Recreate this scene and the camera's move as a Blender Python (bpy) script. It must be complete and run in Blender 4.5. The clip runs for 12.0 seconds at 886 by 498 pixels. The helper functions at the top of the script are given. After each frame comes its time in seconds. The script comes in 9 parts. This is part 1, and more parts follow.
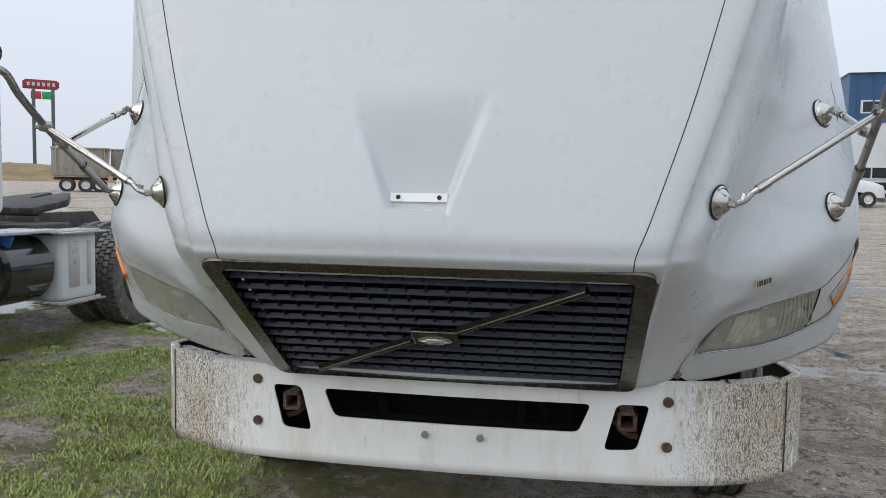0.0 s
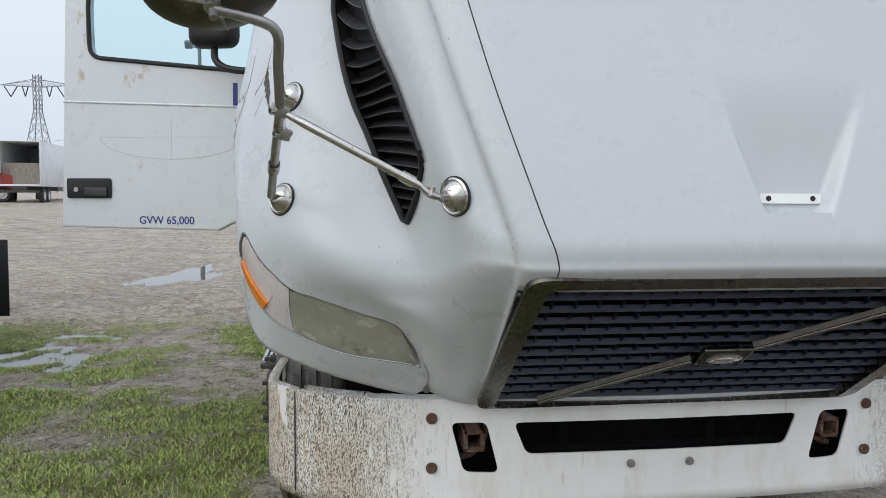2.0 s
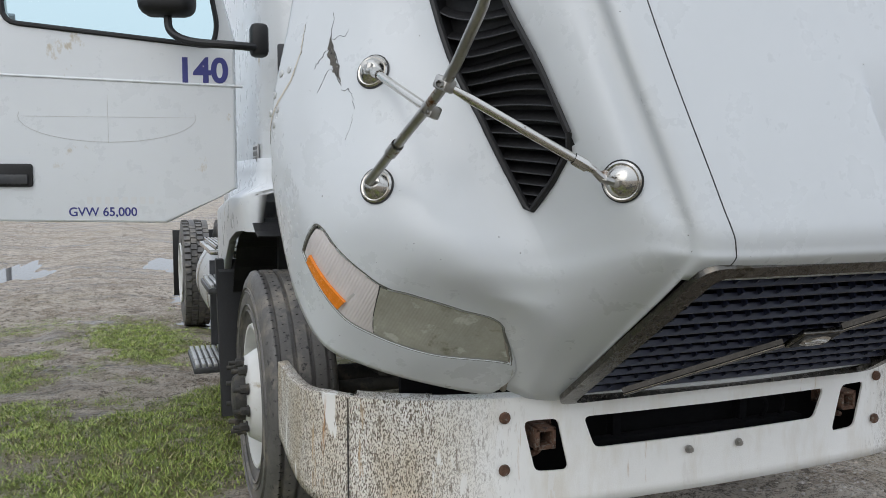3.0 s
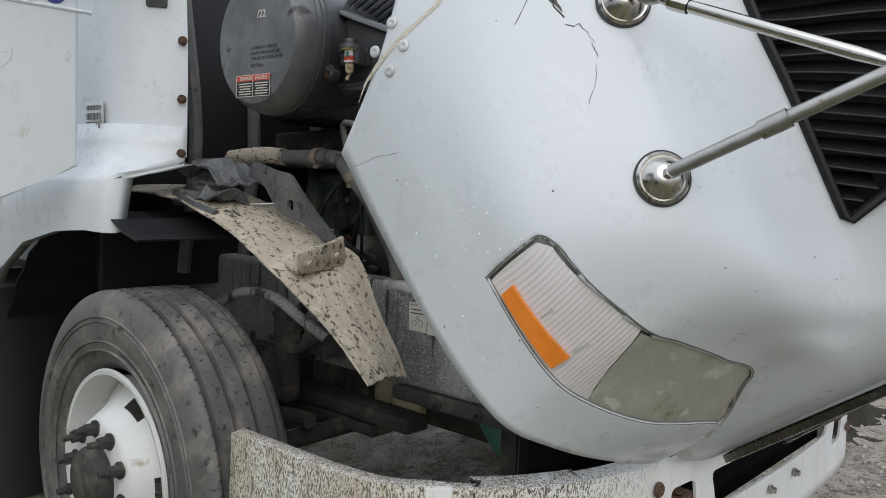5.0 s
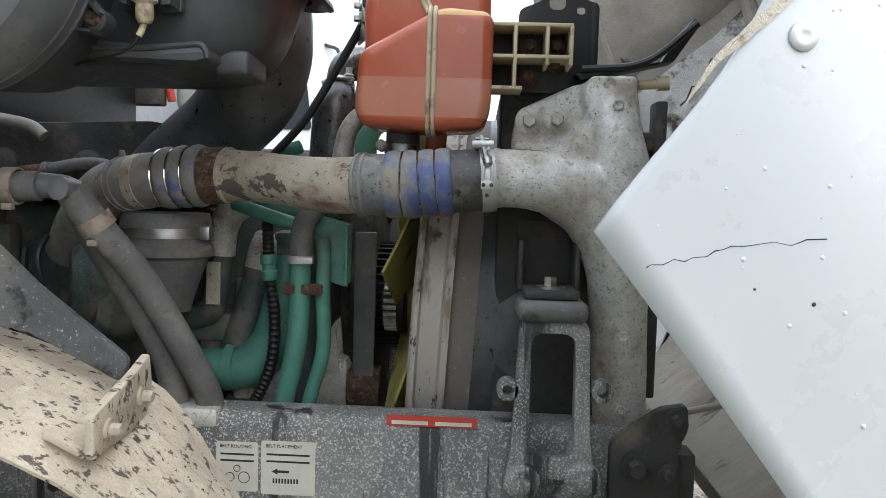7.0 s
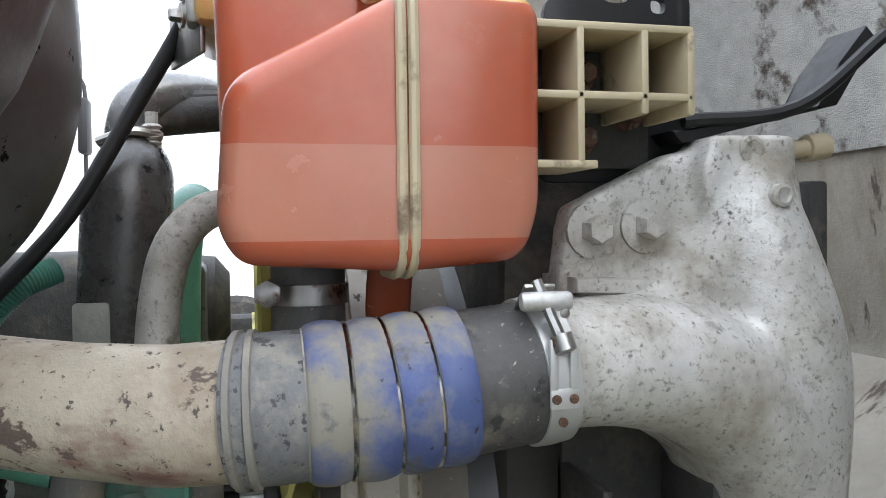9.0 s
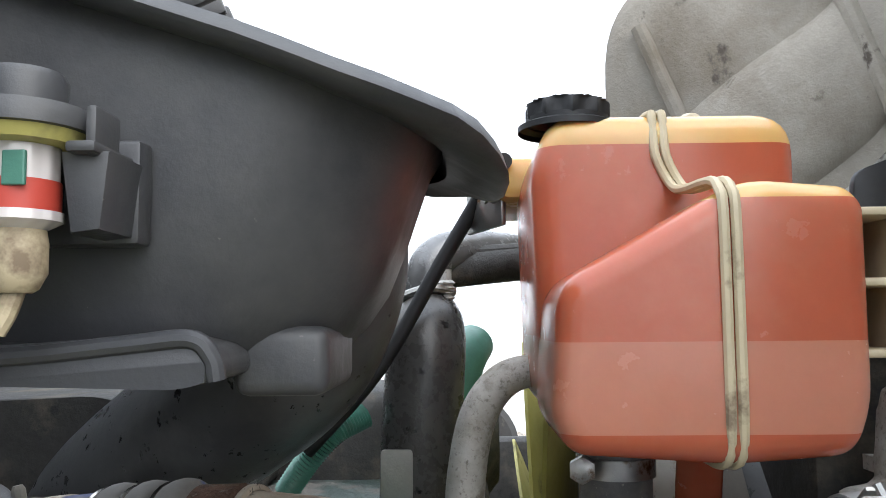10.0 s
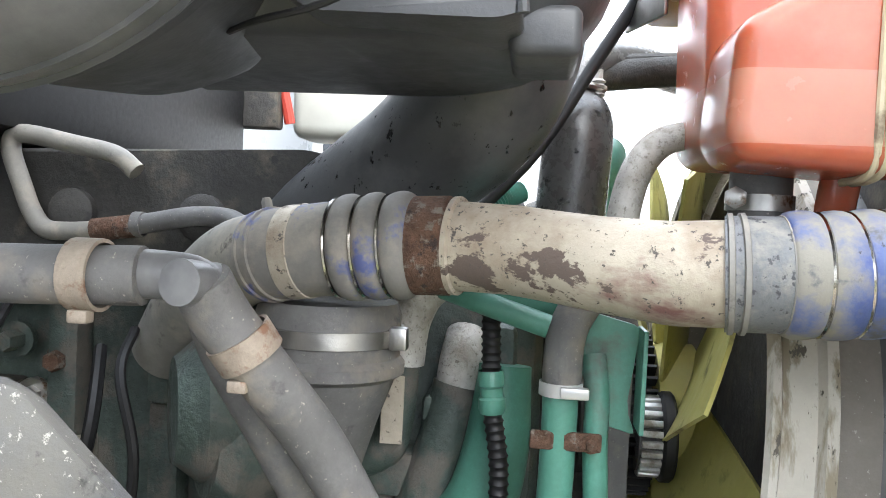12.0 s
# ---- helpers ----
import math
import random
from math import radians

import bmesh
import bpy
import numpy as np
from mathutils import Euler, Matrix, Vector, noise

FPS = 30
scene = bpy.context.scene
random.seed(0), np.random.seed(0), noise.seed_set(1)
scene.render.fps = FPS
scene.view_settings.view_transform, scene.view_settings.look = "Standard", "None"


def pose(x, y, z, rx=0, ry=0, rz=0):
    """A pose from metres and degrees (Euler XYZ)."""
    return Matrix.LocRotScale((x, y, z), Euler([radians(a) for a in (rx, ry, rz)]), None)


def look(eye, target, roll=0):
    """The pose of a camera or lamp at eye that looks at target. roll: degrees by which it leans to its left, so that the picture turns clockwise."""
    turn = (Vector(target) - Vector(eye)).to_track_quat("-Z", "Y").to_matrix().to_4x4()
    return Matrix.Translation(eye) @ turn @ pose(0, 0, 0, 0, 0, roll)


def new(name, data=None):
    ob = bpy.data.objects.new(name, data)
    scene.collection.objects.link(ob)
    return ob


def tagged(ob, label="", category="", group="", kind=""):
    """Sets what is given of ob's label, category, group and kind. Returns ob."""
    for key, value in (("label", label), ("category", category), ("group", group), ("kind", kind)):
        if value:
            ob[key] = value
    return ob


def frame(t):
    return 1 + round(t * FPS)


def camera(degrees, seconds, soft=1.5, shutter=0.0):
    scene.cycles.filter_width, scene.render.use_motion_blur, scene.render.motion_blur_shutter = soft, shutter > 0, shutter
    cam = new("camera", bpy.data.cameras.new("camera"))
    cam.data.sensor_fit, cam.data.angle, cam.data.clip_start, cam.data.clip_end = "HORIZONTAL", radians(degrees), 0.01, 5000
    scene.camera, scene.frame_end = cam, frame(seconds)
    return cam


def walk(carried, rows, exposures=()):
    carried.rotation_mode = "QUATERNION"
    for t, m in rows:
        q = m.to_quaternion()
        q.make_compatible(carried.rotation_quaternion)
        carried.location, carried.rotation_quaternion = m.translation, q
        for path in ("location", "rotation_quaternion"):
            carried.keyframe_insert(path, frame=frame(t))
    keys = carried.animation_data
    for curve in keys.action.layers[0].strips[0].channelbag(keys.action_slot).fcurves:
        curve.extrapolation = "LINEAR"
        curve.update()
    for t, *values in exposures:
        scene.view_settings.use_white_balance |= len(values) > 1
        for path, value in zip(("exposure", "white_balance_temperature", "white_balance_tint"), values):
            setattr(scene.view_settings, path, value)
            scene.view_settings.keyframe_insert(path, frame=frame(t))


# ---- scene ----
cam = camera(58.2, 12.0, soft=0.9)
PATH = [
    (0, (0.386, -2.619, 1.412), (0.06, -0.651, 1.264), 1.0),
    (0.5, (0.038, -2.564, 1.41), (-0.159, -0.579, 1.266), 0.8),
    (1, (-0.341, -2.548, 1.421), (-0.385, -0.554, 1.283), 0.5),
    (1.5, (-0.685, -2.424, 1.397), (-0.565, -0.432, 1.254), 0.2),
    (2, (-1.001, -2.288, 1.395), (-0.714, -0.313, 1.261), 0.3),
    (2.5, (-1.357, -2.181, 1.417), (-0.867, -0.248, 1.269), 0.2),
    (3, (-1.643, -1.961, 1.386), (-0.923, -0.102, 1.225), 0.1),
    (3.5, (-1.876, -1.663, 1.397), (-0.924, 0.088, 1.233), 0.2),
    (3.7, (-1.983, -1.545, 1.385), (-0.941, 0.153, 1.216), 0.2),
    (5.3, (-2.26, -0.528, 1.362), (-0.669, 0.673, 1.202), 2.2),
    (5.5, (-2.282, -0.389, 1.378), (-0.618, 0.71, 1.218), 1.9),
    (6, (-2.186, -0.082, 1.365), (-0.363, 0.728, 1.215), 2.5),
    (6.5, (-2.003, 0.212, 1.399), (-0.065, 0.684, 1.255), 2.3),
    (7, (-1.84, 0.462, 1.432), (0.154, 0.549, 1.299), 1.8),
    (7.2, (-1.766, 0.512, 1.441), (0.228, 0.447, 1.315), 1.6),
    (8.8, (-1.113, 0.654, 1.549), (0.809, 0.106, 1.479), -0.8),
    (9, (-1.085, 0.653, 1.563), (0.852, 0.16, 1.511), -0.8),
    (9.5, (-1.07, 0.683, 1.593), (0.915, 0.443, 1.643), -0.6),
    (10, (-1.114, 0.73, 1.633), (0.878, 0.768, 1.814), -0.5),
    (10.5, (-1.137, 0.779, 1.633), (0.837, 1.008, 1.858), -0.1),
    (11, (-1.169, 0.823, 1.604), (0.798, 1.123, 1.799), 0.6),
    (11.5, (-1.196, 0.851, 1.545), (0.784, 1.128, 1.619), 1.4),
    (12, (-1.254, 0.826, 1.477), (0.734, 1.041, 1.414), 2.7),
]
walk(cam, [(t, look(eye, target, roll)) for t, eye, target, roll in PATH],
     exposures=[(0.0, 0.22), (3.7, 0.25), (5.3, 0.38), (6.5, 0.85), (7.2, 1.25), (8.8, 1.68), (10.5, 1.58), (11.5, 2.2), (12.0, 2.62)])

# ---------------------------------------------------------------- light: overcast day
world = bpy.data.worlds.new("overcast")
scene.world = world
world.use_nodes = True
wn, wl = world.node_tree.nodes, world.node_tree.links
sky = wn.new("ShaderNodeTexSky")
sky.sky_type = "NISHITA"
sky.sun_disc = False
sky.sun_elevation, sky.sun_rotation = radians(38), radians(227)
sky.air_density, sky.dust_density = 1.0, 6.0
cloud = wn.new("ShaderNodeMix")
cloud.data_type = "RGBA"
cloud.inputs[0].default_value = 0.93
cloud.inputs[7].default_value = (6.4, 7.0, 7.9, 1)
wl.new(sky.outputs[0], cloud.inputs[6])
wco = wn.new("ShaderNodeTexCoord")
wsep = wn.new("ShaderNodeSeparateXYZ")
wup = wn.new("ShaderNodeMapRange")  # overcast sky: brighter towards the zenith
wup.inputs[1].default_value, wup.inputs[2].default_value, wup.inputs[3].default_value, wup.inputs[4].default_value = 0.0, 1.0, 0.95, 1.6
wmul = wn.new("ShaderNodeVectorMath")
wmul.operation = "SCALE"
wl.new(wco.outputs["Generated"], wsep.inputs[0])
wl.new(wsep.outputs[2], wup.inputs[0])
wl.new(cloud.outputs[2], wmul.inputs[0])
wl.new(wup.outputs[0], wmul.inputs["Scale"])
wl.new(wmul.outputs[0], wn["Background"].inputs[0])
wn["Background"].inputs[1].default_value = 0.1
sun = new("sun", bpy.data.lights.new("sun", "SUN"))
sun.data.energy, sun.data.angle, sun.data.color = 0.75, radians(70), (1, 0.97, 0.93)
sun.matrix_world = look((0, 0, 20), (10 * math.sin(radians(47)), 10 * math.cos(radians(47)), 20 - 10 * math.tan(radians(38))))


# ---------------------------------------------------------------- materials
def surf(name, color, rough=0.5, metal=0.0, vary=0.12, scale=6.0, bump=0.05, bump_scale=60.0, spots=(), coat=0.0,
         stretch=(1, 1, 1), per_piece=0.0, clear=0.0):
    """A surface with colour variation at two scales, bump and up to several layers of stains:
    spots = ((colour, noise scale, threshold, softness, roughness, stretch), ...)"""
    m = bpy.data.materials.new(name)
    m.use_nodes = True
    n, l = m.node_tree.nodes, m.node_tree.links
    b = n["Principled BSDF"]
    co = n.new("ShaderNodeTexCoord")

    def noise_at(sc, st=(1, 1, 1), detail=6.0):
        mp = n.new("ShaderNodeMapping")
        mp.inputs["Scale"].default_value = st
        l.new(co.outputs["Object"], mp.inputs[0])
        t = n.new("ShaderNodeTexNoise")
        t.inputs["Scale"].default_value, t.inputs["Detail"].default_value = sc, detail
        t.inputs["Roughness"].default_value = 0.65
        l.new(mp.outputs[0], t.inputs["Vector"])
        return t.outputs["Fac"]

    def mix(fac, a, c):
        x = n.new("ShaderNodeMix")
        x.data_type = "RGBA"
        for sock, v in ((x.inputs[0], fac), (x.inputs[6], a), (x.inputs[7], c)):
            if isinstance(v, (tuple, float, int)):
                sock.default_value = (*v, 1) if isinstance(v, tuple) else v
            else:
                l.new(v, sock)
        return x.outputs[2]

    def ramp(fac, lo, hi, a=0.0, c=1.0):
        r = n.new("ShaderNodeMapRange")
        r.inputs[1].default_value, r.inputs[2].default_value = lo, hi
        r.inputs[3].default_value, r.inputs[4].default_value = a, c
        l.new(fac, r.inputs[0])
        return r.outputs[0]

    dark = tuple(c * (1 - vary) for c in color)
    light = tuple(min(1, c * (1 + vary)) for c in color)
    col = mix(ramp(noise_at(scale, stretch), 0.3, 0.7), dark, light)
    col = mix(ramp(noise_at(scale * 14, stretch), 0.35, 0.75, 0, min(0.5, vary * 2)), col, dark)
    if per_piece:
        info = n.new("ShaderNodeObjectInfo")
        col = mix(ramp(info.outputs["Random"], 0, 1, 0, per_piece), col, tuple(c * 0.45 for c in color))
    ro = ramp(noise_at(scale * 5), 0.3, 0.7, max(0, rough - 0.07), min(1, rough + 0.07))
    for c, sc, th, so, rg, st, *reach in spots:
        f = ramp(noise_at(sc, st), th, th + so)
        if reach:  # the stain keeps to the ends of a thing, past these distances from its middle
            sep = n.new("ShaderNodeSeparateXYZ")
            l.new(co.outputs["Object"], sep.inputs[0])
            ab = n.new("ShaderNodeMath")
            ab.operation = "ABSOLUTE"
            l.new(sep.outputs[0], ab.inputs[0])
            ml = n.new("ShaderNodeMath")
            ml.operation = "MULTIPLY"
            l.new(f, ml.inputs[0])
            l.new(ramp(ab.outputs[0], reach[0], reach[1]), ml.inputs[1])
            f = ml.outputs[0]
        col = mix(f, col, c)
        q = n.new("ShaderNodeMix")
        l.new(f, q.inputs[0])
        l.new(ro, q.inputs[2])
        q.inputs[3].default_value = rg
        ro = q.outputs[0]
    l.new(col, b.inputs["Base Color"])
    l.new(ro, b.inputs["Roughness"])
    b.inputs["Metallic"].default_value = metal
    b.inputs["Coat Weight"].default_value = coat
    b.inputs["Coat Roughness"].default_value = 0.08
    b.inputs["Transmission Weight"].default_value = clear
    if bump:
        bp = n.new("ShaderNodeBump")
        bp.inputs["Strength"].default_value, bp.inputs["Distance"].default_value = bump, 0.01
        l.new(noise_at(bump_scale), bp.inputs["Height"])
        l.new(bp.outputs[0], b.inputs["Normal"])
    return m


one = (1, 1, 1)
DUST = (0.30, 0.26, 0.20)
MUD = (0.20, 0.16, 0.11)
paint = surf("white_paint", (0.58, 0.607, 0.625), 0.3, vary=0.02, scale=1.5, bump=0.0, coat=0.3,
             spots=(((0.555, 0.577, 0.592), 2.0, 0.50, 0.5, 0.36, (1, 1, 0.4)),))
cab_paint = surf("cab_paint", (0.66, 0.687, 0.705), 0.3, vary=0.03, scale=2, bump=0.0, coat=0.2,
                 spots=(((0.5, 0.46, 0.38), 9.0, 0.64, 0.06, 0.7, (1, 1, 0.6)),))
inner_fibre = surf("fibreglass", (0.31, 0.28, 0.235), 0.75, vary=0.2, scale=5, bump=0.4, bump_scale=90,
                   spots=(((0.20, 0.17, 0.13), 7, 0.50, 0.2, 0.9, (1, .35, .35)), ((0.09, 0.075, 0.06), 16, 0.60, 0.06, 0.9, (1, .3, .3))))
bumper_paint = surf("bumper_paint", (0.86, 0.86, 0.84), 0.42, vary=0.04, scale=4, bump=0.15, bump_scale=200,
                    spots=(((0.70, 0.66, 0.58), 5, 0.50, 0.25, 0.7, (1, 1, 0.3)), ((0.62, 0.55, 0.44), 4, 0.3, 0.3, 0.8, (1, 1, 0.5), 0.72, 0.95),
                           ((0.13, 0.105, 0.08), 300, 0.50, 0.05, 0.9, (1, 1, 0.42), 0.70, 0.92), ((0.20, 0.165, 0.13), 120, 0.57, 0.04, 0.9, (1, 1, 0.22), 0.62, 0.9),
                           ((0.80, 0.79, 0.76), 10, 0.62, 0.02, 0.6, (1, 1, 0.25)),
                           ((0.46, 0.24, 0.10), 11, 0.68, 0.06, 0.8, (1, 1, 0.16)), ((0.50, 0.36, 0.22), 24, 0.64, 0.08, 0.8, (1, 1, 0.10)), ((0.12, 0.10, 0.08), 60, 0.73, 0.02, 0.9, (1, 1, 0.6))))
tarnished = surf("tarnished_chrome", (0.13, 0.122, 0.108), 0.25, 1.0, vary=0.2, scale=12, bump=0.03, spots=(((0.08, 0.07, 0.05), 30, 0.6, 0.08, 0.6, one),))
chrome = surf("chrome", (0.55, 0.53, 0.49), 0.18, 1.0, vary=0.06, scale=8, bump=0.02, spots=(((0.16, 0.14, 0.11), 30, 0.62, 0.05, 0.6, one),))
steel = surf("steel", (0.42, 0.41, 0.39), 0.38, 1.0, vary=0.15, scale=20, bump=0.1, spots=(((0.2, 0.11, 0.05), 24, 0.6, 0.08, 0.9, one),))
alu = surf("cast_aluminium", (0.60, 0.585, 0.555), 0.45, 0.35, vary=0.15, scale=14, bump=0.25, bump_scale=160,
           spots=(((0.36, 0.325, 0.27), 9, 0.45, 0.2, 0.9, one), ((0.26, 0.24, 0.21), 190, 0.55, 0.14, 0.9, one), ((0.18, 0.155, 0.13), 85, 0.62, 0.08, 0.9, one), ((0.27, 0.245, 0.205), 26, 0.56, 0.15, 0.9, one)))
rust = surf("rust", (0.13, 0.07, 0.045), 0.85, 0.1, vary=0.5, scale=60, bump=0.7, bump_scale=140, spots=(((0.20, 0.17, 0.14), 70, 0.55, 0.08, 0.9, one), ((0.05, 0.035, 0.03), 45, 0.60, 0.06, 0.9, one)))
plastic = surf("black_plastic", (0.045, 0.047, 0.052), 0.42, vary=0.2, scale=10, bump=0.08, bump_scale=220,
               spots=(((0.085, 0.084, 0.082), 5, 0.50, 0.25, 0.55, one), ((0.22, 0.21, 0.19), 90, 0.70, 0.03, 0.8, one)))
# dust specks, and broad pale patches that paint in the end cover's sky reflection
cover_plastic = surf("dusty_sheen_plastic", (0.10, 0.101, 0.104), 0.34, vary=0.2, scale=8, bump=0.06, bump_scale=220,
                     spots=(((0.24, 0.24, 0.238), 4, 0.42, 0.3, 0.45, one), ((0.30, 0.29, 0.27), 110, 0.72, 0.03, 0.8, one), ((0.03, 0.03, 0.03), 16, 0.60, 0.1, 0.4, one)))
wet_plastic = surf("wet_black_plastic", (0.065, 0.066, 0.068), 0.32, vary=0.2, scale=10, bump=0.06, bump_scale=120,
                   spots=(((0.12, 0.12, 0.12), 6, 0.50, 0.2, 0.5, one), ((0.008, 0.008, 0.009), 75, 0.64, 0.02, 0.06, (1, 1, 0.55))))
rubber = surf("rubber_hose", (0.13, 0.128, 0.125), 0.6, vary=0.25, scale=18, bump=0.15, bump_scale=120, spots=((DUST, 10, 0.50, 0.3, 0.9, one), ((0.34, 0.32, 0.28), 190, 0.64, 0.05, 0.9, one), ((0.05, 0.05, 0.05), 22, 0.60, 0.1, 0.5, one)))
tyre_rubber = surf("tyre_rubber", (0.115, 0.11, 0.105), 0.55, vary=0.25, scale=12, bump=0.15, bump_scale=150,
                   spots=(((0.26, 0.235, 0.20), 9, 0.50, 0.2, 0.9, one), ((0.03, 0.03, 0.03), 26, 0.6, 0.06, 0.5, one),))
dark = surf("grimy_black", (0.045, 0.043, 0.04), 0.7, vary=0.4, scale=9, bump=0.3, bump_scale=80,
            spots=(((0.13, 0.115, 0.09), 11, 0.52, 0.15, 0.95, one), ((0.02, 0.02, 0.02), 30, 0.58, 0.08, 0.5, one),))
rail_paint = surf("grimy_frame", (0.15, 0.15, 0.148), 0.42, vary=0.35, scale=9, bump=0.3, bump_scale=180,
                  spots=(((0.31, 0.305, 0.285), 5, 0.44, 0.25, 0.8, (1, 1, 0.5)), ((0.56, 0.55, 0.52), 270, 0.53, 0.07, 0.9, one), ((0.50, 0.49, 0.46), 90, 0.65, 0.04, 0.9, one), ((0.035, 0.035, 0.036), 20, 0.56, 0.06, 0.3, (1, 1, 0.06)), ((0.36, 0.32, 0.26), 40, 0.68, 0.05, 0.9, one)))
splashed = surf("splashed_black_steel", (0.095, 0.097, 0.10), 0.34, vary=0.3, scale=9, bump=0.2, bump_scale=120,
                spots=(((0.13, 0.125, 0.11), 8, 0.50, 0.25, 0.9, one), ((0.34, 0.33, 0.30), 170, 0.60, 0.06, 0.9, one), ((0.02, 0.02, 0.02), 24, 0.57, 0.08, 0.3, one)))
muddy = surf("muddy_splash", (0.54, 0.465, 0.36), 0.9, vary=0.2, scale=12, bump=0.8, bump_scale=60,
             spots=(((0.62, 0.56, 0.45), 16, 0.55, 0.1, 0.95, one), ((0.11, 0.095, 0.075), 80, 0.56, 0.04, 0.9, (1, 0.5, 0.8)), ((0.06, 0.055, 0.05), 25, 0.63, 0.04, 0.8, (1, 0.4, 1))))
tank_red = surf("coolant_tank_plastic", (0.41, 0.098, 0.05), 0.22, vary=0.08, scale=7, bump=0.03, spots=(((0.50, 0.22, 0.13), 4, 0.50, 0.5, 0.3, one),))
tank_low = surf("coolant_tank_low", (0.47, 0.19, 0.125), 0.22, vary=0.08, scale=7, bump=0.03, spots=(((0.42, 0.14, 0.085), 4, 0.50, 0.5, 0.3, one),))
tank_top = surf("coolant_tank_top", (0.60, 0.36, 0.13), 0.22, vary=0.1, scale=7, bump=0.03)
cream = surf("cream_plastic", (0.50, 0.42, 0.28), 0.5, vary=0.15, scale=12, bump=0.05, spots=(((0.2, 0.15, 0.1), 18, 0.6, 0.1, 0.8, one),))
blue_hose = surf("blue_silicone", (0.07, 0.10, 0.245), 0.45, vary=0.2, scale=14, bump=0.12, bump_scale=140, spots=(((0.25, 0.235, 0.20), 11, 0.46, 0.14, 0.85, one), ((0.12, 0.12, 0.13), 30, 0.58, 0.08, 0.85, one), ((0.03, 0.03, 0.035), 70, 0.64, 0.04, 0.6, one)))
cuff_grey = surf("cuff_rubber_grey", (0.15, 0.155, 0.16), 0.65, vary=0.25, scale=22, bump=0.25, bump_scale=160,
                 spots=(((0.26, 0.25, 0.22), 30, 0.5, 0.15, 0.9, one), ((0.05, 0.05, 0.055), 90, 0.57, 0.05, 0.6, one), ((0.42, 0.17, 0.08), 26, 0.70, 0.03, 0.9, one)))
cuff_dark = surf("cuff_rubber_dark", (0.075, 0.072, 0.07), 0.55, vary=0.3, scale=16, bump=0.2, bump_scale=160,
                 spots=(((0.26, 0.235, 0.19), 14, 0.52, 0.15, 0.9, one), ((0.35, 0.34, 0.32), 150, 0.64, 0.04, 0.9, one), ((0.025, 0.025, 0.027), 40, 0.58, 0.06, 0.3, one)))
wet_hose = surf("wet_black_hose", (0.05, 0.048, 0.046), 0.28, vary=0.3, scale=14, bump=0.12, bump_scale=90,
                spots=(((0.15, 0.135, 0.115), 9, 0.50, 0.2, 0.6, (1, 1, 0.4)), ((0.012, 0.012, 0.013), 50, 0.60, 0.05, 0.08, one)))
grey_hose = surf("dusty_grey_hose", (0.21, 0.20, 0.18), 0.7, vary=0.2, scale=16, bump=0.1,
                 spots=(((0.32, 0.29, 0.24), 12, 0.50, 0.15, 0.9, one), ((0.11, 0.10, 0.09), 40, 0.60, 0.1, 0.8, one)))
hump_grey = surf("dusty_hump_hose", (0.20, 0.19, 0.175), 0.7, vary=0.2, scale=16, bump=0.1,
                 spots=(((0.30, 0.27, 0.23), 12, 0.50, 0.15, 0.9, one), ((0.09, 0.11, 0.26), 15, 0.55, 0.08, 0.6, one)))
pipe_paint = surf("flaking_pipe", (0.46, 0.41, 0.33), 0.5, 0.2, vary=0.15, scale=12, bump=0.2,
                  spots=(((0.30, 0.24, 0.18), 7, 0.48, 0.18, 0.8, one), ((0.20, 0.10, 0.09), 9, 0.57, 0.08, 0.45, (1, 0.4, 1)), ((0.13, 0.10, 0.085), 24, 0.585, 0.03, 0.8, (1, 0.6, 1)), ((0.26, 0.11, 0.05), 17, 0.67, 0.03, 0.9, (1, 1, 0.4)), ((0.10, 0.09, 0.08), 120, 0.60, 0.05, 0.8, one)))
green = surf("engine_green", (0.085, 0.25, 0.19), 0.38, vary=0.25, scale=14, bump=0.1, spots=(((0.12, 0.125, 0.11), 9, 0.55, 0.15, 0.9, one),))
block = surf("engine_block", (0.06, 0.082, 0.072), 0.45, vary=0.5, scale=9, bump=0.5, bump_scale=50, spots=(((0.13, 0.12, 0.105), 12, 0.50, 0.1, 0.95, one),))
fan_yellow = surf("fan_yellow", (0.46, 0.42, 0.13), 0.5, vary=0.15, scale=7, bump=0.05, spots=(((0.12, 0.11, 0.07), 10, 0.56, 0.15, 0.9, one),))
# near-black with hardly any gloss: deep shade put into the colour
shade_black = surf("unlit_black", (0.006, 0.006, 0.007), 0.9, vary=0.2, scale=20, bump=0.0)
shade_black.node_tree.nodes["Principled BSDF"].inputs["Specular IOR Level"].default_value = 0.1
grille_blue = surf("grille_plastic", (0.010, 0.014, 0.034), 0.4, vary=0.25, scale=20, bump=0.1, spots=(((0.05, 0.055, 0.07), 40, 0.6, 0.1, 0.8, one),))
black = surf("black_rubber_trim", (0.008, 0.008, 0.009), 0.55, vary=0.2, scale=20, bump=0.05)
rim_white = surf("rim_white", (0.68, 0.68, 0.66), 0.4, vary=0.06, scale=6, bump=0.05, spots=(((0.36, 0.30, 0.2), 9, 0.6, 0.1, 0.8, one),))
rim_rusty = surf("rim_rusty", (0.50, 0.46, 0.38), 0.6, vary=0.15, scale=8, bump=0.2, spots=(((0.22, 0.10, 0.04), 10, 0.52, 0.1, 0.9, one),))
amber = surf("amber_lens", (0.85, 0.24, 0.015), 0.25, vary=0.05, scale=30, bump=0.3, bump_scale=900, coat=0.4)
lens_bright = surf("lens_glints_and_ribs", (0.62, 0.62, 0.55), 0.15, 0.3, vary=0.2, scale=40, bump=0.05, coat=1.0)
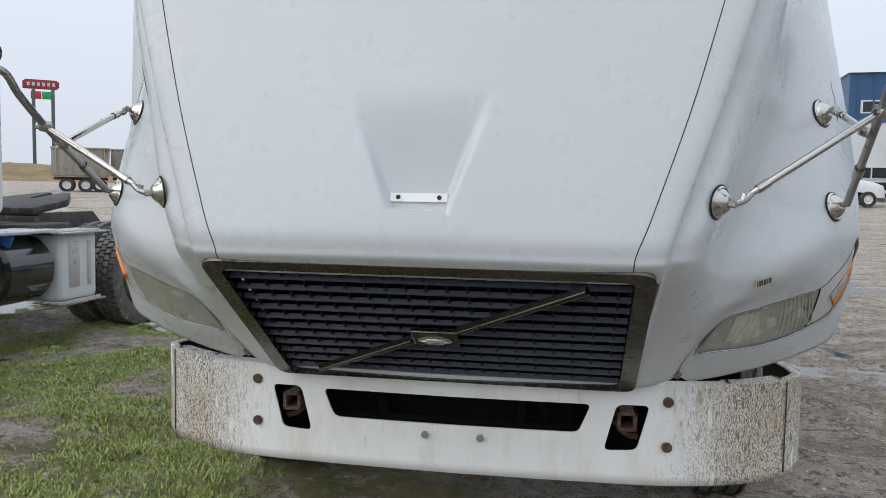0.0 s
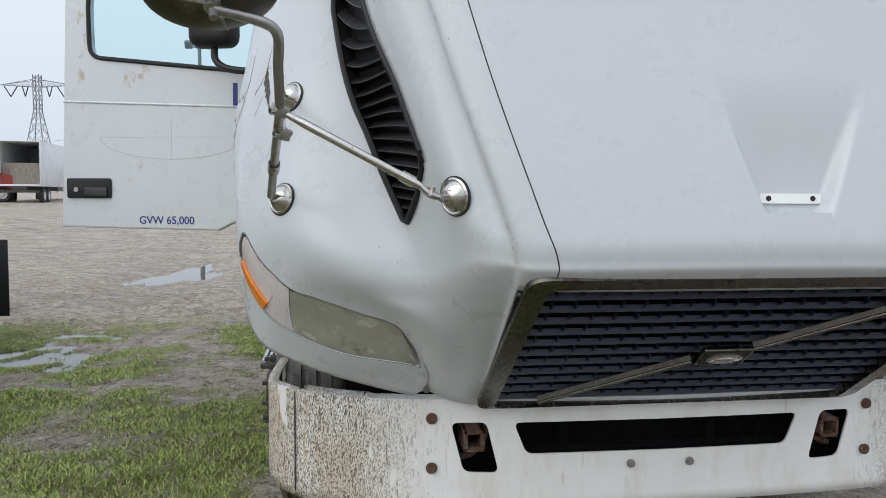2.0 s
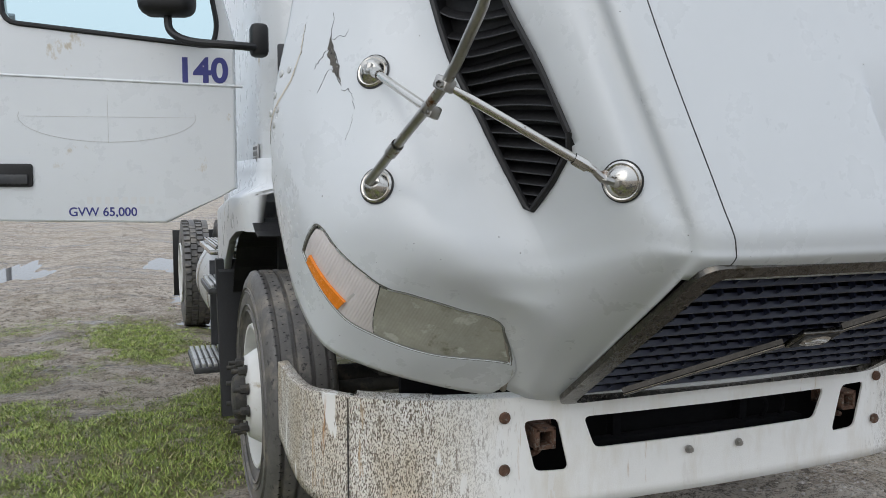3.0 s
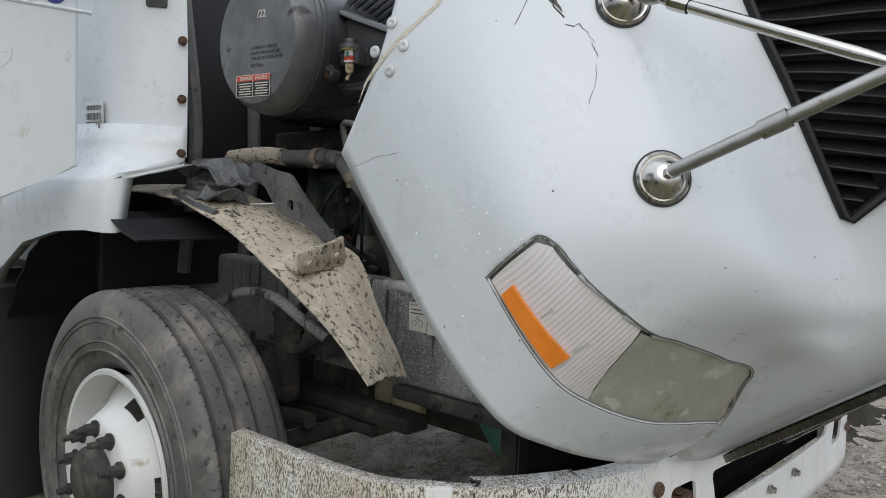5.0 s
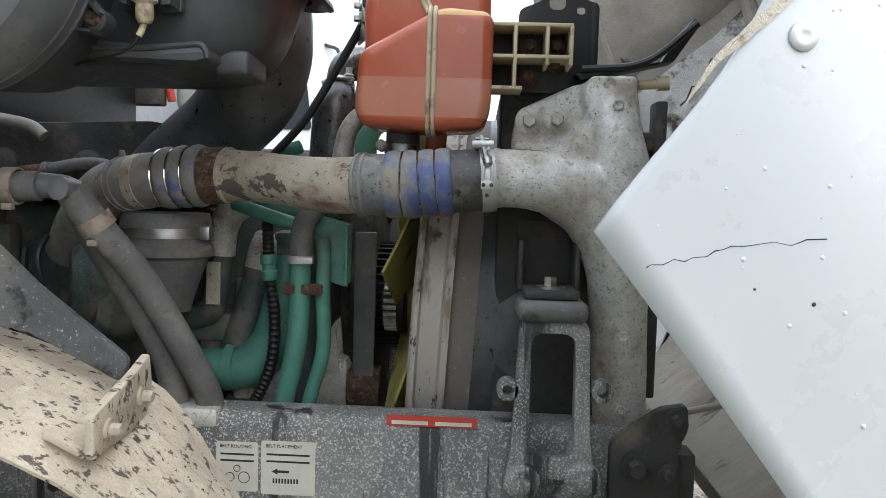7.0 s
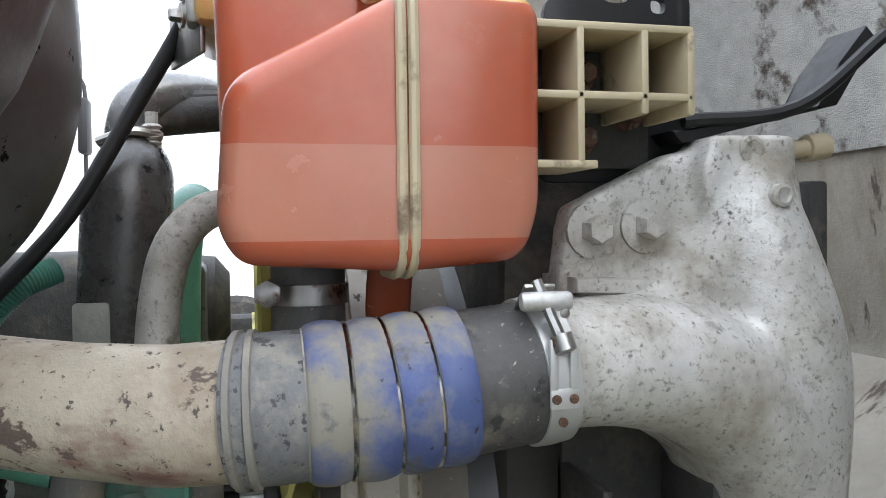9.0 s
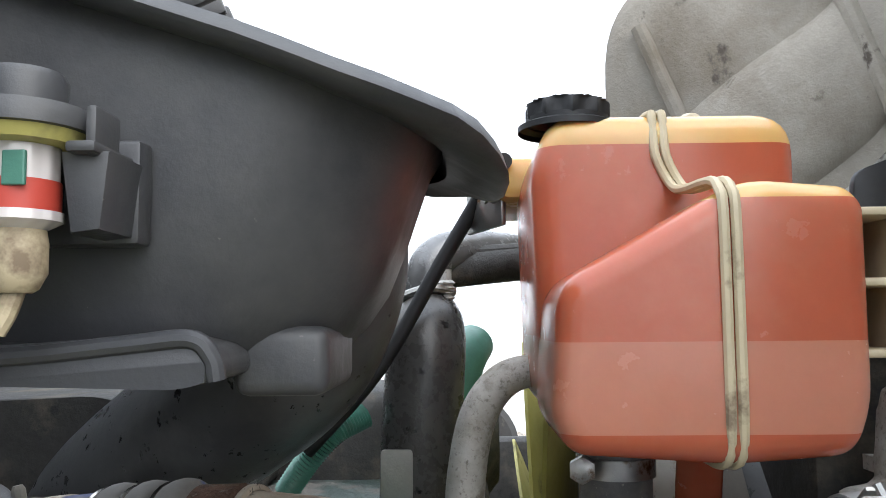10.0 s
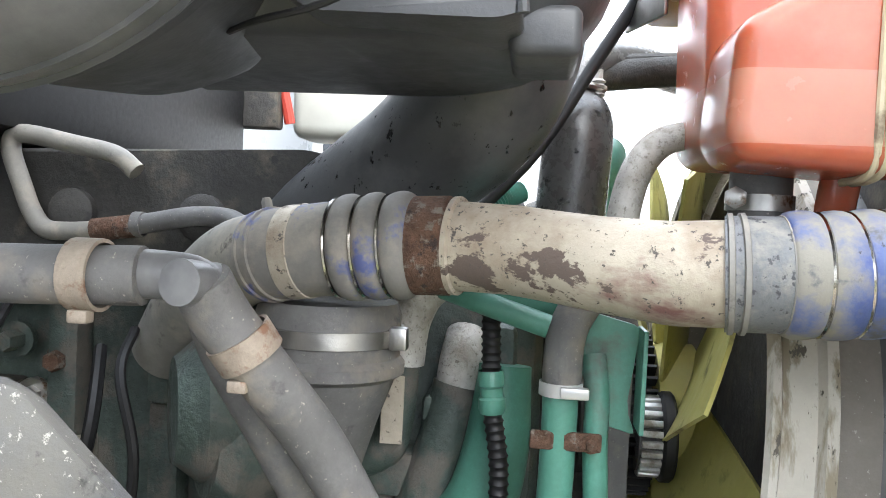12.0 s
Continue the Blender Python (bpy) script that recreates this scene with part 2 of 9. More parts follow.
# yellowed lens; its paler spots paint in highlights of the reflector
lens_old = surf("yellowed_lens", (0.36, 0.36, 0.30), 0.12, vary=0.25, scale=9, bump=0.05, coat=1.0, spots=(((0.50, 0.50, 0.44), 14, 0.58, 0.06, 0.2, (1, 1, 1.6)), ((0.16, 0.15, 0.10), 10, 0.60, 0.1, 0.2, one)))
clamp_tan = surf("dusty_clamp", (0.30, 0.25, 0.20), 0.6, 0.2, vary=0.3, scale=30, bump=0.2, spots=(((0.20, 0.11, 0.07), 40, 0.56, 0.1, 0.9, one),))
lens_rim = surf("lamp_seal", (0.16, 0.16, 0.14), 0.5, vary=0.2, scale=20, bump=0.05)
lens_clear = surf("clear_ribbed_lens", (0.66, 0.62, 0.61), 0.15, vary=0.06, scale=14, bump=0.1, coat=0.6)
label_white = surf("label_paper", (0.62, 0.60, 0.52), 0.6, vary=0.08, scale=20, bump=0.0)
label_red = surf("label_red", (0.50, 0.06, 0.04), 0.5, vary=0.1, scale=20, bump=0.0)
ink = surf("ink_black", (0.02, 0.02, 0.02), 0.6, vary=0.05, scale=30, bump=0.0)
ink_blue = surf("ink_blue", (0.03, 0.035, 0.20), 0.5, vary=0.05, scale=30, bump=0.0)
foil = surf("foil_insulation", (0.5, 0.49, 0.46), 0.35, 0.8, vary=0.2, scale=20, bump=0.6, bump_scale=300, spots=(((0.12, 0.10, 0.08), 8, 0.55, 0.1, 0.8, one),))
silver = surf("silver_paint", (0.55, 0.55, 0.54), 0.35, 0.4, vary=0.08, scale=9, bump=0.05, spots=(((0.25, 0.22, 0.18), 9, 0.58, 0.12, 0.8, one),))
for tank_mat in (tank_red, tank_low, tank_top):  # light passes a little way into the plastic and its coolant
    tb_ = tank_mat.node_tree.nodes["Principled BSDF"]
    tb_.inputs["Subsurface Weight"].default_value, tb_.inputs["Subsurface Scale"].default_value = 0.5, 0.02
    tb_.inputs["Subsurface Radius"].default_value = (1.0, 0.35, 0.2)
for lens_mat in (lens_old, lens_clear):  # fine moulded ribs
    ln, ll = lens_mat.node_tree.nodes, lens_mat.node_tree.links
    wave = ln.new("ShaderNodeTexWave")
    wave.bands_direction = "X"
    wave.inputs["Scale"].default_value = 40.0
    lco = ln.new("ShaderNodeTexCoord")
    lmap = ln.new("ShaderNodeMapping")
    lmap.inputs["Rotation"].default_value = (0, 0, radians(35))
    lbp = ln.new("ShaderNodeBump")
    lbp.inputs["Strength"].default_value, lbp.inputs["Distance"].default_value = 0.16 if lens_mat is lens_old else 0.35, 0.002
    ll.new(lco.outputs["Object"], lmap.inputs[0])
    ll.new(lmap.outputs[0], wave.inputs["Vector"])
    ll.new(wave.outputs["Fac"], lbp.inputs["Height"])
    ll.new(lbp.outputs[0], ln["Principled BSDF"].inputs["Normal"])
glass = bpy.data.materials.new("window_glass")
glass.use_nodes = True
glass.node_tree.nodes["Principled BSDF"].inputs["Base Color"].default_value = (0.75, 0.92, 0.93, 1)
glass.node_tree.nodes["Principled BSDF"].inputs["Roughness"].default_value = 0.02
glass.node_tree.nodes["Principled BSDF"].inputs["Transmission Weight"].default_value = 1.0
glass.node_tree.nodes["Principled BSDF"].inputs["IOR"].default_value = 1.05


# ---------------------------------------------------------------- mesh helpers
def link(name, bm, material, parent=None, label="", smooth=True, angle=35):
    me = bpy.data.meshes.new(name)
    bm.normal_update()
    for f in bm.faces:
        f.smooth = smooth
    for e in bm.edges:
        e.smooth = not (len(e.link_faces) == 2 and e.calc_face_angle(0) > radians(angle))
    bm.to_mesh(me)
    bm.free()
    for m in (material if isinstance(material, (list, tuple)) else [material]):
        me.materials.append(m)
    ob = new(name, me)
    if parent:
        ob.parent = parent
    if label:
        ob["label"] = label
    return ob


def part(name, bm, material, parent, label="", smooth=True, angle=35):
    return link(name, bm, material, parent, label, smooth, angle)


def thing(name, label, category, at=None, group="", kind=""):
    ob = new(name)
    ob.empty_display_size = 0.1
    if at is not None:
        ob.matrix_world = at
    return tagged(ob, label, category, group, kind)


def box(bm, c, size, bevel=0.0, rot=(0, 0, 0), seg=2):
    r = bmesh.ops.create_cube(bm, size=1)
    vs = r["verts"]
    bmesh.ops.scale(bm, vec=size, verts=vs)
    if bevel:
        es = list({e for v in vs for e in v.link_edges})
        vs = list({v for f in bmesh.ops.bevel(bm, geom=es, offset=bevel, segments=seg, affect="EDGES", profile=0.5)["faces"] for v in f.verts} | {v for v in vs if v.is_valid})
    bmesh.ops.transform(bm, matrix=pose(*c, *rot), verts=vs)
    return bm


def basis(axis):
    a = Vector(axis).normalized()
    return a.to_track_quat("Z", "X").to_matrix().to_4x4()


def lathe(bm, profile, origin=(0, 0, 0), axis=(0, 0, 1), seg=32, start=0.0, turn=360.0):
    """Turns (radius, height) pairs about an axis."""
    m = Matrix.Translation(origin) @ basis(axis)
    full = turn >= 359.9
    n = seg if full else seg + 1
    rings = []
    for i in range(n):
        a = radians(start + turn * i / seg)
        rings.append([bm.verts.new(m @ Vector((r * math.cos(a), r * math.sin(a), h))) for r, h in profile])
    for i in range(seg):
        p, q = rings[i], rings[(i + 1) % n]
        for k in range(len(profile) - 1):
            vs = []
            for v in (p[k], q[k], q[k + 1], p[k + 1]):
                if all((v.co - w.co).length > 1e-7 for w in vs):
                    vs.append(v)
            if len(vs) > 2:
                bm.faces.new(vs)
    bmesh.ops.remove_doubles(bm, verts=[v for r in rings for v in r], dist=1e-6)
    return bm


def spline(pts, n=8):
    """Catmull-Rom through points, n steps a span."""
    P = [Vector(p) for p in pts]
    P = [2 * P[0] - P[1]] + P + [2 * P[-1] - P[-2]]
    out = []
    for i in range(1, len(P) - 2):
        a, b, c, d = P[i - 1:i + 3]
        for k in range(n):
            t = k / n
            out.append(0.5 * ((2 * b) + (c - a) * t + (2 * a - 5 * b + 4 * c - d) * t * t + (3 * b - a - 3 * c + d) * t ** 3))
    out.append(P[-2])
    return out


def tube(bm, pts, radius, seg=14, smooth=6, cap=True):
    """A tube along points; radius is a number or a list, one for each point."""
    path = spline(pts, smooth) if smooth and len(pts) > 2 else [Vector(p) for p in pts]
    if isinstance(radius, (list, tuple)):
        rs = [v[0] for v in spline([(r, 0, 0) for r in radius], smooth)] if smooth and len(pts) > 2 else list(radius)
    else:
        rs = [radius] * len(path)
    d = (path[1] - path[0]).normalized()
    side = d.orthogonal().normalized()
    rings = []
    for i, p in enumerate(path):
        nd = (path[min(i + 1, len(path) - 1)] - path[max(i - 1, 0)]).normalized()
        side = (side - nd * side.dot(nd)).normalized()
        up = nd.cross(side)
        rings.append([bm.verts.new(p + rs[i] * (math.cos(a) * side + math.sin(a) * up)) for a in (2 * math.pi * k / seg for k in range(seg))])
    for p, q in zip(rings, rings[1:]):
        for k in range(seg):
            bm.faces.new((p[k], p[(k + 1) % seg], q[(k + 1) % seg], q[k]))
    if cap:
        bm.faces.new(rings[0][::-1])
        bm.faces.new(rings[-1])
    return bm


def prism(bm, outline, depth, m=None, bevel=0.0):
    """A flat outline (x, y) pushed out along z by depth, placed by m."""
    lo = [bm.verts.new((x, y, 0)) for x, y in outline]
    hi = [bm.verts.new((x, y, depth)) for x, y in outline]
    fs = [bm.faces.new(lo[::-1]), bm.faces.new(hi)]
    for i in range(len(lo)):
        j = (i + 1) % len(lo)
        fs.append(bm.faces.new((lo[i], lo[j], hi[j], hi[i])))
    vs = lo + hi
    if bevel:
        es = list({e for f in fs[:2] for e in f.edges})
        r = bmesh.ops.bevel(bm, geom=es, offset=bevel, segments=2, affect="EDGES", profile=0.5)
        vs = list({v for v in vs if v.is_valid} | {v for f in r["faces"] for v in f.verts})
    if m is not None:
        bmesh.ops.transform(bm, matrix=m, verts=vs)
    return bm


def rounded(w, h, r, n=4):
    """A rounded rectangle's outline about the origin."""
    out = []
    for cx, cy, a0 in ((w / 2 - r, h / 2 - r, 0), (-w / 2 + r, h / 2 - r, 90), (-w / 2 + r, -h / 2 + r, 180), (w / 2 - r, -h / 2 + r, 270)):
        out += [(cx + r * math.cos(radians(a0 + 90 * k / n)), cy + r * math.sin(radians(a0 + 90 * k / n))) for k in range(n + 1)]
    return out


def round_poly(pts, r, n=3):
    """An outline with its corners rounded."""
    out = []
    P = [Vector((*p, 0)) for p in pts]
    for i, p in enumerate(P):
        a, b = P[i - 1] - p, P[(i + 1) % len(P)] - p
        ra = min(r, a.length * 0.45, b.length * 0.45)
        s, e = p + a.normalized() * ra, p + b.normalized() * ra
        for k in range(n + 1):
            t = k / n
            q = s * (1 - t) ** 2 + p * 2 * t * (1 - t) + e * t * t
            out.append((q.x, q.y))
    return out


def pillow(bm, outline, x0, x1, r, n=5):
    """A closed (y, z) outline pushed from x0 to x1, with both ends rounded by r."""
    P = [Vector((*p, 0)) for p in outline]
    if sum(a.x * b.y - b.x * a.y for a, b in zip(P, P[1:] + P[:1])) < 0:
        P.reverse()
    inward = []
    for i, p in enumerate(P):
        e = (P[(i + 1) % len(P)] - P[i - 1]).normalized()
        inward.append(Vector((-e.y, e.x, 0)))
    s = 1 if x1 > x0 else -1
    stations = [(r - r * math.sin(radians(90 * k / n)), x0 + s * (r - r * math.cos(radians(90 * k / n)))) for k in range(n + 1)]
    stations += [(i, x1 - (x - x0)) for i, x in reversed(stations)]
    rings = [[bm.verts.new((x, (p + m * i).x, (p + m * i).y)) for p, m in zip(P, inward)] for i, x in stations]
    for a, b in zip(rings, rings[1:]):
        for k in range(len(a)):
            j = (k + 1) % len(a)
            bm.faces.new((a[k], a[j], b[j], b[k]))
    bm.faces.new(rings[0][::-1])
    bm.faces.new(rings[-1])
    bmesh.ops.recalc_face_normals(bm, faces=bm.faces[:])
    return bm


def sheet(bm, rows, thick=0.0, close=False):
    """A skin over rows of points; thick gives it a second skin inward and edges."""
    R = [[bm.verts.new(p) for p in row] for row in rows]
    fs = []
    for p, q in zip(R, R[1:]):
        for k in range(len(p) - (0 if close else 1)):
            j = (k + 1) % len(p)
            fs.append(bm.faces.new((p[k], p[j], q[j], q[k])))
    if thick:
        bm.normal_update()
        bmesh.ops.solidify(bm, geom=fs, thickness=thick)
    return bm


YZ = Matrix(((0, 0, -1, 0), (1, 0, 0, 0), (0, 1, 0, 0), (0, 0, 0, 1)))  # outline x->y, y->z, depth towards -x
XZ = Matrix(((1, 0, 0, 0), (0, 0, -1, 0), (0, 1, 0, 0), (0, 0, 0, 1)))  # outline x->x, y->z, depth towards -y


def yz(x):
    return Matrix.Translation((x, 0, 0)) @ YZ


def xz(y):
    return Matrix.Translation((0, y, 0)) @ XZ


def bolt(bm, p, axis, r=0.012, h=0.01, washer=1.7):
    a = Vector(axis).normalized()
    lathe(bm, [(0, 0), (r * washer, 0), (r * washer, h * 0.35), (0, h * 0.35)], p, a, 16)
    lathe(bm, [(r, h * 0.35), (r, h * 1.2), (r * 0.85, h * 1.35), (0, h * 1.35)], p, a, 6)
    return bm


B = bmesh.new
# ---------------------------------------------------------------- ground


def ground_height(x, y):
    far = max(0.0, math.hypot(x, y) - 14)
    z = 0.085 * noise.noise((x * 0.35, y * 0.35, 0.3)) + 0.045 * noise.noise((x * 1.1, y * 1.1, 2.0)) + 0.034 * noise.noise((x * 3.7, y * 3.7, 5.0)) + 0.020 * noise.noise((x * 9, y * 9, 8.0))
    rut = math.sin(x * 2.2 + 0.6 * noise.noise((x * 0.2, y * 0.1, 1))) if y > 3.5 else 0
    z += 0.035 * rut * min(1, (y - 3.5) / 2) if y > 3.5 else 0
    return z * min(1.0, 30 / (10 + far)) + min(far, 140) * 0.019


ground_mat = bpy.data.materials.new("wet_mud_and_grass")
ground_mat.use_nodes = True
gn, gl = ground_mat.node_tree.nodes, ground_mat.node_tree.links
gb = gn["Principled BSDF"]
gco = gn.new("ShaderNodeTexCoord")


def gnoise(sc, detail=8.0, rough=0.65):
    t = gn.new("ShaderNodeTexNoise")
    t.inputs["Scale"].default_value, t.inputs["Detail"].default_value, t.inputs["Roughness"].default_value = sc, detail, rough
    gl.new(gco.outputs["Object"], t.inputs["Vector"])
    return t.outputs["Fac"]


def granged(fac, lo, hi, a=0.0, c=1.0):
    r = gn.new("ShaderNodeMapRange")
    r.inputs[1].default_value, r.inputs[2].default_value, r.inputs[3].default_value, r.inputs[4].default_value = lo, hi, a, c
    gl.new(fac, r.inputs[0])
    return r.outputs[0]


def gmix(fac, a, c):
    x = gn.new("ShaderNodeMix")
    x.data_type = "RGBA"
    gl.new(fac, x.inputs[0])
    for s, v in ((x.inputs[6], a), (x.inputs[7], c)):
        if isinstance(v, tuple):
            s.default_value = (*v, 1)
        else:
            gl.new(v, s)
    return x.outputs[2]


gcol = gmix(granged(gnoise(1.1), 0.42, 0.58), (0.27, 0.205, 0.145), (0.52, 0.445, 0.365))
gcol = gmix(granged(gnoise(5, 10, 0.7), 0.48, 0.55, 0, 0.8), gcol, (0.66, 0.585, 0.50))
gcol = gmix(granged(gnoise(13, 10, 0.7), 0.52, 0.57, 0, 0.9), gcol, (0.10, 0.075, 0.052))
gcol = gmix(granged(gnoise(38, 6, 0.7), 0.50, 0.57, 0, 0.75), gcol, (0.56, 0.49, 0.41))
gcol = gmix(granged(gnoise(62, 6, 0.7), 0.54, 0.60, 0, 0.8), gcol, (0.07, 0.055, 0.042))
gcol = gmix(granged(gnoise(170), 0.52, 0.62, 0, 0.6), gcol, (0.62, 0.55, 0.46))
track_map = gn.new("ShaderNodeMapping")  # wet wheel tracks across the yard
track_map.inputs["Rotation"].default_value, track_map.inputs["Scale"].default_value = (0, 0, radians(-24)), (0.35, 2.6, 1)
track = gn.new("ShaderNodeTexNoise")
track.inputs["Scale"].default_value, track.inputs["Detail"].default_value, track.inputs["Roughness"].default_value = 1.0, 9.0, 0.7
gl.new(gco.outputs["Object"], track_map.inputs[0])
gl.new(track_map.outputs[0], track.inputs["Vector"])
gcol = gmix(granged(track.outputs["Fac"], 0.50, 0.56, 0, 0.55), gcol, (0.16, 0.125, 0.09))
attr = gn.new("ShaderNodeAttribute")
attr.attribute_name = "turf"
gfac = gn.new("ShaderNodeMath")
gfac.operation = "MULTIPLY"
gl.new(attr.outputs["Fac"], gfac.inputs[0])
gl.new(granged(gnoise(7), 0.40, 0.52), gfac.inputs[1])
gcol = gmix(gfac.outputs[0], gcol, gmix(granged(gnoise(3.0), .4, .6), (0.17, 0.19, 0.05), (0.29, 0.24, 0.12)))
gl.new(gcol, gb.inputs["Base Color"])
gl.new(granged(track.outputs["Fac"], 0.50, 0.60, 0.9, 0.12), gb.inputs["Roughness"])
gbump = gn.new("ShaderNodeBump")
gbump.inputs["Strength"].default_value, gbump.inputs["Distance"].default_value = 1.0, 0.05
gl.new(gnoise(30, 12, 0.8), gbump.inputs["Height"])
gl.new(gbump.outputs[0], gb.inputs["Normal"])


def turf(x, y):
    """How grassy the ground is: a strip beside the truck, thin elsewhere."""
    g = 0.44 + 1.5 * noise.noise((x * 0.9, y * 0.9, 7.0)) + 1.3 * noise.noise((x * 2.1, y * 2.1, 9.0))
    strip = max(0.0, 1 - max(0.0, abs(y - 1.7) - 3.9) / 1.6) * max(0.0, min(1.0, (0.8 - x) / 1.0))
    strip *= max(0.0, min(1.0, (x + 14) / 3))
    g += 0.30 * max(0.0, 1 - math.hypot((x + 2.6) / 2.2, (y - 2.4) / 2.4))
    return max(0.0, min(1.0, g)) * max(strip, 0.10 if y < 9 and x < 3 else 0.0)


def axis_steps(near0, near1, fine, far):
    v = [near0 + fine * i for i in range(int((near1 - near0) / fine) + 1)]
    step, a, b = fine, v[0], v[-1]
    while a > -far:
        step *= 1.28
        a -= step
        b += step
        v = [a] + v + [b]
    return v


gx, gy = axis_steps(-6.0, 3.0, 0.042, 900), axis_steps(-2.5, 9.0, 0.042, 900)
gm = bpy.data.meshes.new("ground")
gv = [(x, y, ground_height(x, y)) for y in gy for x in gx]
W = len(gx)
gm.from_pydata(gv, [], [(j * W + i, j * W + i + 1, (j + 1) * W + i + 1, (j + 1) * W + i) for j in range(len(gy) - 1) for i in range(W - 1)])
at = gm.attributes.new("turf", "FLOAT", "POINT")
at.data.foreach_set("value", [turf(x, y) for x, y, z in gv])
gm.polygons.foreach_set("use_smooth", [True] * len(gm.polygons))
gm.materials.append(ground_mat)
ground = tagged(new("ground", gm), "wet muddy yard with grass tufts and gravel", "ground", kind="structure")
water_mat = surf("puddle_water", (0.05, 0.045, 0.035), 0.03, vary=0.1, scale=2, bump=0.0)
bm = B()
box(bm, (-4, 12, -0.050), (40, 40, 0.02))
tagged(link("water", bm, water_mat, smooth=False), "still muddy rain water in shallow puddles", "puddle", kind="structure")

# ---------------------------------------------------------------- the truck
truck = thing("truck", "white semi truck with its hood tilted open", "truck")
HOOD = Matrix.Translation((0, -0.05, 0.75)) @ Matrix.Rotation(radians(60), 4, "X")

# hood shell: nine rails from the middle line to the lower edge, each from the front bottom to the rear edge
RAILS = [
    [(0, .02, .03), (0, .05, .40), (0, .085, .76), (0, .115, .835), (0, .22, .885), (0, .55, 1.0), (0, 1.0, 1.15), (0, 1.76, 1.38)],
    [(.50, .03, .03), (.51, .06, .40), (.525, .09, .75), (.53, .12, .82), (.57, .22, .865), (.68, .55, .975), (.79, 1.0, 1.12), (.90, 1.75, 1.34)],
    [(.585, .035, .02), (.60, .075, .38), (.615, .115, .72), (.625, .15, .785), (.655, .26, .825), (.755, .58, .92), (.87, 1.0, 1.05), (.98, 1.74, 1.25)],
    [(.645, .05, .01), (.66, .09, .36), (.69, .14, .66), (.705, .19, .735), (.735, .285, .785), (.815, .55, .85), (.92, .9, .92), (1.03, 1.72, 1.10)],
    [(.67, .06, .015), (.72, .112, .38), (.765, .185, .50), (.785, .25, .53), (.815, .34, .545), (.895, .55, .58), (.975, .85, .625), (1.06, 1.72, .80)],
    [(.695, .07, .02), (.778, .145, .372), (.872, .21, .42), (.96, .265, .445), (1.04, .35, .455), (1.10, .50, .445), (1.11, .80, .47), (1.13, 1.62, .54)],
    [(.715, .08, .022), (.805, .165, .29), (.92, .213, .315), (1.03, .258, .312), (1.12, .308, .292), (1.222, .456, .268), (1.238, .70, .29), (1.23, 1.12, .30)],
    [(.72, .083, .022), (.745, .10, .16), (.95, .15, .14), (1.09, .215, .13), (1.18, .285, .135), (1.245, .43, .145), (1.275, .66, .14), (1.283, .892, .155)],
    [(.73, .080, .02), (.78, .075, .012), (.965, .122, .03), (1.10, .175, .035), (1.20, .242, .03), (1.25, .385, .012), (1.268, .60, -.015), (1.27, .786, -.042)],
]
NS, NR = 12, 10
curves = [spline(r, NS) for r in RAILS]
cross = [spline([(-curves[1][j].x, *curves[1][j].yz)] + [c[j] for c in curves], NR)[NR:] for j in range(len(curves[0]))]  # cross[j][k]


def hood_at(a, b):
    """The shell's point at rail a (0..8) and station b (0..7), on the side of negative x, in the hood's own frame."""
    j, k = min(b * NS, 7 * NS - 1e-6), min(a * NR, 8 * NR - 1e-6)
    j0, k0, fj, fk = int(j), int(k), j - int(j), k - int(k)
    p = (cross[j0][k0] * (1 - fj) + cross[j0 + 1][k0] * fj) * (1 - fk) + (cross[j0][k0 + 1] * (1 - fj) + cross[j0 + 1][k0 + 1] * fj) * fk
    return Vector((-p.x, p.y, p.z))


def hood_normal(a, b):
    e = 0.02
    u = hood_at(min(a + e, 8), b) - hood_at(max(a - e, 0), b)
    v = hood_at(a, min(b + e, 7)) - hood_at(a, max(b - e, 0))
    return v.cross(u).normalized()


def vent_low(a):
    """Where the vent begins: its lower end is cut on a slant."""
    return 4.05 + (3.97 - a) * 0.62


def in_vent(a, b):
    return 3.28 < a < 3.97 and vent_low(a) < b < 6.2


def lamp_low(b):
    """The lamp's upper edge: it climbs towards the rear."""
    return 6.06 - .10 * max(0.0, (b - 3.5) / 1.6)


def in_lamp(a, b):
    low = lamp_low(b)
    if a < low + .14 and b > 4.86 and ((low + .14 - a) / .14) ** 2 + ((b - 4.86) / .24) ** 2 > 1:
        return False  # rounded rear upper corner
    return low < a < 6.94 and 1.06 < b < 5.1


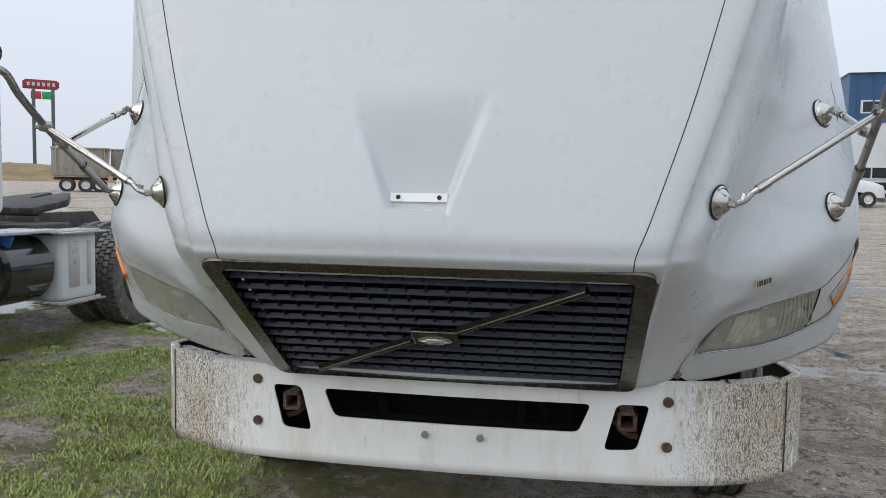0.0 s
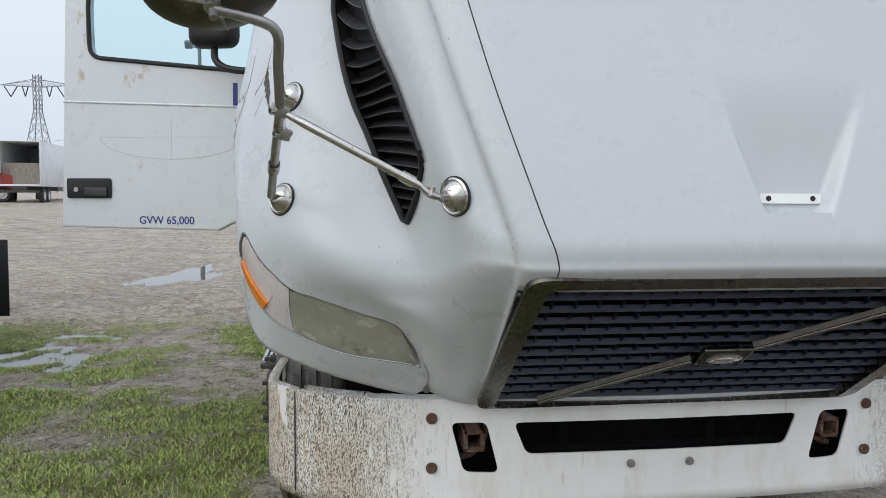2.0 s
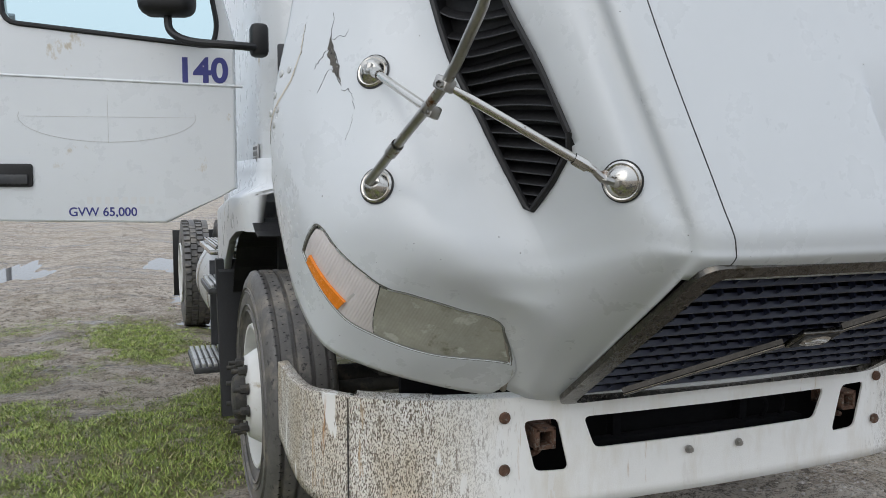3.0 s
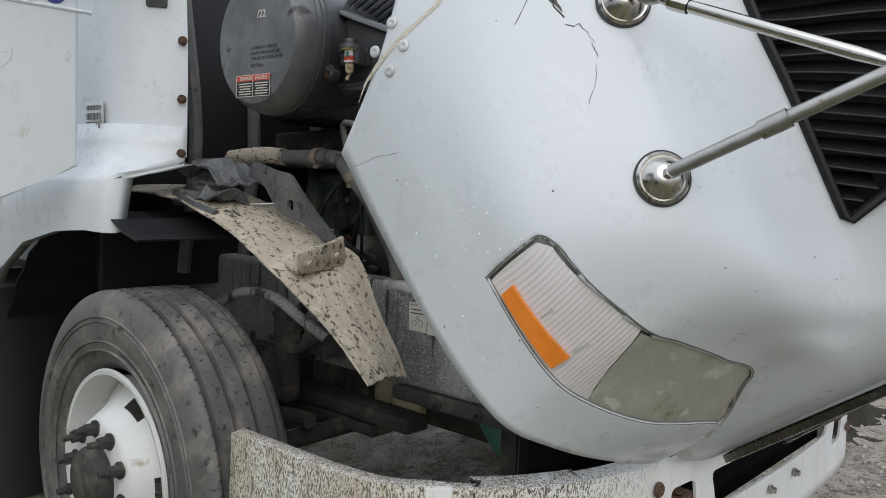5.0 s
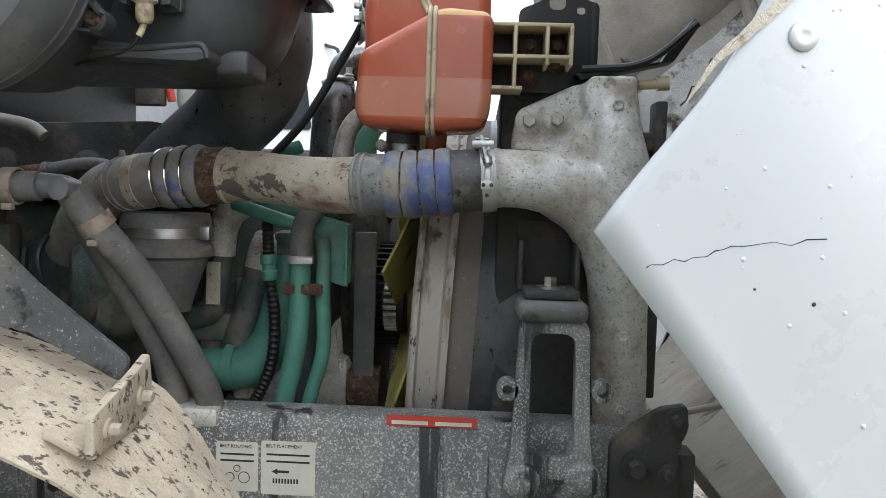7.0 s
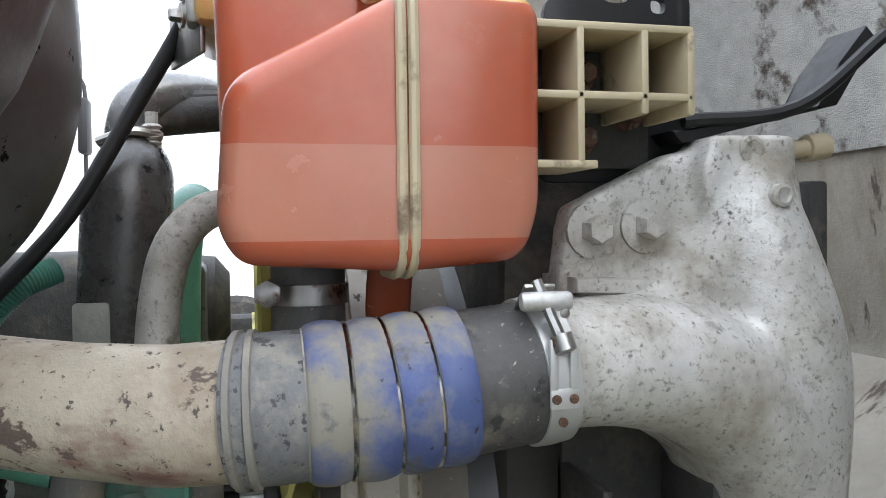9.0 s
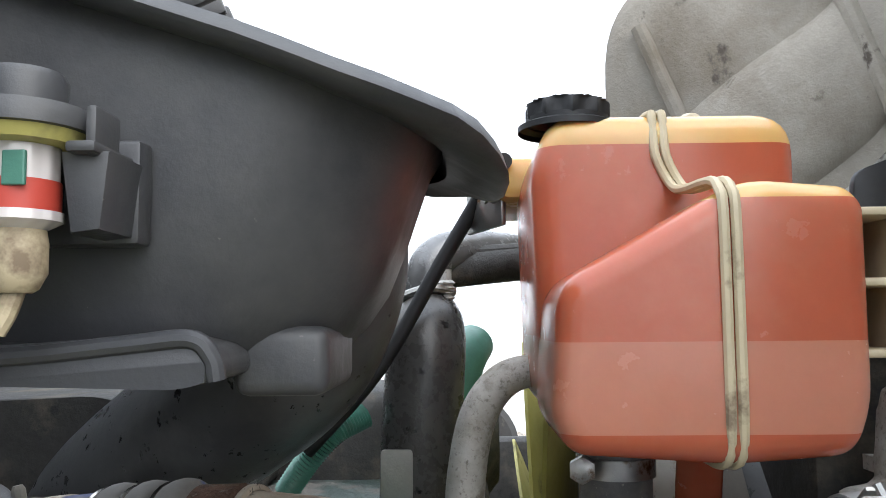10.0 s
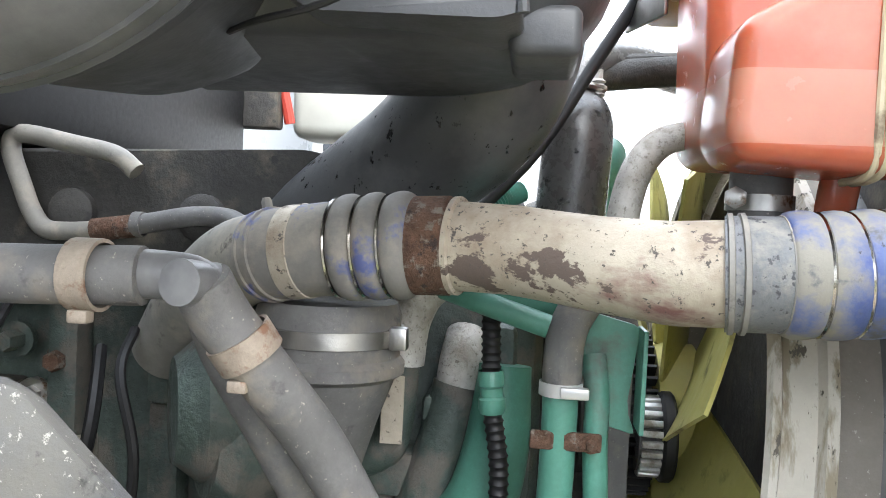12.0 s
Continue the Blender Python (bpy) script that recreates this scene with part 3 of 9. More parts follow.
def hood_shell():
    bm = B()
    A = [i / 100 for i in range(40)] + [0.4 + i / 10 for i in range(29)] + [3.28 + 0.69 * i / 8 for i in range(9)] + [4 + i / 8 for i in range(15)] + [5.9 + 1.04 * i / 30 for i in range(31)] + [7 + i / 8 for i in range(9)]
    Bv = [i / 8 for i in range(8)] + [1.06] + [1.2 + i / 10 for i in range(8)] + [2 + i / 25 for i in range(25)] + [3 + i / 10 for i in range(10)] + [4.0 + i / 40 for i in range(45)] + [5.15 + i / 10 for i in range(19)] + [7.0]
    na, nb = len(A) - 1, len(Bv) - 1
    for side in (1, -1):
        V = {}
        for i in range(na + 1):
            for j in range(nb + 1):
                p = hood_at(A[i], Bv[j])
                # scoop pressed into the middle of the hood
                if A[i] < 1:
                    w = 0.082 + 0.40 * max(0.0, p.y - 0.205)
                    inside = max(0.0, min(1.0, (w - abs(p.x)) / 0.030))
                    fade = max(0.0, min(1.0, (0.50 - p.y) / 0.29))
                    along = max(0.0, min(1.0, (p.y - 0.207) / 0.012)) * fade * fade * (3 - 2 * fade)
                    p.z -= 0.042 * (3 * inside ** 2 - 2 * inside ** 3) * along
                V[i, j] = bm.verts.new((p.x * side, p.y, p.z))
        for i in range(na):
            for j in range(nb):
                a, b = (A[i] + A[i + 1]) / 2, (Bv[j] + Bv[j + 1]) / 2
                if a < 1.50 and 0.12 < b < 1.95 or side == 1 and in_vent(a, b) or in_lamp(a, b):
                    continue
                q = (V[i, j], V[i, j + 1], V[i + 1, j + 1], V[i + 1, j])
                bm.faces.new(q if side == 1 else q[::-1])
    bmesh.ops.remove_doubles(bm, verts=bm.verts[:], dist=1e-5)
    bmesh.ops.recalc_face_normals(bm, faces=bm.faces[:])
    up = sum((f.normal.z for f in bm.faces))
    if up < 0:
        bmesh.ops.reverse_faces(bm, faces=bm.faces[:])
    bmesh.ops.delete(bm, geom=[v for v in bm.verts if not v.link_faces], context="VERTS")
    return bm


hood = part("hood", hood_shell(), [paint, inner_fibre], truck, "white fibreglass hood tilted forward, cracked at its rear corner", angle=60)
hood.matrix_world = HOOD
sol = hood.modifiers.new("thickness", "SOLIDIFY")
sol.thickness, sol.offset, sol.material_offset, sol.material_offset_rim = 0.011, -1, 1, 0

# grille
GW, GZ0, GZ1 = 0.585, 0.045, 0.785
def grille_y(z):
    return 0.028 + 0.1 * z


bm = B()
def grille_ring(w, z0, z1, r):
    return round_poly([(-w, z0), (w, z0), (w, z1), (-w, z1)], r, 5)


outer, inner = grille_ring(GW, GZ0, GZ1, 0.05), grille_ring(GW - 0.05, GZ0 + 0.012, GZ1 - 0.035, 0.03)
loops = []
for ring, lift in ((outer, 0.0), (outer, 0.016), (inner, 0.02), (inner, -0.03)):
    loops.append([bm.verts.new((x, grille_y(z) - lift - 0.003, z)) for x, z in ring])
for p, q in zip(loops, loops[1:]):
    for k in range(len(p)):
        bm.faces.new((p[k], p[(k + 1) % len(p)], q[(k + 1) % len(p)], q[k]))
bmesh.ops.recalc_face_normals(bm, faces=bm.faces[:])
part("grille_frame", bm, tarnished, hood, "tarnished chrome grille surround")
slat = None
NSL = 12
for i in range(NSL):
    z = GZ0 + 0.045 + (GZ1 - GZ0 - 0.095) * i / (NSL - 1)
    if slat is None:
        bm = B()
        prism(bm, [(-0.012, -0.017), (0.002, -0.021), (0.020, 0.004), (0.020, 0.010), (0.006, 0.014), (-0.010, -0.008)], 2 * (GW - 0.052),
              Matrix.Translation((GW - 0.052, 0, 0)) @ Matrix(((0, 0, -1, 0), (-1, 0, 0, 0), (0, 1, 0, 0), (0, 0, 0, 1))))
        slat = part("grille_slat", bm, grille_blue, hood, "dark blue-black plastic grille slat", smooth=False)
        slat.location = (0, grille_y(z) + 0.01, z)
    else:
        s2 = slat.copy()
        scene.collection.objects.link(s2)
        s2.location = (0, grille_y(z) + 0.01, z)
# added pale panel: hides the black plate from behind, where daylight would show
part("grille_liner", box(B(), (0, .122, .41), (1.10, .008, .74), .003, (-5.7, 0, 0)), inner_fibre, hood, "pale panel added to cover the back of the grille plate", smooth=False)
# solid black plate: the shade between the slats as colour
part("grille_backing", box(B(), (0, .105, .41), (1.06, .012, .70), .004, (-5.7, 0, 0)), shade_black, hood, "black plate standing in for the shade behind the grille", smooth=False)
nub = None
for k in range(19):
    for i in range(NSL):
        z = GZ0 + 0.045 + (GZ1 - GZ0 - 0.095) * i / (NSL - 1)
        if nub is None:
            nub = part("grille_nub", box(B(), (0, 0, 0), (0.006, 0.016, 0.016)), grille_blue, hood, smooth=False)
            ob = nub
        else:
            ob = nub.copy()
            scene.collection.objects.link(ob)
        ob.location = (-GW + 0.085 + (2 * GW - 0.17) * k / 18, grille_y(z) + 0.003, z + 0.024)
# diagonal bar and badge
bm = B()
d = Vector((0.86, 0, 0.52)).normalized()
a0, a1 = Vector((-0.42, 0, 0.13)), Vector((0.42, 0, 0.72))
for s, e in ((a0, Vector((-0.07, 0, 0.385))), (Vector((0.07, 0, 0.455)), a1)):
    dd = (e - s).normalized()
    nn = Vector((-dd.z, 0, dd.x)) * 0.009
    ring = [s - nn * 0.5, s + nn, e + nn, e - nn]
    lo = [bm.verts.new((p.x, grille_y(p.z) - 0.02, p.z)) for p in ring]
    hi = [bm.verts.new((p.x * 0.999, grille_y(p.z) - 0.04, p.z)) for p in ((s - nn * 0.2), (s + nn * 0.6), (e + nn * 0.6), (e - nn * 0.6))]
    bm.faces.new(hi)
    bm.faces.new(lo[::-1])
    for k in range(4):
        bm.faces.new((lo[k], lo[(k + 1) % 4], hi[(k + 1) % 4], hi[k]))
bmesh.ops.recalc_face_normals(bm, faces=bm.faces[:])
for s, e in ((a0, Vector((-0.07, 0, 0.385))), (Vector((0.07, 0, 0.455)), a1)):
    dd = (e - s).normalized()
    for k in (-1, 1):
        q = Vector((-dd.z, 0, dd.x)) * .0085 * k
        bmr = tube(B(), [(p.x, grille_y(p.z) - .036, p.z) for p in (s + q * .6, e + q)], .0028, 8, 0)
        part("bar_edge", bmr, chrome, hood, "bright chrome edge of the diagonal bar")
part("diagonal_bar", bm, surf("bar_chrome", (.045, .042, .038), .3, 1.0, vary=.3, scale=14, bump=.03), hood, "tarnished chrome diagonal bar", smooth=False)
bm = B()
BADGE = Matrix.Translation((0, grille_y(0.42) - 0.028, 0.42)) @ Matrix.Rotation(radians(-5.7), 4, "X") @ XZ
prism(bm, rounded(0.135, 0.085, 0.006), 0.014, BADGE, 0.003)
badge = part("badge", bm, tarnished, hood, "chrome badge with an oval emblem")
bm = B()
prism(bm, rounded(0.118, 0.068, 0.004), 0.002, BADGE @ Matrix.Translation((0, 0, 0.0135)))
part("badge_field", bm, black, badge, smooth=False)
bm = B()
lathe(bm, [(0.0, 0.021), (0.031, 0.021), (0.036, 0.018), (0.036, 0.0145)], (0, 0, 0), (0, 0, 1), 32)
for k in (-1, 0, 1):
    box(bm, (0, k * 0.016, 0.022), (0.058 - abs(k) * 0.018, 0.006, 0.004), 0.001)
bmesh.ops.scale(bm, vec=(1.35, 0.75, 1), verts=bm.verts[:])
bmesh.ops.transform(bm, matrix=BADGE, verts=bm.verts[:])
part("oval_emblem", bm, chrome, badge)

# lamps, vents, seams on both sides
def shell_patch(bm, a0, a1, b0, b1, lift, na=6, nb=14, side=1, thick=0.0, edge=None):
    rows = []
    for j in range(nb + 1):
        b = b0 + (b1 - b0) * j / nb
        row = []
        for i in range(na + 1):
            a = a0 + (a1 - a0) * i / na
            p = hood_at(a, b) + hood_normal(a, b) * lift
            row.append((p.x * side, p.y, p.z))
        rows.append(row)
    sheet(bm, rows, thick)
    bmesh.ops.recalc_face_normals(bm, faces=bm.faces[:])
    return bm


def lamp(side):
    bm = shell_patch(B(), 5.96, 6.96, 1.02, 5.13, -0.022, side=side, thick=0.004)
    housing = part("headlight", bm, silver, hood, "headlight unit with a yellowed lens and an amber side marker")
    bm = B()
    edge = [(lamp_low(b) - .02, b) for b in (1.03 + 3.82 * k / 30 for k in range(31))] + \
           [(6.11 - .16 * math.cos(radians(9 * k)), 4.85 + .26 * math.sin(radians(9 * k))) for k in range(1, 11)] + [(6.11 + 0.85 * k / 6, 5.11) for k in range(1, 7)] + \
           [(6.96, 5.11 - 4.08 * k / 30) for k in range(1, 31)] + [(6.96 - 0.93 * k / 6, 1.03) for k in range(1, 7)]
    loops = []
    for lift in (0.001, -0.020):
        loops.append([bm.verts.new(((hood_at(a, b) + hood_normal(a, b) * lift).x * side, *(hood_at(a, b) + hood_normal(a, b) * lift).yz)) for a, b in edge])
    for k in range(len(edge)):
        bm.faces.new((loops[0][k], loops[0][(k + 1) % len(edge)], loops[1][(k + 1) % len(edge)], loops[1][k]))
    part("lamp_bezel", bm, black, housing)
    def split(a):
        return 3.85 - 0.85 * (a - 6)

    def rear_end(a):
        return 5.07 if a >= 6.12 else 4.86 + .21 * math.sqrt(max(0.0, 1 - ((6.12 - a) / .13) ** 2))

    for nm, lo, hi, mat, tag in (("lens", lambda a: 1.10, lambda a: split(a) - .012, lens_old, "yellowed clear headlight lens"),
                                 ("turn_signal_lens", lambda a: split(a) + .012, rear_end, lens_clear, "clear ribbed turn signal lens")):
        bm = B()
        rows = []
        for k in range(25):
            row = []
            for i in range(9):
                a = (6.09 if nm == "lens" else 6.01) + (.84 if nm == "lens" else .92) * i / 8
                b = lo(a) + (hi(a) - lo(a)) * k / 24
                p = hood_at(a, b) - hood_normal(a, b) * .008
                row.append((p.x * side, p.y, p.z))
            rows.append(row)
        sheet(bm, rows, .004)
        bmesh.ops.recalc_face_normals(bm, faces=bm.faces[:])
        part(nm, bm, mat, housing, tag)
    bm = B()
    tube(bm, [((hood_at(a, split(a)) - hood_normal(a, split(a)) * .008).x * side, *(hood_at(a, split(a)) - hood_normal(a, split(a)) * .008).yz) for a in (6.05 + .89 * i / 8 for i in range(9))], .003, 6, 0)
    part("lens_divider", bm, black, housing)
    bm = B()
    path = [hood_at(a, b) - hood_normal(a, b) * .004 for a, b in edge]
    tube(bm, [(p.x * side, p.y, p.z) for p in path + path[:1]], .0045, 8, 0)
    part("lens_rim", bm, lens_rim, housing, "dull grey seal round the lamp")
    for lo_b, hi_b, n_rib in ((2.55, 3.45, 9), (1.72, 2.05, 4)):  # upright ribs moulded into the lens
        for k in range(n_rib):
            bm = B()
            rib = [hood_at(6.12 + .78 * i / 8, lo_b + (hi_b - lo_b) * k / (n_rib - 1) - .25 * i / 8) - hood_normal(6.12 + .78 * i / 8, 2.5) * .0065 for i in range(9)]
            tube(bm, [(p.x * side, p.y, p.z) for p in rib], .0022, 6, 0)
            part("lens_rib", bm, lens_bright, housing)
    bm = shell_patch(B(), 6.66, 6.88, 4.02, 4.92, -0.003, side=side, thick=0.008)
    part("side_marker", bm, amber, housing, "bright amber reflector lens")
    bm = B()  # reflector cup behind the lens
    c = [hood_at(6.45, b) - hood_normal(6.45, b) * .0035 for b in (4.0, 4.55)]
    q = [hood_at(6.62, b) - hood_normal(6.62, b) * .0035 for b in (4.0, 4.55)]
    sheet(bm, [[(p.x * side, p.y, p.z) for p in r] for r in (c, q)], .003)
    part("reflector_edge", bm, silver, housing)
    # flat bright patches on the lens, painted highlights of reflector and bulbs
    for b0, b1, a0, a1, nm in ((1.5, 2.0, 6.2, 6.75, "reflector"), (2.15, 2.35, 6.42, 6.6, "bulb_window"), (2.85, 3.05, 6.42, 6.6, "bulb_window")):
        part(nm, shell_patch(B(), a0, a1, b0, b1, -.0065, 5, 6, side, .002), lens_bright, housing)


def vent(side):
    bm = shell_patch(B(), 3.26, 3.99, 4.02, 6.22, -0.045, side=side, thick=0.004)
    body = part("side_vent", bm, black, hood, "black slatted hood vent")
    for a in (3.287, 3.963):  # black lining along both long edges of the opening
        rows = []
        for k in range(31):
            b = vent_low(a) + (6.2 - vent_low(a)) * k / 30
            p, nn = hood_at(a, b), hood_normal(a, b)
            p, q = p - nn * .001, p - nn * .046
            rows.append([(p.x * side, p.y, p.z), (q.x * side, q.y, q.z)])
        part("vent_lining", sheet(B(), rows, .002), black, body, smooth=False)
    for k in range(20):
        b = 4.16 + .13 * k
        rows, tip = [], []
        for i in range(15):
            a = 3.30 + 0.66 * i / 14
            bb = b - (3.97 - a) * 0.66
            if bb < vent_low(a) + .02 or bb > 6.18:
                continue
            p = hood_at(a, bb)
            nn = hood_normal(a, bb)
            along = (hood_at(a, bb + 0.05) - p).normalized()
            p, q = p - nn * 0.006, p - nn * 0.036 + along * 0.020
            rows.append([(p.x * side, p.y, p.z), (q.x * side, q.y, q.z)])
            tip.append((p.x * side, p.y, p.z))
        if len(rows) > 1:
            part("vent_slat", sheet(B(), rows, 0.003), black, body, smooth=False)
            # thin lighter tube: the slat's edge highlight put into the colour
            part("slat_edge", tube(B(), tip, .0013, 6, 0), plastic, body, "paler slat edge standing in for its highlight")
    bm = B()
    edge = [(3.29, vent_low(3.29) + 0.08 + (6.08 - vent_low(3.29)) * k / 20) for k in range(21)] + [(3.4, 6.2), (3.85, 6.2)] + \
           [(3.97, 6.12 - 2.0 * k / 20) for k in range(21)] + [(3.93, 4.06), (3.6, vent_low(3.6)), (3.35, vent_low(3.35))]
    path = [hood_at(a, b) for a, b in edge] + [hood_at(*edge[0])]
    tube(bm, [(p.x * side, p.y, p.z) for p in path], 0.0085, 8, 0)
    part("vent_frame", bm, black, body)


for side in (1, -1):
    lamp(side)
    if side == 1:
        vent(side)
    bm = B()
    tube(bm, [((hood_at(1, b)).x * side, *hood_at(1, b).yz) for b in (2.15 + 4.85 * k / 40 for k in range(41))], 0.0014, 6, 0)
    part("panel_seam", bm, black, hood)

# ---------------------------------------------------------------- bumper
def bumper_plan(s):
    """Half plan of the bumper: s 0 in the middle, 1 at the tip."""
    pts = [(0, -0.03), (0.4, -0.02), (0.7, 0.0), (0.9, 0.05), (1.06, 0.135), (1.165, 0.25), (1.20, 0.42), (1.185, 0.84)]
    c = spline([(x, y, 0) for x, y in pts], 8)
    f = s * (len(c) - 1)
    i = min(int(f), len(c) - 2)
    return c[i].lerp(c[i + 1], f - i)


def bumper_z(s):
    """Lower and upper edge."""
    return 0.462 + (0.03 * max(0, (s - 0.6) / 0.4) if s > 0.6 else 0.0), 0.795 - 0.035 * max(0, (s - 0.72) / 0.28)


bm = B()
N = 96
HOLES = (((-0.455, 0.722), (0.455, 0.722), (0.415, 0.625), (-0.415, 0.625)), ((-0.643, 0.725), (-0.537, 0.725), (-0.498, 0.57), (-0.604, 0.575)),
         ((0.643, 0.725), (0.537, 0.725), (0.498, 0.57), (0.604, 0.575)))


def cut(ob, outlines, m, depth):
    """Cuts flat outlines through a mesh object and bakes its modifiers."""
    bm = B()
    for o in outlines:
        prism(bm, round_poly(o, 0.022, 5), depth, m)
    me = bpy.data.meshes.new("cutter")
    bmesh.ops.recalc_face_normals(bm, faces=bm.faces[:])
    bm.to_mesh(me)
    bm.free()
    c = new("cutter", me)
    mod = ob.modifiers.new("cut", "BOOLEAN")
    mod.operation, mod.object, mod.solver = "DIFFERENCE", c, "EXACT"
    bpy.context.view_layer.update()
    done = bpy.data.meshes.new_from_object(ob.evaluated_get(bpy.context.evaluated_depsgraph_get()))
    ob.modifiers.clear()
    ob.data = done
    bpy.data.objects.remove(c)


M = 10
cols = []
for i in range(-N, N + 1):
    s = abs(i) / N
    p = bumper_plan(s)
    z0, z1 = bumper_z(s)
    cols.append([(math.copysign(p.x, i), p.y + 0.004 * math.sin(math.pi * j / M), z0 + (z1 - z0) * j / M) for j in range(M + 1)])
V = [[bm.verts.new(p) for p in c] for c in cols]
for i in range(2 * N):
    for j in range(M):
        bm.faces.new((V[i][j], V[i + 1][j], V[i + 1][j + 1], V[i][j + 1]))
# top flange
T = [[bm.verts.new((c[-1][0] * (1 - 0.035 / max(0.3, abs(c[-1][0]))) if abs(c[-1][0]) > 0.9 else c[-1][0], c[-1][1] + (0.05 if abs(c[-1][0]) < 1.1 else 0.0), c[-1][2] + 0.004))] for c in cols]
for i in range(2 * N):
    bm.faces.new((V[i][M], V[i + 1][M], T[i + 1][0], T[i][0]))
bmesh.ops.delete(bm, geom=[v for v in bm.verts if not v.link_faces], context="VERTS")
bumper = part("bumper", bm, [bumper_paint, dark], truck, "white painted steel bumper, stained and peeling", angle=60)
sol = bumper.modifiers.new("thickness", "SOLIDIFY")
sol.thickness, sol.offset, sol.material_offset = 0.007, -1, 1
cut(bumper, [h if h[0][0] < h[1][0] else h[::-1] for h in HOLES], xz(0.05), 0.15)
for x in (-0.7, 0.7):
    for z in (0.74, 0.591):
        bm = B()
        lathe(bm, [(0.017, 0), (0.017, 0.004), (0.013, 0.009), (0, 0.011)], (x, -0.002, z), (0, -1, 0), 16)
        part("bumper_bolt", bm, rust, bumper, "rusty carriage bolt")
for sx in (-1, 1):
    bm = B()
    p = bumper_plan(0.62)
    tube(bm, [(sx * (p.x + .001), p.y - .002, z) for z in (.48, .6, .79)], .0022, 6, 0)
    part("bumper_seam", bm, dark, bumper)
for x in (-0.094, 0.094):
    bm = B()
    lathe(bm, [(0.013, 0), (0.013, 0.004), (0, 0.004)], (x, -0.03, 0.588), (0, -1, 0), 12)
    lathe(bm, [(0.009, 0.004), (0.009, 0.014), (0, 0.014)], (x, -0.03, 0.588), (0, -1, 0), 6)
    part("plate_nut", bm, steel, bumper)
for sx in (-1, 1):
    bm = B()
    for dx, dz, w, h in ((-.026, 0, .012, .064), (.026, 0, .012, .064), (0, .026, .064, .012), (0, -.026, .064, .012)):
        box(bm, (sx * 0.572 + dx, 0.055, 0.668 + dz), (w, 0.13, h), 0.003)
    tube(bm, [(sx * 0.61, 0.06, 0.60), (sx * 0.57, 0.05, 0.615), (sx * 0.53, 0.06, 0.66), (sx * .52, .08, .70)], 0.010, 8)
    part("tow_hook", bm, rust, bumper, "rusty tow hook in the bumper opening")
# crossmember, plus a wide panel whose black stands for shade in the openings
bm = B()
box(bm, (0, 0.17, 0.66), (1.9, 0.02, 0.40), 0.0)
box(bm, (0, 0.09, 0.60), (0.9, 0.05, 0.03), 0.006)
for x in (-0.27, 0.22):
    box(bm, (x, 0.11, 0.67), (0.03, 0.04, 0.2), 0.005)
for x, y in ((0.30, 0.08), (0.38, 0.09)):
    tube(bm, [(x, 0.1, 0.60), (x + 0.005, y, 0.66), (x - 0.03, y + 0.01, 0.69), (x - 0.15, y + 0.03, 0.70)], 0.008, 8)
part("lower_radiator_support", bm, shade_black, truck, "black crossmember and panel that paint shade into the bumper openings")


# ---------------------------------------------------------------- wheels
def ring_tread(bm, cx, R, w, groove=0.012, dual=False):
    h = w / 2
    prof = [(0.30, -h * 0.62), (0.33, -h * 0.86), (0.40, -h), (0.47, -h * 0.97), (R - 0.025, -h * 0.90), (R - 0.004, -h * 0.80)]
    for c in (-0.5, -0.17, 0.17, 0.5):
        u = c * h * 1.3
        prof += [(R, u - 0.009), (R - 0.018, u - 0.006), (R - 0.018, u + 0.006), (R, u + 0.009)]
    prof += [(R - 0.004, h * 0.80), (R - 0.025, h * 0.90), (0.47, h * 0.97), (0.40, h), (0.33, h * 0.86), (0.30, h * 0.62)]
    lathe(bm, prof, (cx, 0, 0), (-1, 0, 0), 72)


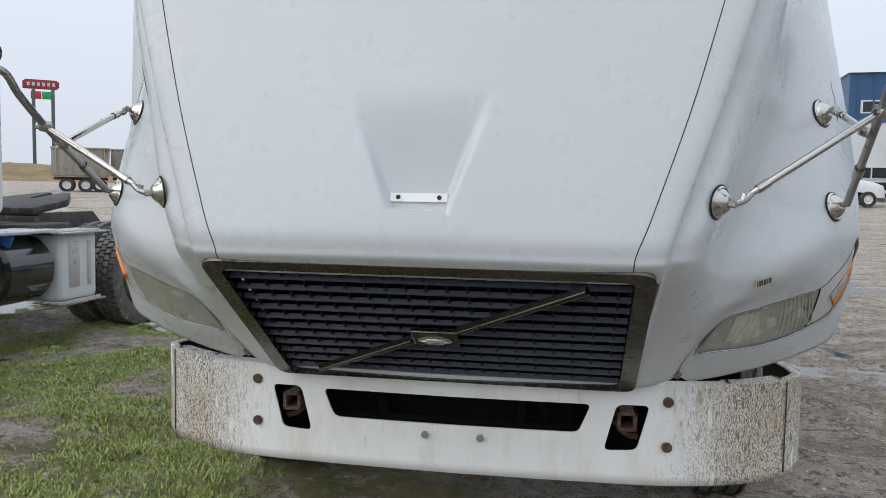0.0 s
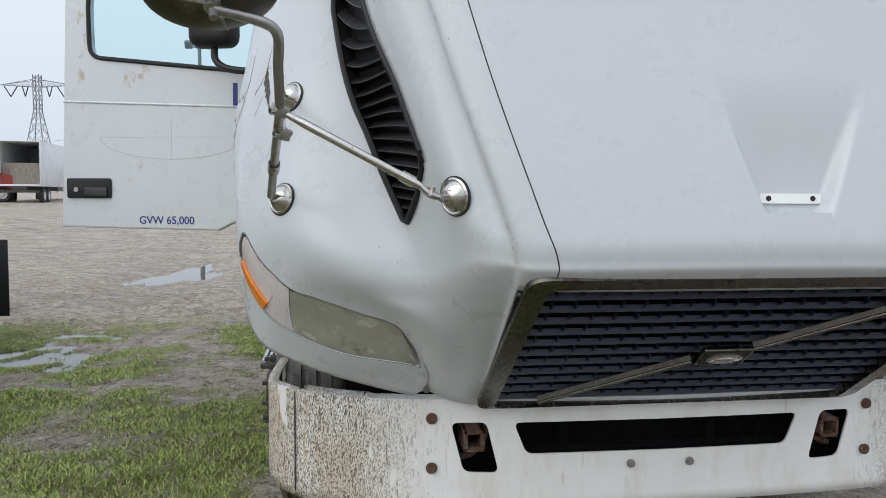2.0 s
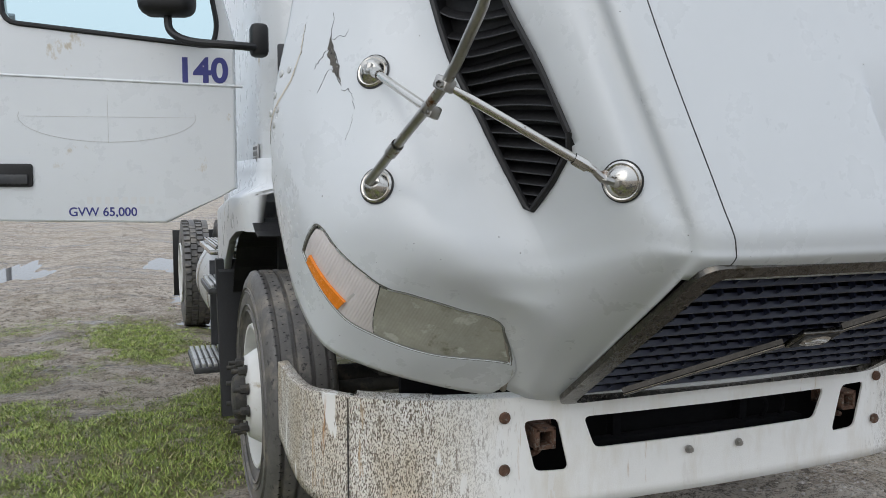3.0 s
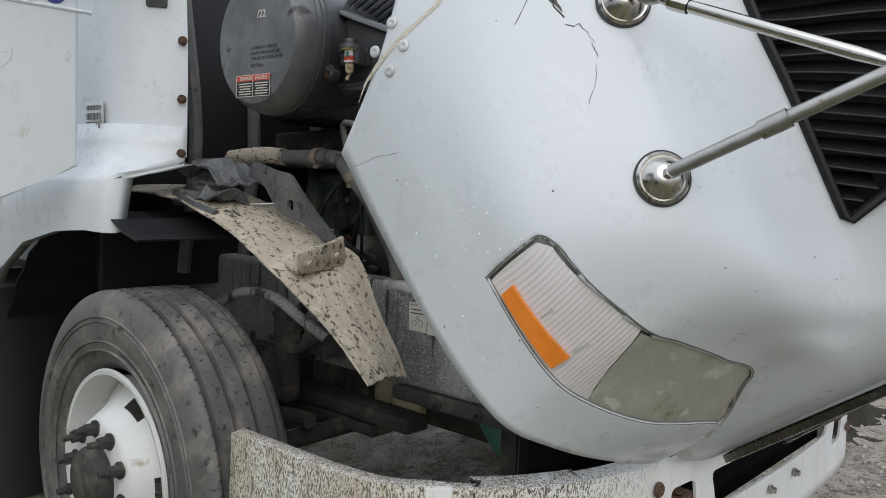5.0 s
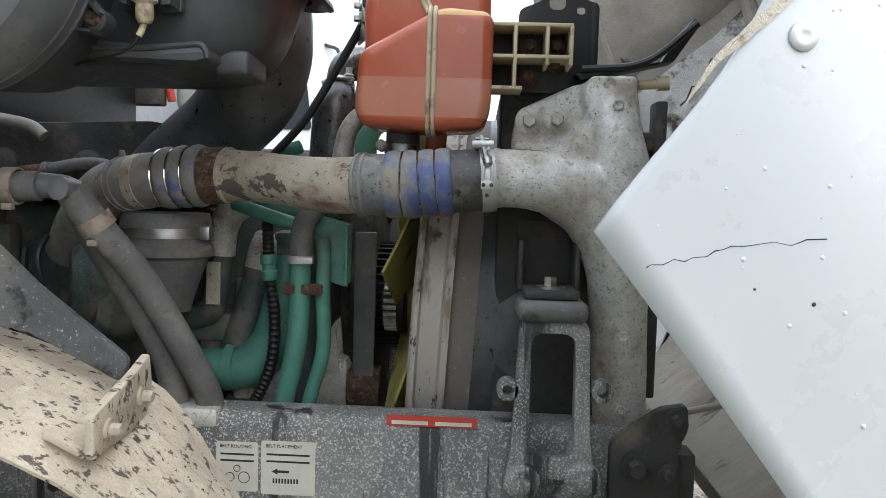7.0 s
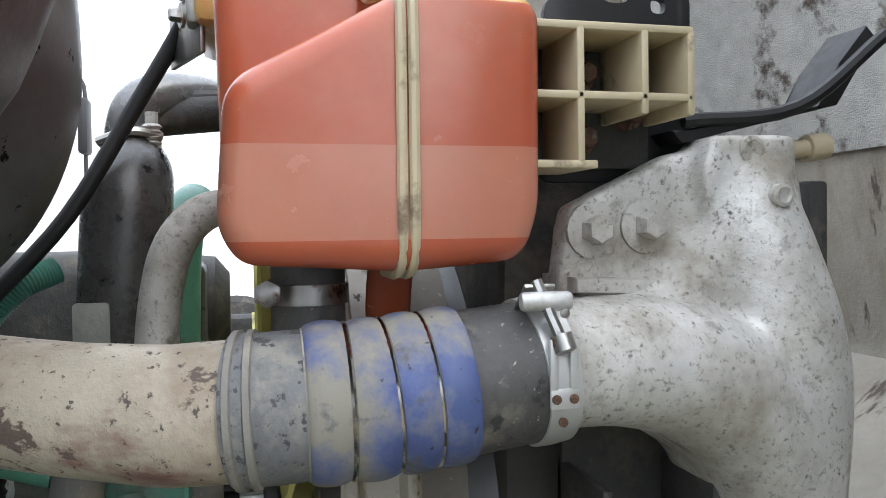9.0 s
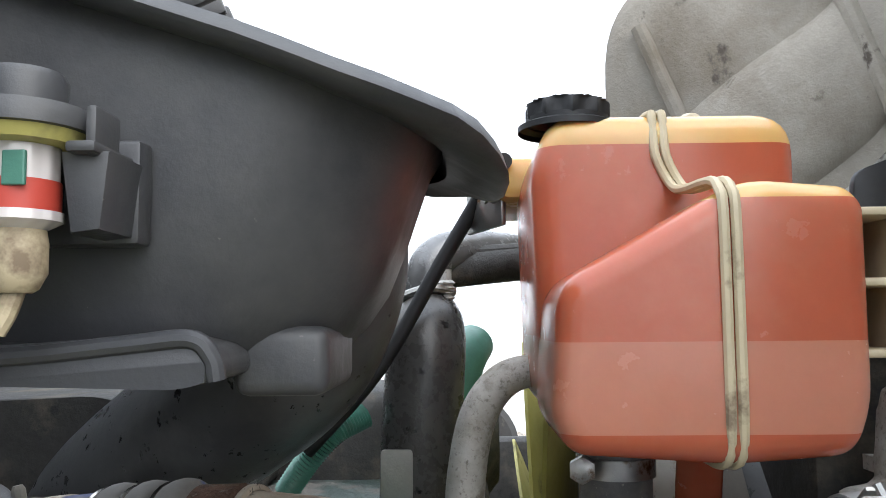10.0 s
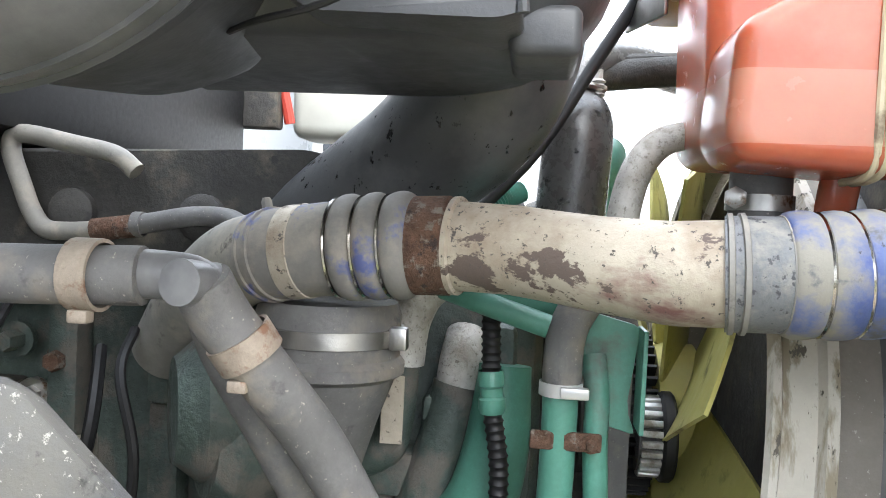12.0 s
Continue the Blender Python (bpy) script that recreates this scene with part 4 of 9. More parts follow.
def front_wheel(at, rim_mat):
    w = new("front_wheel")
    w.parent = truck
    w.matrix_world = at
    w["label"] = "steer wheel with worn ribbed tyre and white steel rim"
    bm = B()
    ring_tread(bm, 0, 0.53, 0.28)
    t = part("tyre", bm, tyre_rubber, w, "worn black tyre with dried mud", angle=50)
    bm = B()
    for k in range(90):
        a = 2 * math.pi * k / 90
        for u in (-.10, -.06, .0, .06, .10):
            box(bm, (u, .5295 * math.cos(a + u), .5295 * math.sin(a + u)), (.012, .0022, .0022), 0, (math.degrees(a + u) + 90, 0, 25))
    tagged(part("tread_pattern", bm, black, t), kind="stuff")
    bm = B()
    for r in (0.36, 0.385, 0.44, 0.455):
        lathe(bm, [(r - 0.004, 0.134), (r, 0.1415), (r + 0.004, 0.134)], (0, 0, 0), (-1, 0, 0), 64)
    part("sidewall_ribs", bm, tyre_rubber, t)
    bm = B()
    lathe(bm, [(0.305, 0.118), (0.300, 0.128), (0.288, 0.126), (0.278, 0.06), (0.265, -0.10), (0.285, -0.12)], (0, 0, 0), (-1, 0, 0), 64)
    part("rim", bm, rim_mat, w, "white steel rim with yellowed edge")
    bm = B()
    n = 60
    rings = []
    for k in range(n):
        a = 2 * math.pi * k / n
        rings.append([(0.10, 0.165), (0.15, 0.162), (0.17, 0.15), (0.20, 0.10), (0.235, 0.055), (0.272, 0.03)])
    VV = []
    for k in range(n):
        a = 2 * math.pi * k / n
        VV.append([bm.verts.new((-h, r * math.cos(a), r * math.sin(a))) for r, h in rings[k]])
    for k in range(n):
        for j in range(5):
            a = (360 * (k + 0.5) / n) % 72
            if j == 3 and 24 < a < 50:
                continue
            bm.faces.new((VV[k][j], VV[(k + 1) % n][j], VV[(k + 1) % n][j + 1], VV[k][j + 1]))
    bmesh.ops.recalc_face_normals(bm, faces=bm.faces[:])
    disc = part("wheel_disc", bm, rim_white, w, "white steel disc with hand holes")
    bm = B()
    lathe(bm, [(0.10, 0.16), (0.095, 0.19), (0.085, 0.205), (0.07, 0.21), (0, 0.212)], (0, 0, 0), (-1, 0, 0), 32)
    part("hub_cap", bm, dark, w, "grimy black hub cap")
    for k in range(10):
        a = 2 * math.pi * (k + 0.3) / 10
        bm = B()
        p = (-0.16, 0.142 * math.cos(a), 0.142 * math.sin(a))
        lathe(bm, [(0.024, 0), (0.024, 0.008), (0, 0.008)], p, (-1, 0, 0), 14)
        lathe(bm, [(0.018, 0.008), (0.018, 0.035), (0, 0.035)], p, (-1, 0, 0), 6)
        lathe(bm, [(0.010, 0.035), (0.010, 0.062), (0, 0.062)], p, (-1, 0, 0), 10)
        part("wheel_stud", bm, dark, w, "grimy wheel stud and nut")
    return w


front_wheel(pose(-1.07, 1.42, 0.495, 0, 0, 0), rim_white)
front_wheel(pose(1.07, 1.42, 0.495, 0, 0, 180), rim_white)

# ---------------------------------------------------------------- chassis
for sx in (-1, 1):
    bm = B()
    prism(bm, round_poly([(0, 0.755), (0.09, 0.755), (0.09, 1.062), (0, 1.062)], 0.02, 3), 6.8, Matrix.Translation((sx * 0.55 if sx < 0 else 0.46, 7.0, 0)) @ Matrix(((1, 0, 0, 0), (0, 0, -1, 0), (0, 1, 0, 0), (0, 0, 0, 1))))
    part("frame_rail", bm, rail_paint, truck, "grimy black steel frame rail with splashes")
bm = B()
lathe(bm, [(0, -1.0), (0.06, -1.0), (0.06, 1.0), (0, 1.0)], (0, 1.58, 0.5), (1, 0, 0), 16)
part("front_axle", bm, dark, truck)

# ---------------------------------------------------------------- details on the hood
def on_shell(x, y, z):
    """The nearest rail and station to a point of the hood's own frame."""
    best = None
    for i in range(0, 81):
        for j in range(0, 71):
            d = (hood_at(i / 10, j / 10) - Vector((-abs(x), y, z))).length_squared
            if best is None or d < best[0]:
                best = (d, i / 10, j / 10)
    return best[1:]


def skin(x, y, z, lift=0.0):
    """A point dropped onto the shell, and the normal there."""
    p = Vector((x, y, z))
    a, b = on_shell(x, y, z)
    n = hood_normal(a, b)
    q = hood_at(a, b)
    n = Vector((math.copysign(n.x, x), n.y, n.z)) if abs(n.x) > 0.05 else n
    q = Vector((math.copysign(q.x, x), q.y, q.z))
    return p - n * (p - q).dot(n) + n * lift, n


rnd = random.Random(4)


def crack(pts, width, mat, jag=0.006, sub=5):
    """A jagged crack in the paint along a few points."""
    path = []
    for p, q in zip(pts, pts[1:]):
        for k in range(sub):
            t = k / sub
            path.append(tuple(a + (b - a) * t + rnd.uniform(-jag, jag) for a, b in zip(p, q)))
    path.append(pts[-1])
    bm = B()
    line = [skin(*p)[0] for p in path]
    tube(bm, line, [width * rnd.uniform(0.5, 1.3) for _ in line], 5, 0)
    part("crack", bm, mat, hood)




def gash(pts, width, mat, sub=6, jag=.35, lift=.0007):
    """A strip of bare filler or torn paint with ragged edges."""
    line = []
    for p, q in zip(pts, pts[1:]):
        line += [Vector(p).lerp(Vector(q), k / sub) for k in range(sub)]
    line.append(Vector(pts[-1]))
    rows = []
    for k, p in enumerate(line):
        d = (line[min(k + 1, len(line) - 1)] - line[max(k - 1, 0)]).normalized()
        c, n = skin(*p, lift)
        s = n.cross(d).normalized()
        taper = min(1.0, 3.5 * min(k, len(line) - 1 - k) / len(line) + .1)
        u, v = (width * taper * rnd.uniform(1 - jag, 1 + jag) for _ in "ab")
        rows.append([tuple(skin(*(c - s * u), lift)[0]), tuple(c), tuple(skin(*(c + s * v), lift)[0])])
    bm = sheet(B(), rows)
    bmesh.ops.recalc_face_normals(bm, faces=bm.faces[:])
    return bm


bare = surf("bare_fibreglass", (.13, .12, .105), .9, vary=.4, scale=60, bump=.6, bump_scale=300, spots=(((.03, .03, .03), 120, .55, .05, .9, one), ((.5, .5, .48), 90, .66, .04, .8, one)))
filler = surf("cream_filler", (.60, .55, .46), .8, vary=.12, scale=40, bump=.5, bump_scale=200, spots=(((.34, .25, .17), 40, .58, .08, .9, one),))
fix = [(-1.28, .835, .05), (-1.28, .852, .081), (-1.28, .864, .129), (-1.272, .878, .187), (-1.262, .886, .224), (-1.249, .897, .263), (-1.22, .95, .315), (-1.20, 1.02, .34)]
part("filler_seam", gash(fix, .0042, filler, jag=.25), filler, hood, "cream filler along a mended crack")
crack(fix, .0007, black, .003)
crack([(-1.271, .747, -.023), (-1.274, .737, .01), (-1.276, .73, .043), (-1.279, .708, .095)], .0004, black, .0025)
part("torn_paint", gash([(-1.165, .93, .41), (-1.172, .885, .40), (-1.165, .84, .405), (-1.16, .79, .41)], .009, bare, jag=.6), bare, hood, "torn patch showing dark fibreglass")
crack([(-1.15, .985, .425), (-1.165, .93, .41), (-1.16, .78, .41)], .0010, black, .007)
crack([(-1.172, .90, .40), (-1.195, .885, .365), (-1.20, .87, .35)], .0007, black, .005)
crack([(-1.165, .85, .405), (-1.185, .83, .375), (-1.20, .80, .345)], .0006, black, .005)
crack([(-1.165, .92, .41), (-1.135, .91, .44), (-1.12, .915, .45)], .0006, black, .005)
crack([(-1.16, .765, .41), (-1.145, .758, .425), (-1.14, .72, .428), (-1.142, .70, .425)], .0007, black, .004)
crack([(-1.145, .69, .42), (-1.15, .666, .41), (-1.165, .632, .39)], .0005, black, .003)
crack([(1.15, .93, .43), (1.165, .86, .40), (1.168, .80, .40)], .0010, black, .01)
for q in ((-1.273, .91, .178), (-1.28, .886, .128), (-1.273, .862, .182), (-1.279, .839, .141), (-1.262, .948, .225), (-1.25, .935, .262)):
    p, n = skin(*q)
    bm = B()
    lathe(bm, [(0.0105, 0), (0.010, 0.002), (0.007, 0.0035), (0.003, 0.003), (0, 0.002)], p, n, 18)
    part("rivet", bm, silver, hood, "aluminium repair rivet")
# barcode sticker
p, n = skin(.908, .224, .452, 0.002)
sx_ = (Vector((1, .25, 0)) - n * n.dot(Vector((1, .25, 0)))).normalized()
ST = Matrix.Translation(p) @ Matrix((sx_, n.cross(sx_), n)).transposed().to_4x4()
bm = B()
prism(bm, rounded(.056, .034, .002), .001, ST)
sticker = part("sticker", bm, label_white, hood, "small white barcode sticker", smooth=False)
for k in range(9):
    bm = B()
    box(bm, (-.02 + .005 * k, -.002, .0016), (.0015 + .001 * (k % 3), .020, .0008))
    bmesh.ops.transform(bm, matrix=ST, verts=bm.verts[:])
    part("bar", bm, ink, sticker, smooth=False)
# small dark specks of road dirt on the paint
for k in range(60):
    b, a = rnd.uniform(2.4, 6.5), rnd.uniform(0, 1.9) if k < 25 else rnd.uniform(4.2, 7.9)
    p = hood_at(a, b)
    if in_lamp(a, b) or p.y < 0.47 and a < 0.6:
        continue
    sx = 1 if rnd.random() < 0.6 else -1
    nn = hood_normal(a, b)
    bm = B()
    r = rnd.uniform(.0008, .0022)
    lathe(bm, [(0, r * .4), (r * .7, r * .3), (r, -r * .2)], (p.x * -sx, p.y, p.z), (nn.x * -sx, nn.y, nn.z), 6)
    part("dirt_speck", bm, dark, hood)
# strip with two screw holes at the bottom of the scoop
bs = min((abs(hood_at(0, 3.6 + k / 50).y - .236), 3.6 + k / 50) for k in range(60))[1]
SC = Matrix.Translation(hood_at(0, bs) - hood_normal(0.1, bs) * .034) @ Matrix.Rotation(radians(20), 4, "X")
bm = B()
prism(bm, rounded(.145, .022, .003), .003, SC)
strip = part("scoop_strip", bm, bumper_paint, hood, "dirty white strip where a badge was removed", smooth=False)
for x in (-.052, .052):
    bm = B()
    lathe(bm, [(0.006, 0.002), (0.006, 0.0045), (0, 0.0045)], SC @ Vector((x, 0, 0)), SC.to_3x3() @ Vector((0, 0, 1)), 12)
    part("screw_hole", bm, black, strip)
# rain drops standing on the near fender
drop_mat = surf("rain_drops", (.80, .82, .84), .08, vary=.02, scale=5, bump=0.0, coat=1.0)
bm = B()
for k in range(150):
    a, b = rnd.uniform(4.3, 7.9), rnd.uniform(4.6, 6.9)
    if in_lamp(a, b):
        continue
    p, nn = hood_at(a, b), hood_normal(a, b)
    r = rnd.uniform(.0007, .0018)
    lathe(bm, [(0, r * .9), (r * .6, r * .7), (r, 0)], p, nn, 8)
wet = link("rain_drops", bm, drop_mat)
wet.matrix_world = HOOD
tagged(wet, "clear rain drops standing on white paint", "rain drops", kind="stuff")
# inside of the hood: foil blanket, ribs
bm = B()
rows = []
for j in range(17):
    b = 5.0 + 1.15 * j / 16
    rows.append([tuple(hood_at(a, b) - hood_normal(a, b) * (0.022 + 0.006 * noise.noise((a * 6, b * 6, 1)))) for a in [0.1 + 3.0 * i / 14 for i in range(15)]])
sheet(bm, rows)
part("foil_blanket", bm, foil, hood, "silver foil heat blanket under the hood")
bm = B()
rows = []
for j in range(13):
    b = 5.0 + 1.1 * j / 12
    q = [hood_at(a, b) - hood_normal(a, b) * 0.024 for a in [0.1 + 4.6 * i / 10 for i in range(11)]]
    rows.append([(-p.x, p.y, p.z) for p in q])
sheet(bm, rows)
part("foil_blanket", bm, foil, hood, "silver foil heat blanket under the hood")
for side in (1, -1):
    bm = B()
    pts = [hood_at(4.6, b) - hood_normal(4.6, b) * 0.03 for b in (2.2, 3, 4, 5, 6, 6.9)]
    tube(bm, [(p.x * side, p.y, p.z) for p in pts], 0.022, 10, 4)
    pts = [hood_at(2.6, b) - hood_normal(2.6, b) * 0.03 for b in (2.4, 3, 4, 5, 6, 6.9)]
    tube(bm, [(p.x * side, p.y, p.z) for p in pts], 0.026, 10, 4)
    part("moulded_rib", bm, inner_fibre, hood)
    bm = B()  # hollow moulded channel along the rear edge
    rows = []
    for k in range(25):
        a = .05 + 4.9 * k / 24
        row = []
        for b, lift in ((6.18, .010), (6.22, .034), (6.30, .042), (6.48, .042), (6.56, .034), (6.60, .010)):
            p = hood_at(a, b) - hood_normal(a, b) * lift
            row.append((p.x * side, p.y, p.z))
        rows.append(row)
    sheet(bm, rows)
    part("moulded_channel", bm, inner_fibre, hood, "beige moulded channel inside the hood", angle=60)

# ---------------------------------------------------------------- fender mirrors
def fender_mirror(side):
    def m(p):
        return Vector((p[0] * side, p[1], p[2]))
    W2 = HOOD
    base = {"a": (-1.11, -.17, 1.381), "b": (-1.086, -.071, 1.653), "c": (-.725, -.594, 1.394)}
    J, bend, hub, br = (-1.10, -.566, 1.572), (-1.092, -.766, 1.707), (-1.20, -.815, 1.722), (-1.098, -.485, 1.53)
    if side < 0:  # this one is set more upright
        J, bend, hub, br = (-1.11, -.52, 1.62), (-1.10, -.70, 1.80), (-1.21, -.75, 1.82), (-1.105, -.45, 1.575)
    root = new("fender_mirror")
    root.parent = truck
    root["label"] = "round fender mirror on a chrome tripod"
    inv = HOOD.inverted()
    for k, q in base.items():
        lp = inv @ Vector(q)
        s, n = skin(*lp)
        w, wn = HOOD @ s, (HOOD.to_3x3() @ n).normalized()
        w, wn = m(w), m(wn)
        bm = B()
        lathe(bm, [(0.041, 0), (0.041, 0.004), (0.037, 0.008), (0.034, 0.007), (0.03, 0.013), (0.02, 0.024), (0.012, 0.028), (0, 0.029)], w, wn, 28)
        foot = part("mirror_foot", bm, chrome, root, "chrome cup foot")
        bm = B()
        lathe(bm, [(0.044, -0.001), (0.044, 0.002), (0.040, 0.003)], w, wn, 28)
        part("gasket", bm, black, foot)
        bm = B()
        lathe(bm, [(0.009, 0.026), (0.009, 0.045), (0, 0.046)], w, wn, 6)
        part("stud", bm, steel, foot)
        base[k] = w + wn * 0.038
    J, bend, hub, br = m(J), m(bend), m(hub), m(br)
    bm = B()
    a = base["a"]
    tube(bm, [a, a.lerp(J, 0.5), J, J.lerp(bend, 0.55), bend.lerp(J, 0.16) + Vector((0, 0, .012)), bend.lerp(hub, 0.3), hub], 0.0105, 12, 6)
    lathe(bm, [(0.014, -0.02), (0.014, 0.02)], a.lerp(J, 0.38), (J - a), 12)
    part("mirror_post", bm, steel, root, "bent steel post")
    for tgt, frm in ((base["c"], J), (base["b"], br)):
        d = (tgt - frm).normalized()
        bm = B()
        tube(bm, [frm, frm + d * 0.06, tgt - d * 0.07, tgt - d * 0.05], [0.006, 0.0095, 0.0095, 0.007], 12, 0)
        lathe(bm, [(0.012, -0.016), (0.0125, 0), (0.012, 0.016)], tgt - d * 0.085, d, 8)
        brace = part("brace", bm, chrome, root, "chrome brace rod")
        bm = B()
        tube(bm, [tgt - d * 0.055, tgt - d * 0.03 + Vector((0, 0, -.006)), tgt], [0.007, 0.009, 0.006], 8, 3)
        lathe(bm, [(0.008, -0.01), (0.008, 0.01)], tgt - d * 0.028, (0.3, 0.2, 1), 6)
        part("clevis", bm, steel, brace)
    # clamps at the joints
    for q in (J, br):
        bm = B()
        box(bm, tuple(q), (0.03, 0.034, 0.026), 0.005, (20, 10, 30))
        lathe(bm, [(0.007, -0.022), (0.007, 0.022)], q + Vector((0, -.005, 0)), (0.8, 0.5, 0.1), 6)
        part("joint_clamp", bm, steel, root)
    # mirror head: domed dark back towards the front
    ax = m((0.12, -0.42, -0.90)).normalized()
    c = hub - ax * 0.03
    bm = B()
    lathe(bm, [(0, 0.012), (0.05, 0.012), (0.085, 0.004), (0.112, -0.006), (0.122, -0.014), (0.124, -0.02), (0.118, -0.024)], c, ax, 40)
    head = part("mirror_back", bm, surf("mirror_back_steel", (0.07, 0.06, 0.04), 0.4, 0.6, vary=0.3, scale=9, bump=0.15, spots=((DUST, 7, 0.55, 0.15, 0.9, one),)), root, "dull stained steel mirror back")
    bm = B()
    lathe(bm, [(0.118, -0.022), (0.08, -0.028), (0, -0.034)], c, ax, 40)
    part("mirror_glass", bm, chrome, head, "convex mirror glass")
    bm = B()
    side_v = ax.orthogonal().normalized()
    up_v = ax.cross(side_v)
    for k in range(3):
        an = 2 * math.pi * k / 3 + 0.5
        r = side_v * math.cos(an) + up_v * math.sin(an)
        tube(bm, [c + ax * 0.018, c + ax * 0.014 + r * 0.085], [0.006, 0.003], 6, 0)
    lathe(bm, [(0.016, 0.01), (0.016, 0.03), (0.008, 0.034), (0.008, 0.05), (0, 0.05)], c, ax, 12)
    part("mirror_hub", bm, steel, head)


fender_mirror(1)
fender_mirror(-1)

# ---------------------------------------------------------------- cab front, open door
bm = B()
side = [(2.0, 1.3), (1.95, 2.4), (2.2, 3.3), (2.6, 3.6), (3.9, 3.6), (3.9, 1.0), (2.3, 1.0)]
prism(bm, side, 2.1, yz(1.05), 0.03)
cab = part("cab", bm, cab_paint, truck, "white painted truck cab with dirt stains")
bm = B()
box(bm, (0, 1.93, 1.6), (2.0, 0.05, 1.3), 0.01)
firewall = part("firewall", bm, black, cab, "black grimy firewall")
for x in (-0.7, -0.45, -0.15, 0.2):
    bm = tube(B(), [(x, 1.90, 1.0), (x + .03, 1.88, 1.5), (x - .02, 1.89, 2.0)], 0.025, 8)
    part("firewall_hose", bm, rubber, cab)


ARCH = [(1.40, 1.185), (1.56, 1.19), (1.75, 1.175), (2.0, 1.12), (2.22, 1.0), (2.4, .82), (2.54, .60)]


def cowl(side):
    bm = B()
    plan = [(-1.14, 2.4), (-1.135, 1.87), (-1.125, 1.66), (-1.10, 1.56), (-1.03, 1.49), (-.955, 1.45)]
    rows = []
    for k in range(9):
        z = 1.36 + 1.3 * k / 8
        rows.append([(x * side, y + 0.10 * max(0, z - 1.75), z + (0.05 * (i > 3) if k == 0 else 0)) for i, (x, y) in enumerate(plan)])
    sheet(bm, rows, 0.03)
    bmesh.ops.recalc_face_normals(bm, faces=bm.faces[:])
    c = part("cowl_side", bm, cab_paint, cab, "white cowl corner with peeling dirty paint", angle=50)
    for z in (1.42, 1.58, 1.75, 1.93):
        bm = B()
        bolt(bm, (-.975 * side, 1.448, z), (-.45 * side, -.9, 0), 0.008, 0.010)
        part("cowl_bolt", bm, rust, c)
    bm = B()
    prism(bm, rounded(.06, .14, .008), .014, Matrix.Translation((-1.025 * side, 1.508, 1.913)) @ Matrix.Rotation(radians(-34 * side), 4, "Z") @ XZ, .003)
    part("vent_cover", bm, plastic, c, "small black plastic cover")
    # lower fender lip: flows out of the cowl over the wheel
    def low(y):
        for (y0, z0), (y1, z1) in zip(ARCH, ARCH[1:]):
            if y0 <= y <= y1:
                return z0 + (z1 - z0) * (y - y0) / (y1 - y0)
        return ARCH[-1][1]
    inner_p = spline([(-.955, 1.45, 0), (-1.03, 1.488, 0), (-1.10, 1.56, 0), (-1.128, 1.66, 0), (-1.139, 1.87, 0), (-1.145, 2.15, 0), (-1.145, 2.54, 0)], 6)
    outer_p = spline([(-.965, 1.447, 1.40), (-1.06, 1.455, 1.375), (-1.185, 1.475, 1.345), (-1.208, 1.62, 1.335), (-1.214, 1.87, 1.33), (-1.214, 2.15, 1.30), (-1.214, 2.54, 1.25)], 6)
    rows = []
    for k, (p, q) in enumerate(zip(inner_p, outer_p)):
        zl = low(q.y) if k >= 11 else q.z - .014
        zl = min(zl, q.z - .014)
        rows.append([(x * side, y, z) for x, y, z in ((p.x - .003, p.y, 1.50), (p.x - .006, p.y, 1.445), (p.x * .7 + q.x * .3, p.y * .7 + q.y * .3, q.z + .035), (p.x * .3 + q.x * .7, p.y * .3 + q.y * .7, q.z + .012), (q.x, q.y, q.z),
                                                      (q.x - .004, q.y, q.z - .012), (q.x - .004, q.y, (q.z + zl) / 2), (q.x - .002, q.y, zl), (q.x + .03, q.y, zl + .004))])
    bm = sheet(B(), rows)
    bmesh.ops.recalc_face_normals(bm, faces=bm.faces[:])
    lp_ = part("fender_lip", bm, cab_paint, c, "white lower fender lip", angle=60)
    sm = lp_.modifiers.new("thickness", "SOLIDIFY")
    sm.thickness, sm.offset = .008, 0
    bm = B()
    rows = []
    for k in range(25):
        a = radians(20 + 150 * k / 24)
        r = 0.70 + (0.012 if k % 2 else 0)
        rows.append([(x * side, 1.60 + r * math.cos(a), 0.52 + r * math.sin(a)) for x in (-1.18, -1.0, -.8, -.62)])
    sheet(bm, rows[:16], 0.006)
    part("wheel_arch_liner", bm, black, c, "black ribbed wheel arch liner", smooth=False)
    bm = B()
    prism(bm, [(2.1, .22), (2.14, .22), (2.34, 1.0), (2.28, 1.0)], .26, yz(-1.0 if side > 0 else 1.26), .004)
    part("mud_guard", bm, black, c)
    return c


cw = cowl(1)
cowl(-1)
# plate with worn lettering on the cowl: plain bars
PL = Matrix.Translation((-1.128, 1.678, 1.522)) @ Matrix.Rotation(radians(3), 4, "Z") @ YZ
bm = B()
prism(bm, rounded(.105, .085, .003), .005, PL, .0015)
plate = part("maker_plate", bm, silver, cw, "small silver plate with worn raised bars")
for r, (w, h) in enumerate(((.08, .014), (.085, .02), (.085, .02))):
    for k in range(5):
        bm = B()
        box(bm, (-.035 + k * .0175, .026 - r * .026, .0065), (.011, h, .003), .001)
        bmesh.ops.transform(bm, matrix=PL, verts=bm.verts[:])
        part("raised_bar", bm, rail_paint, plate, smooth=False)


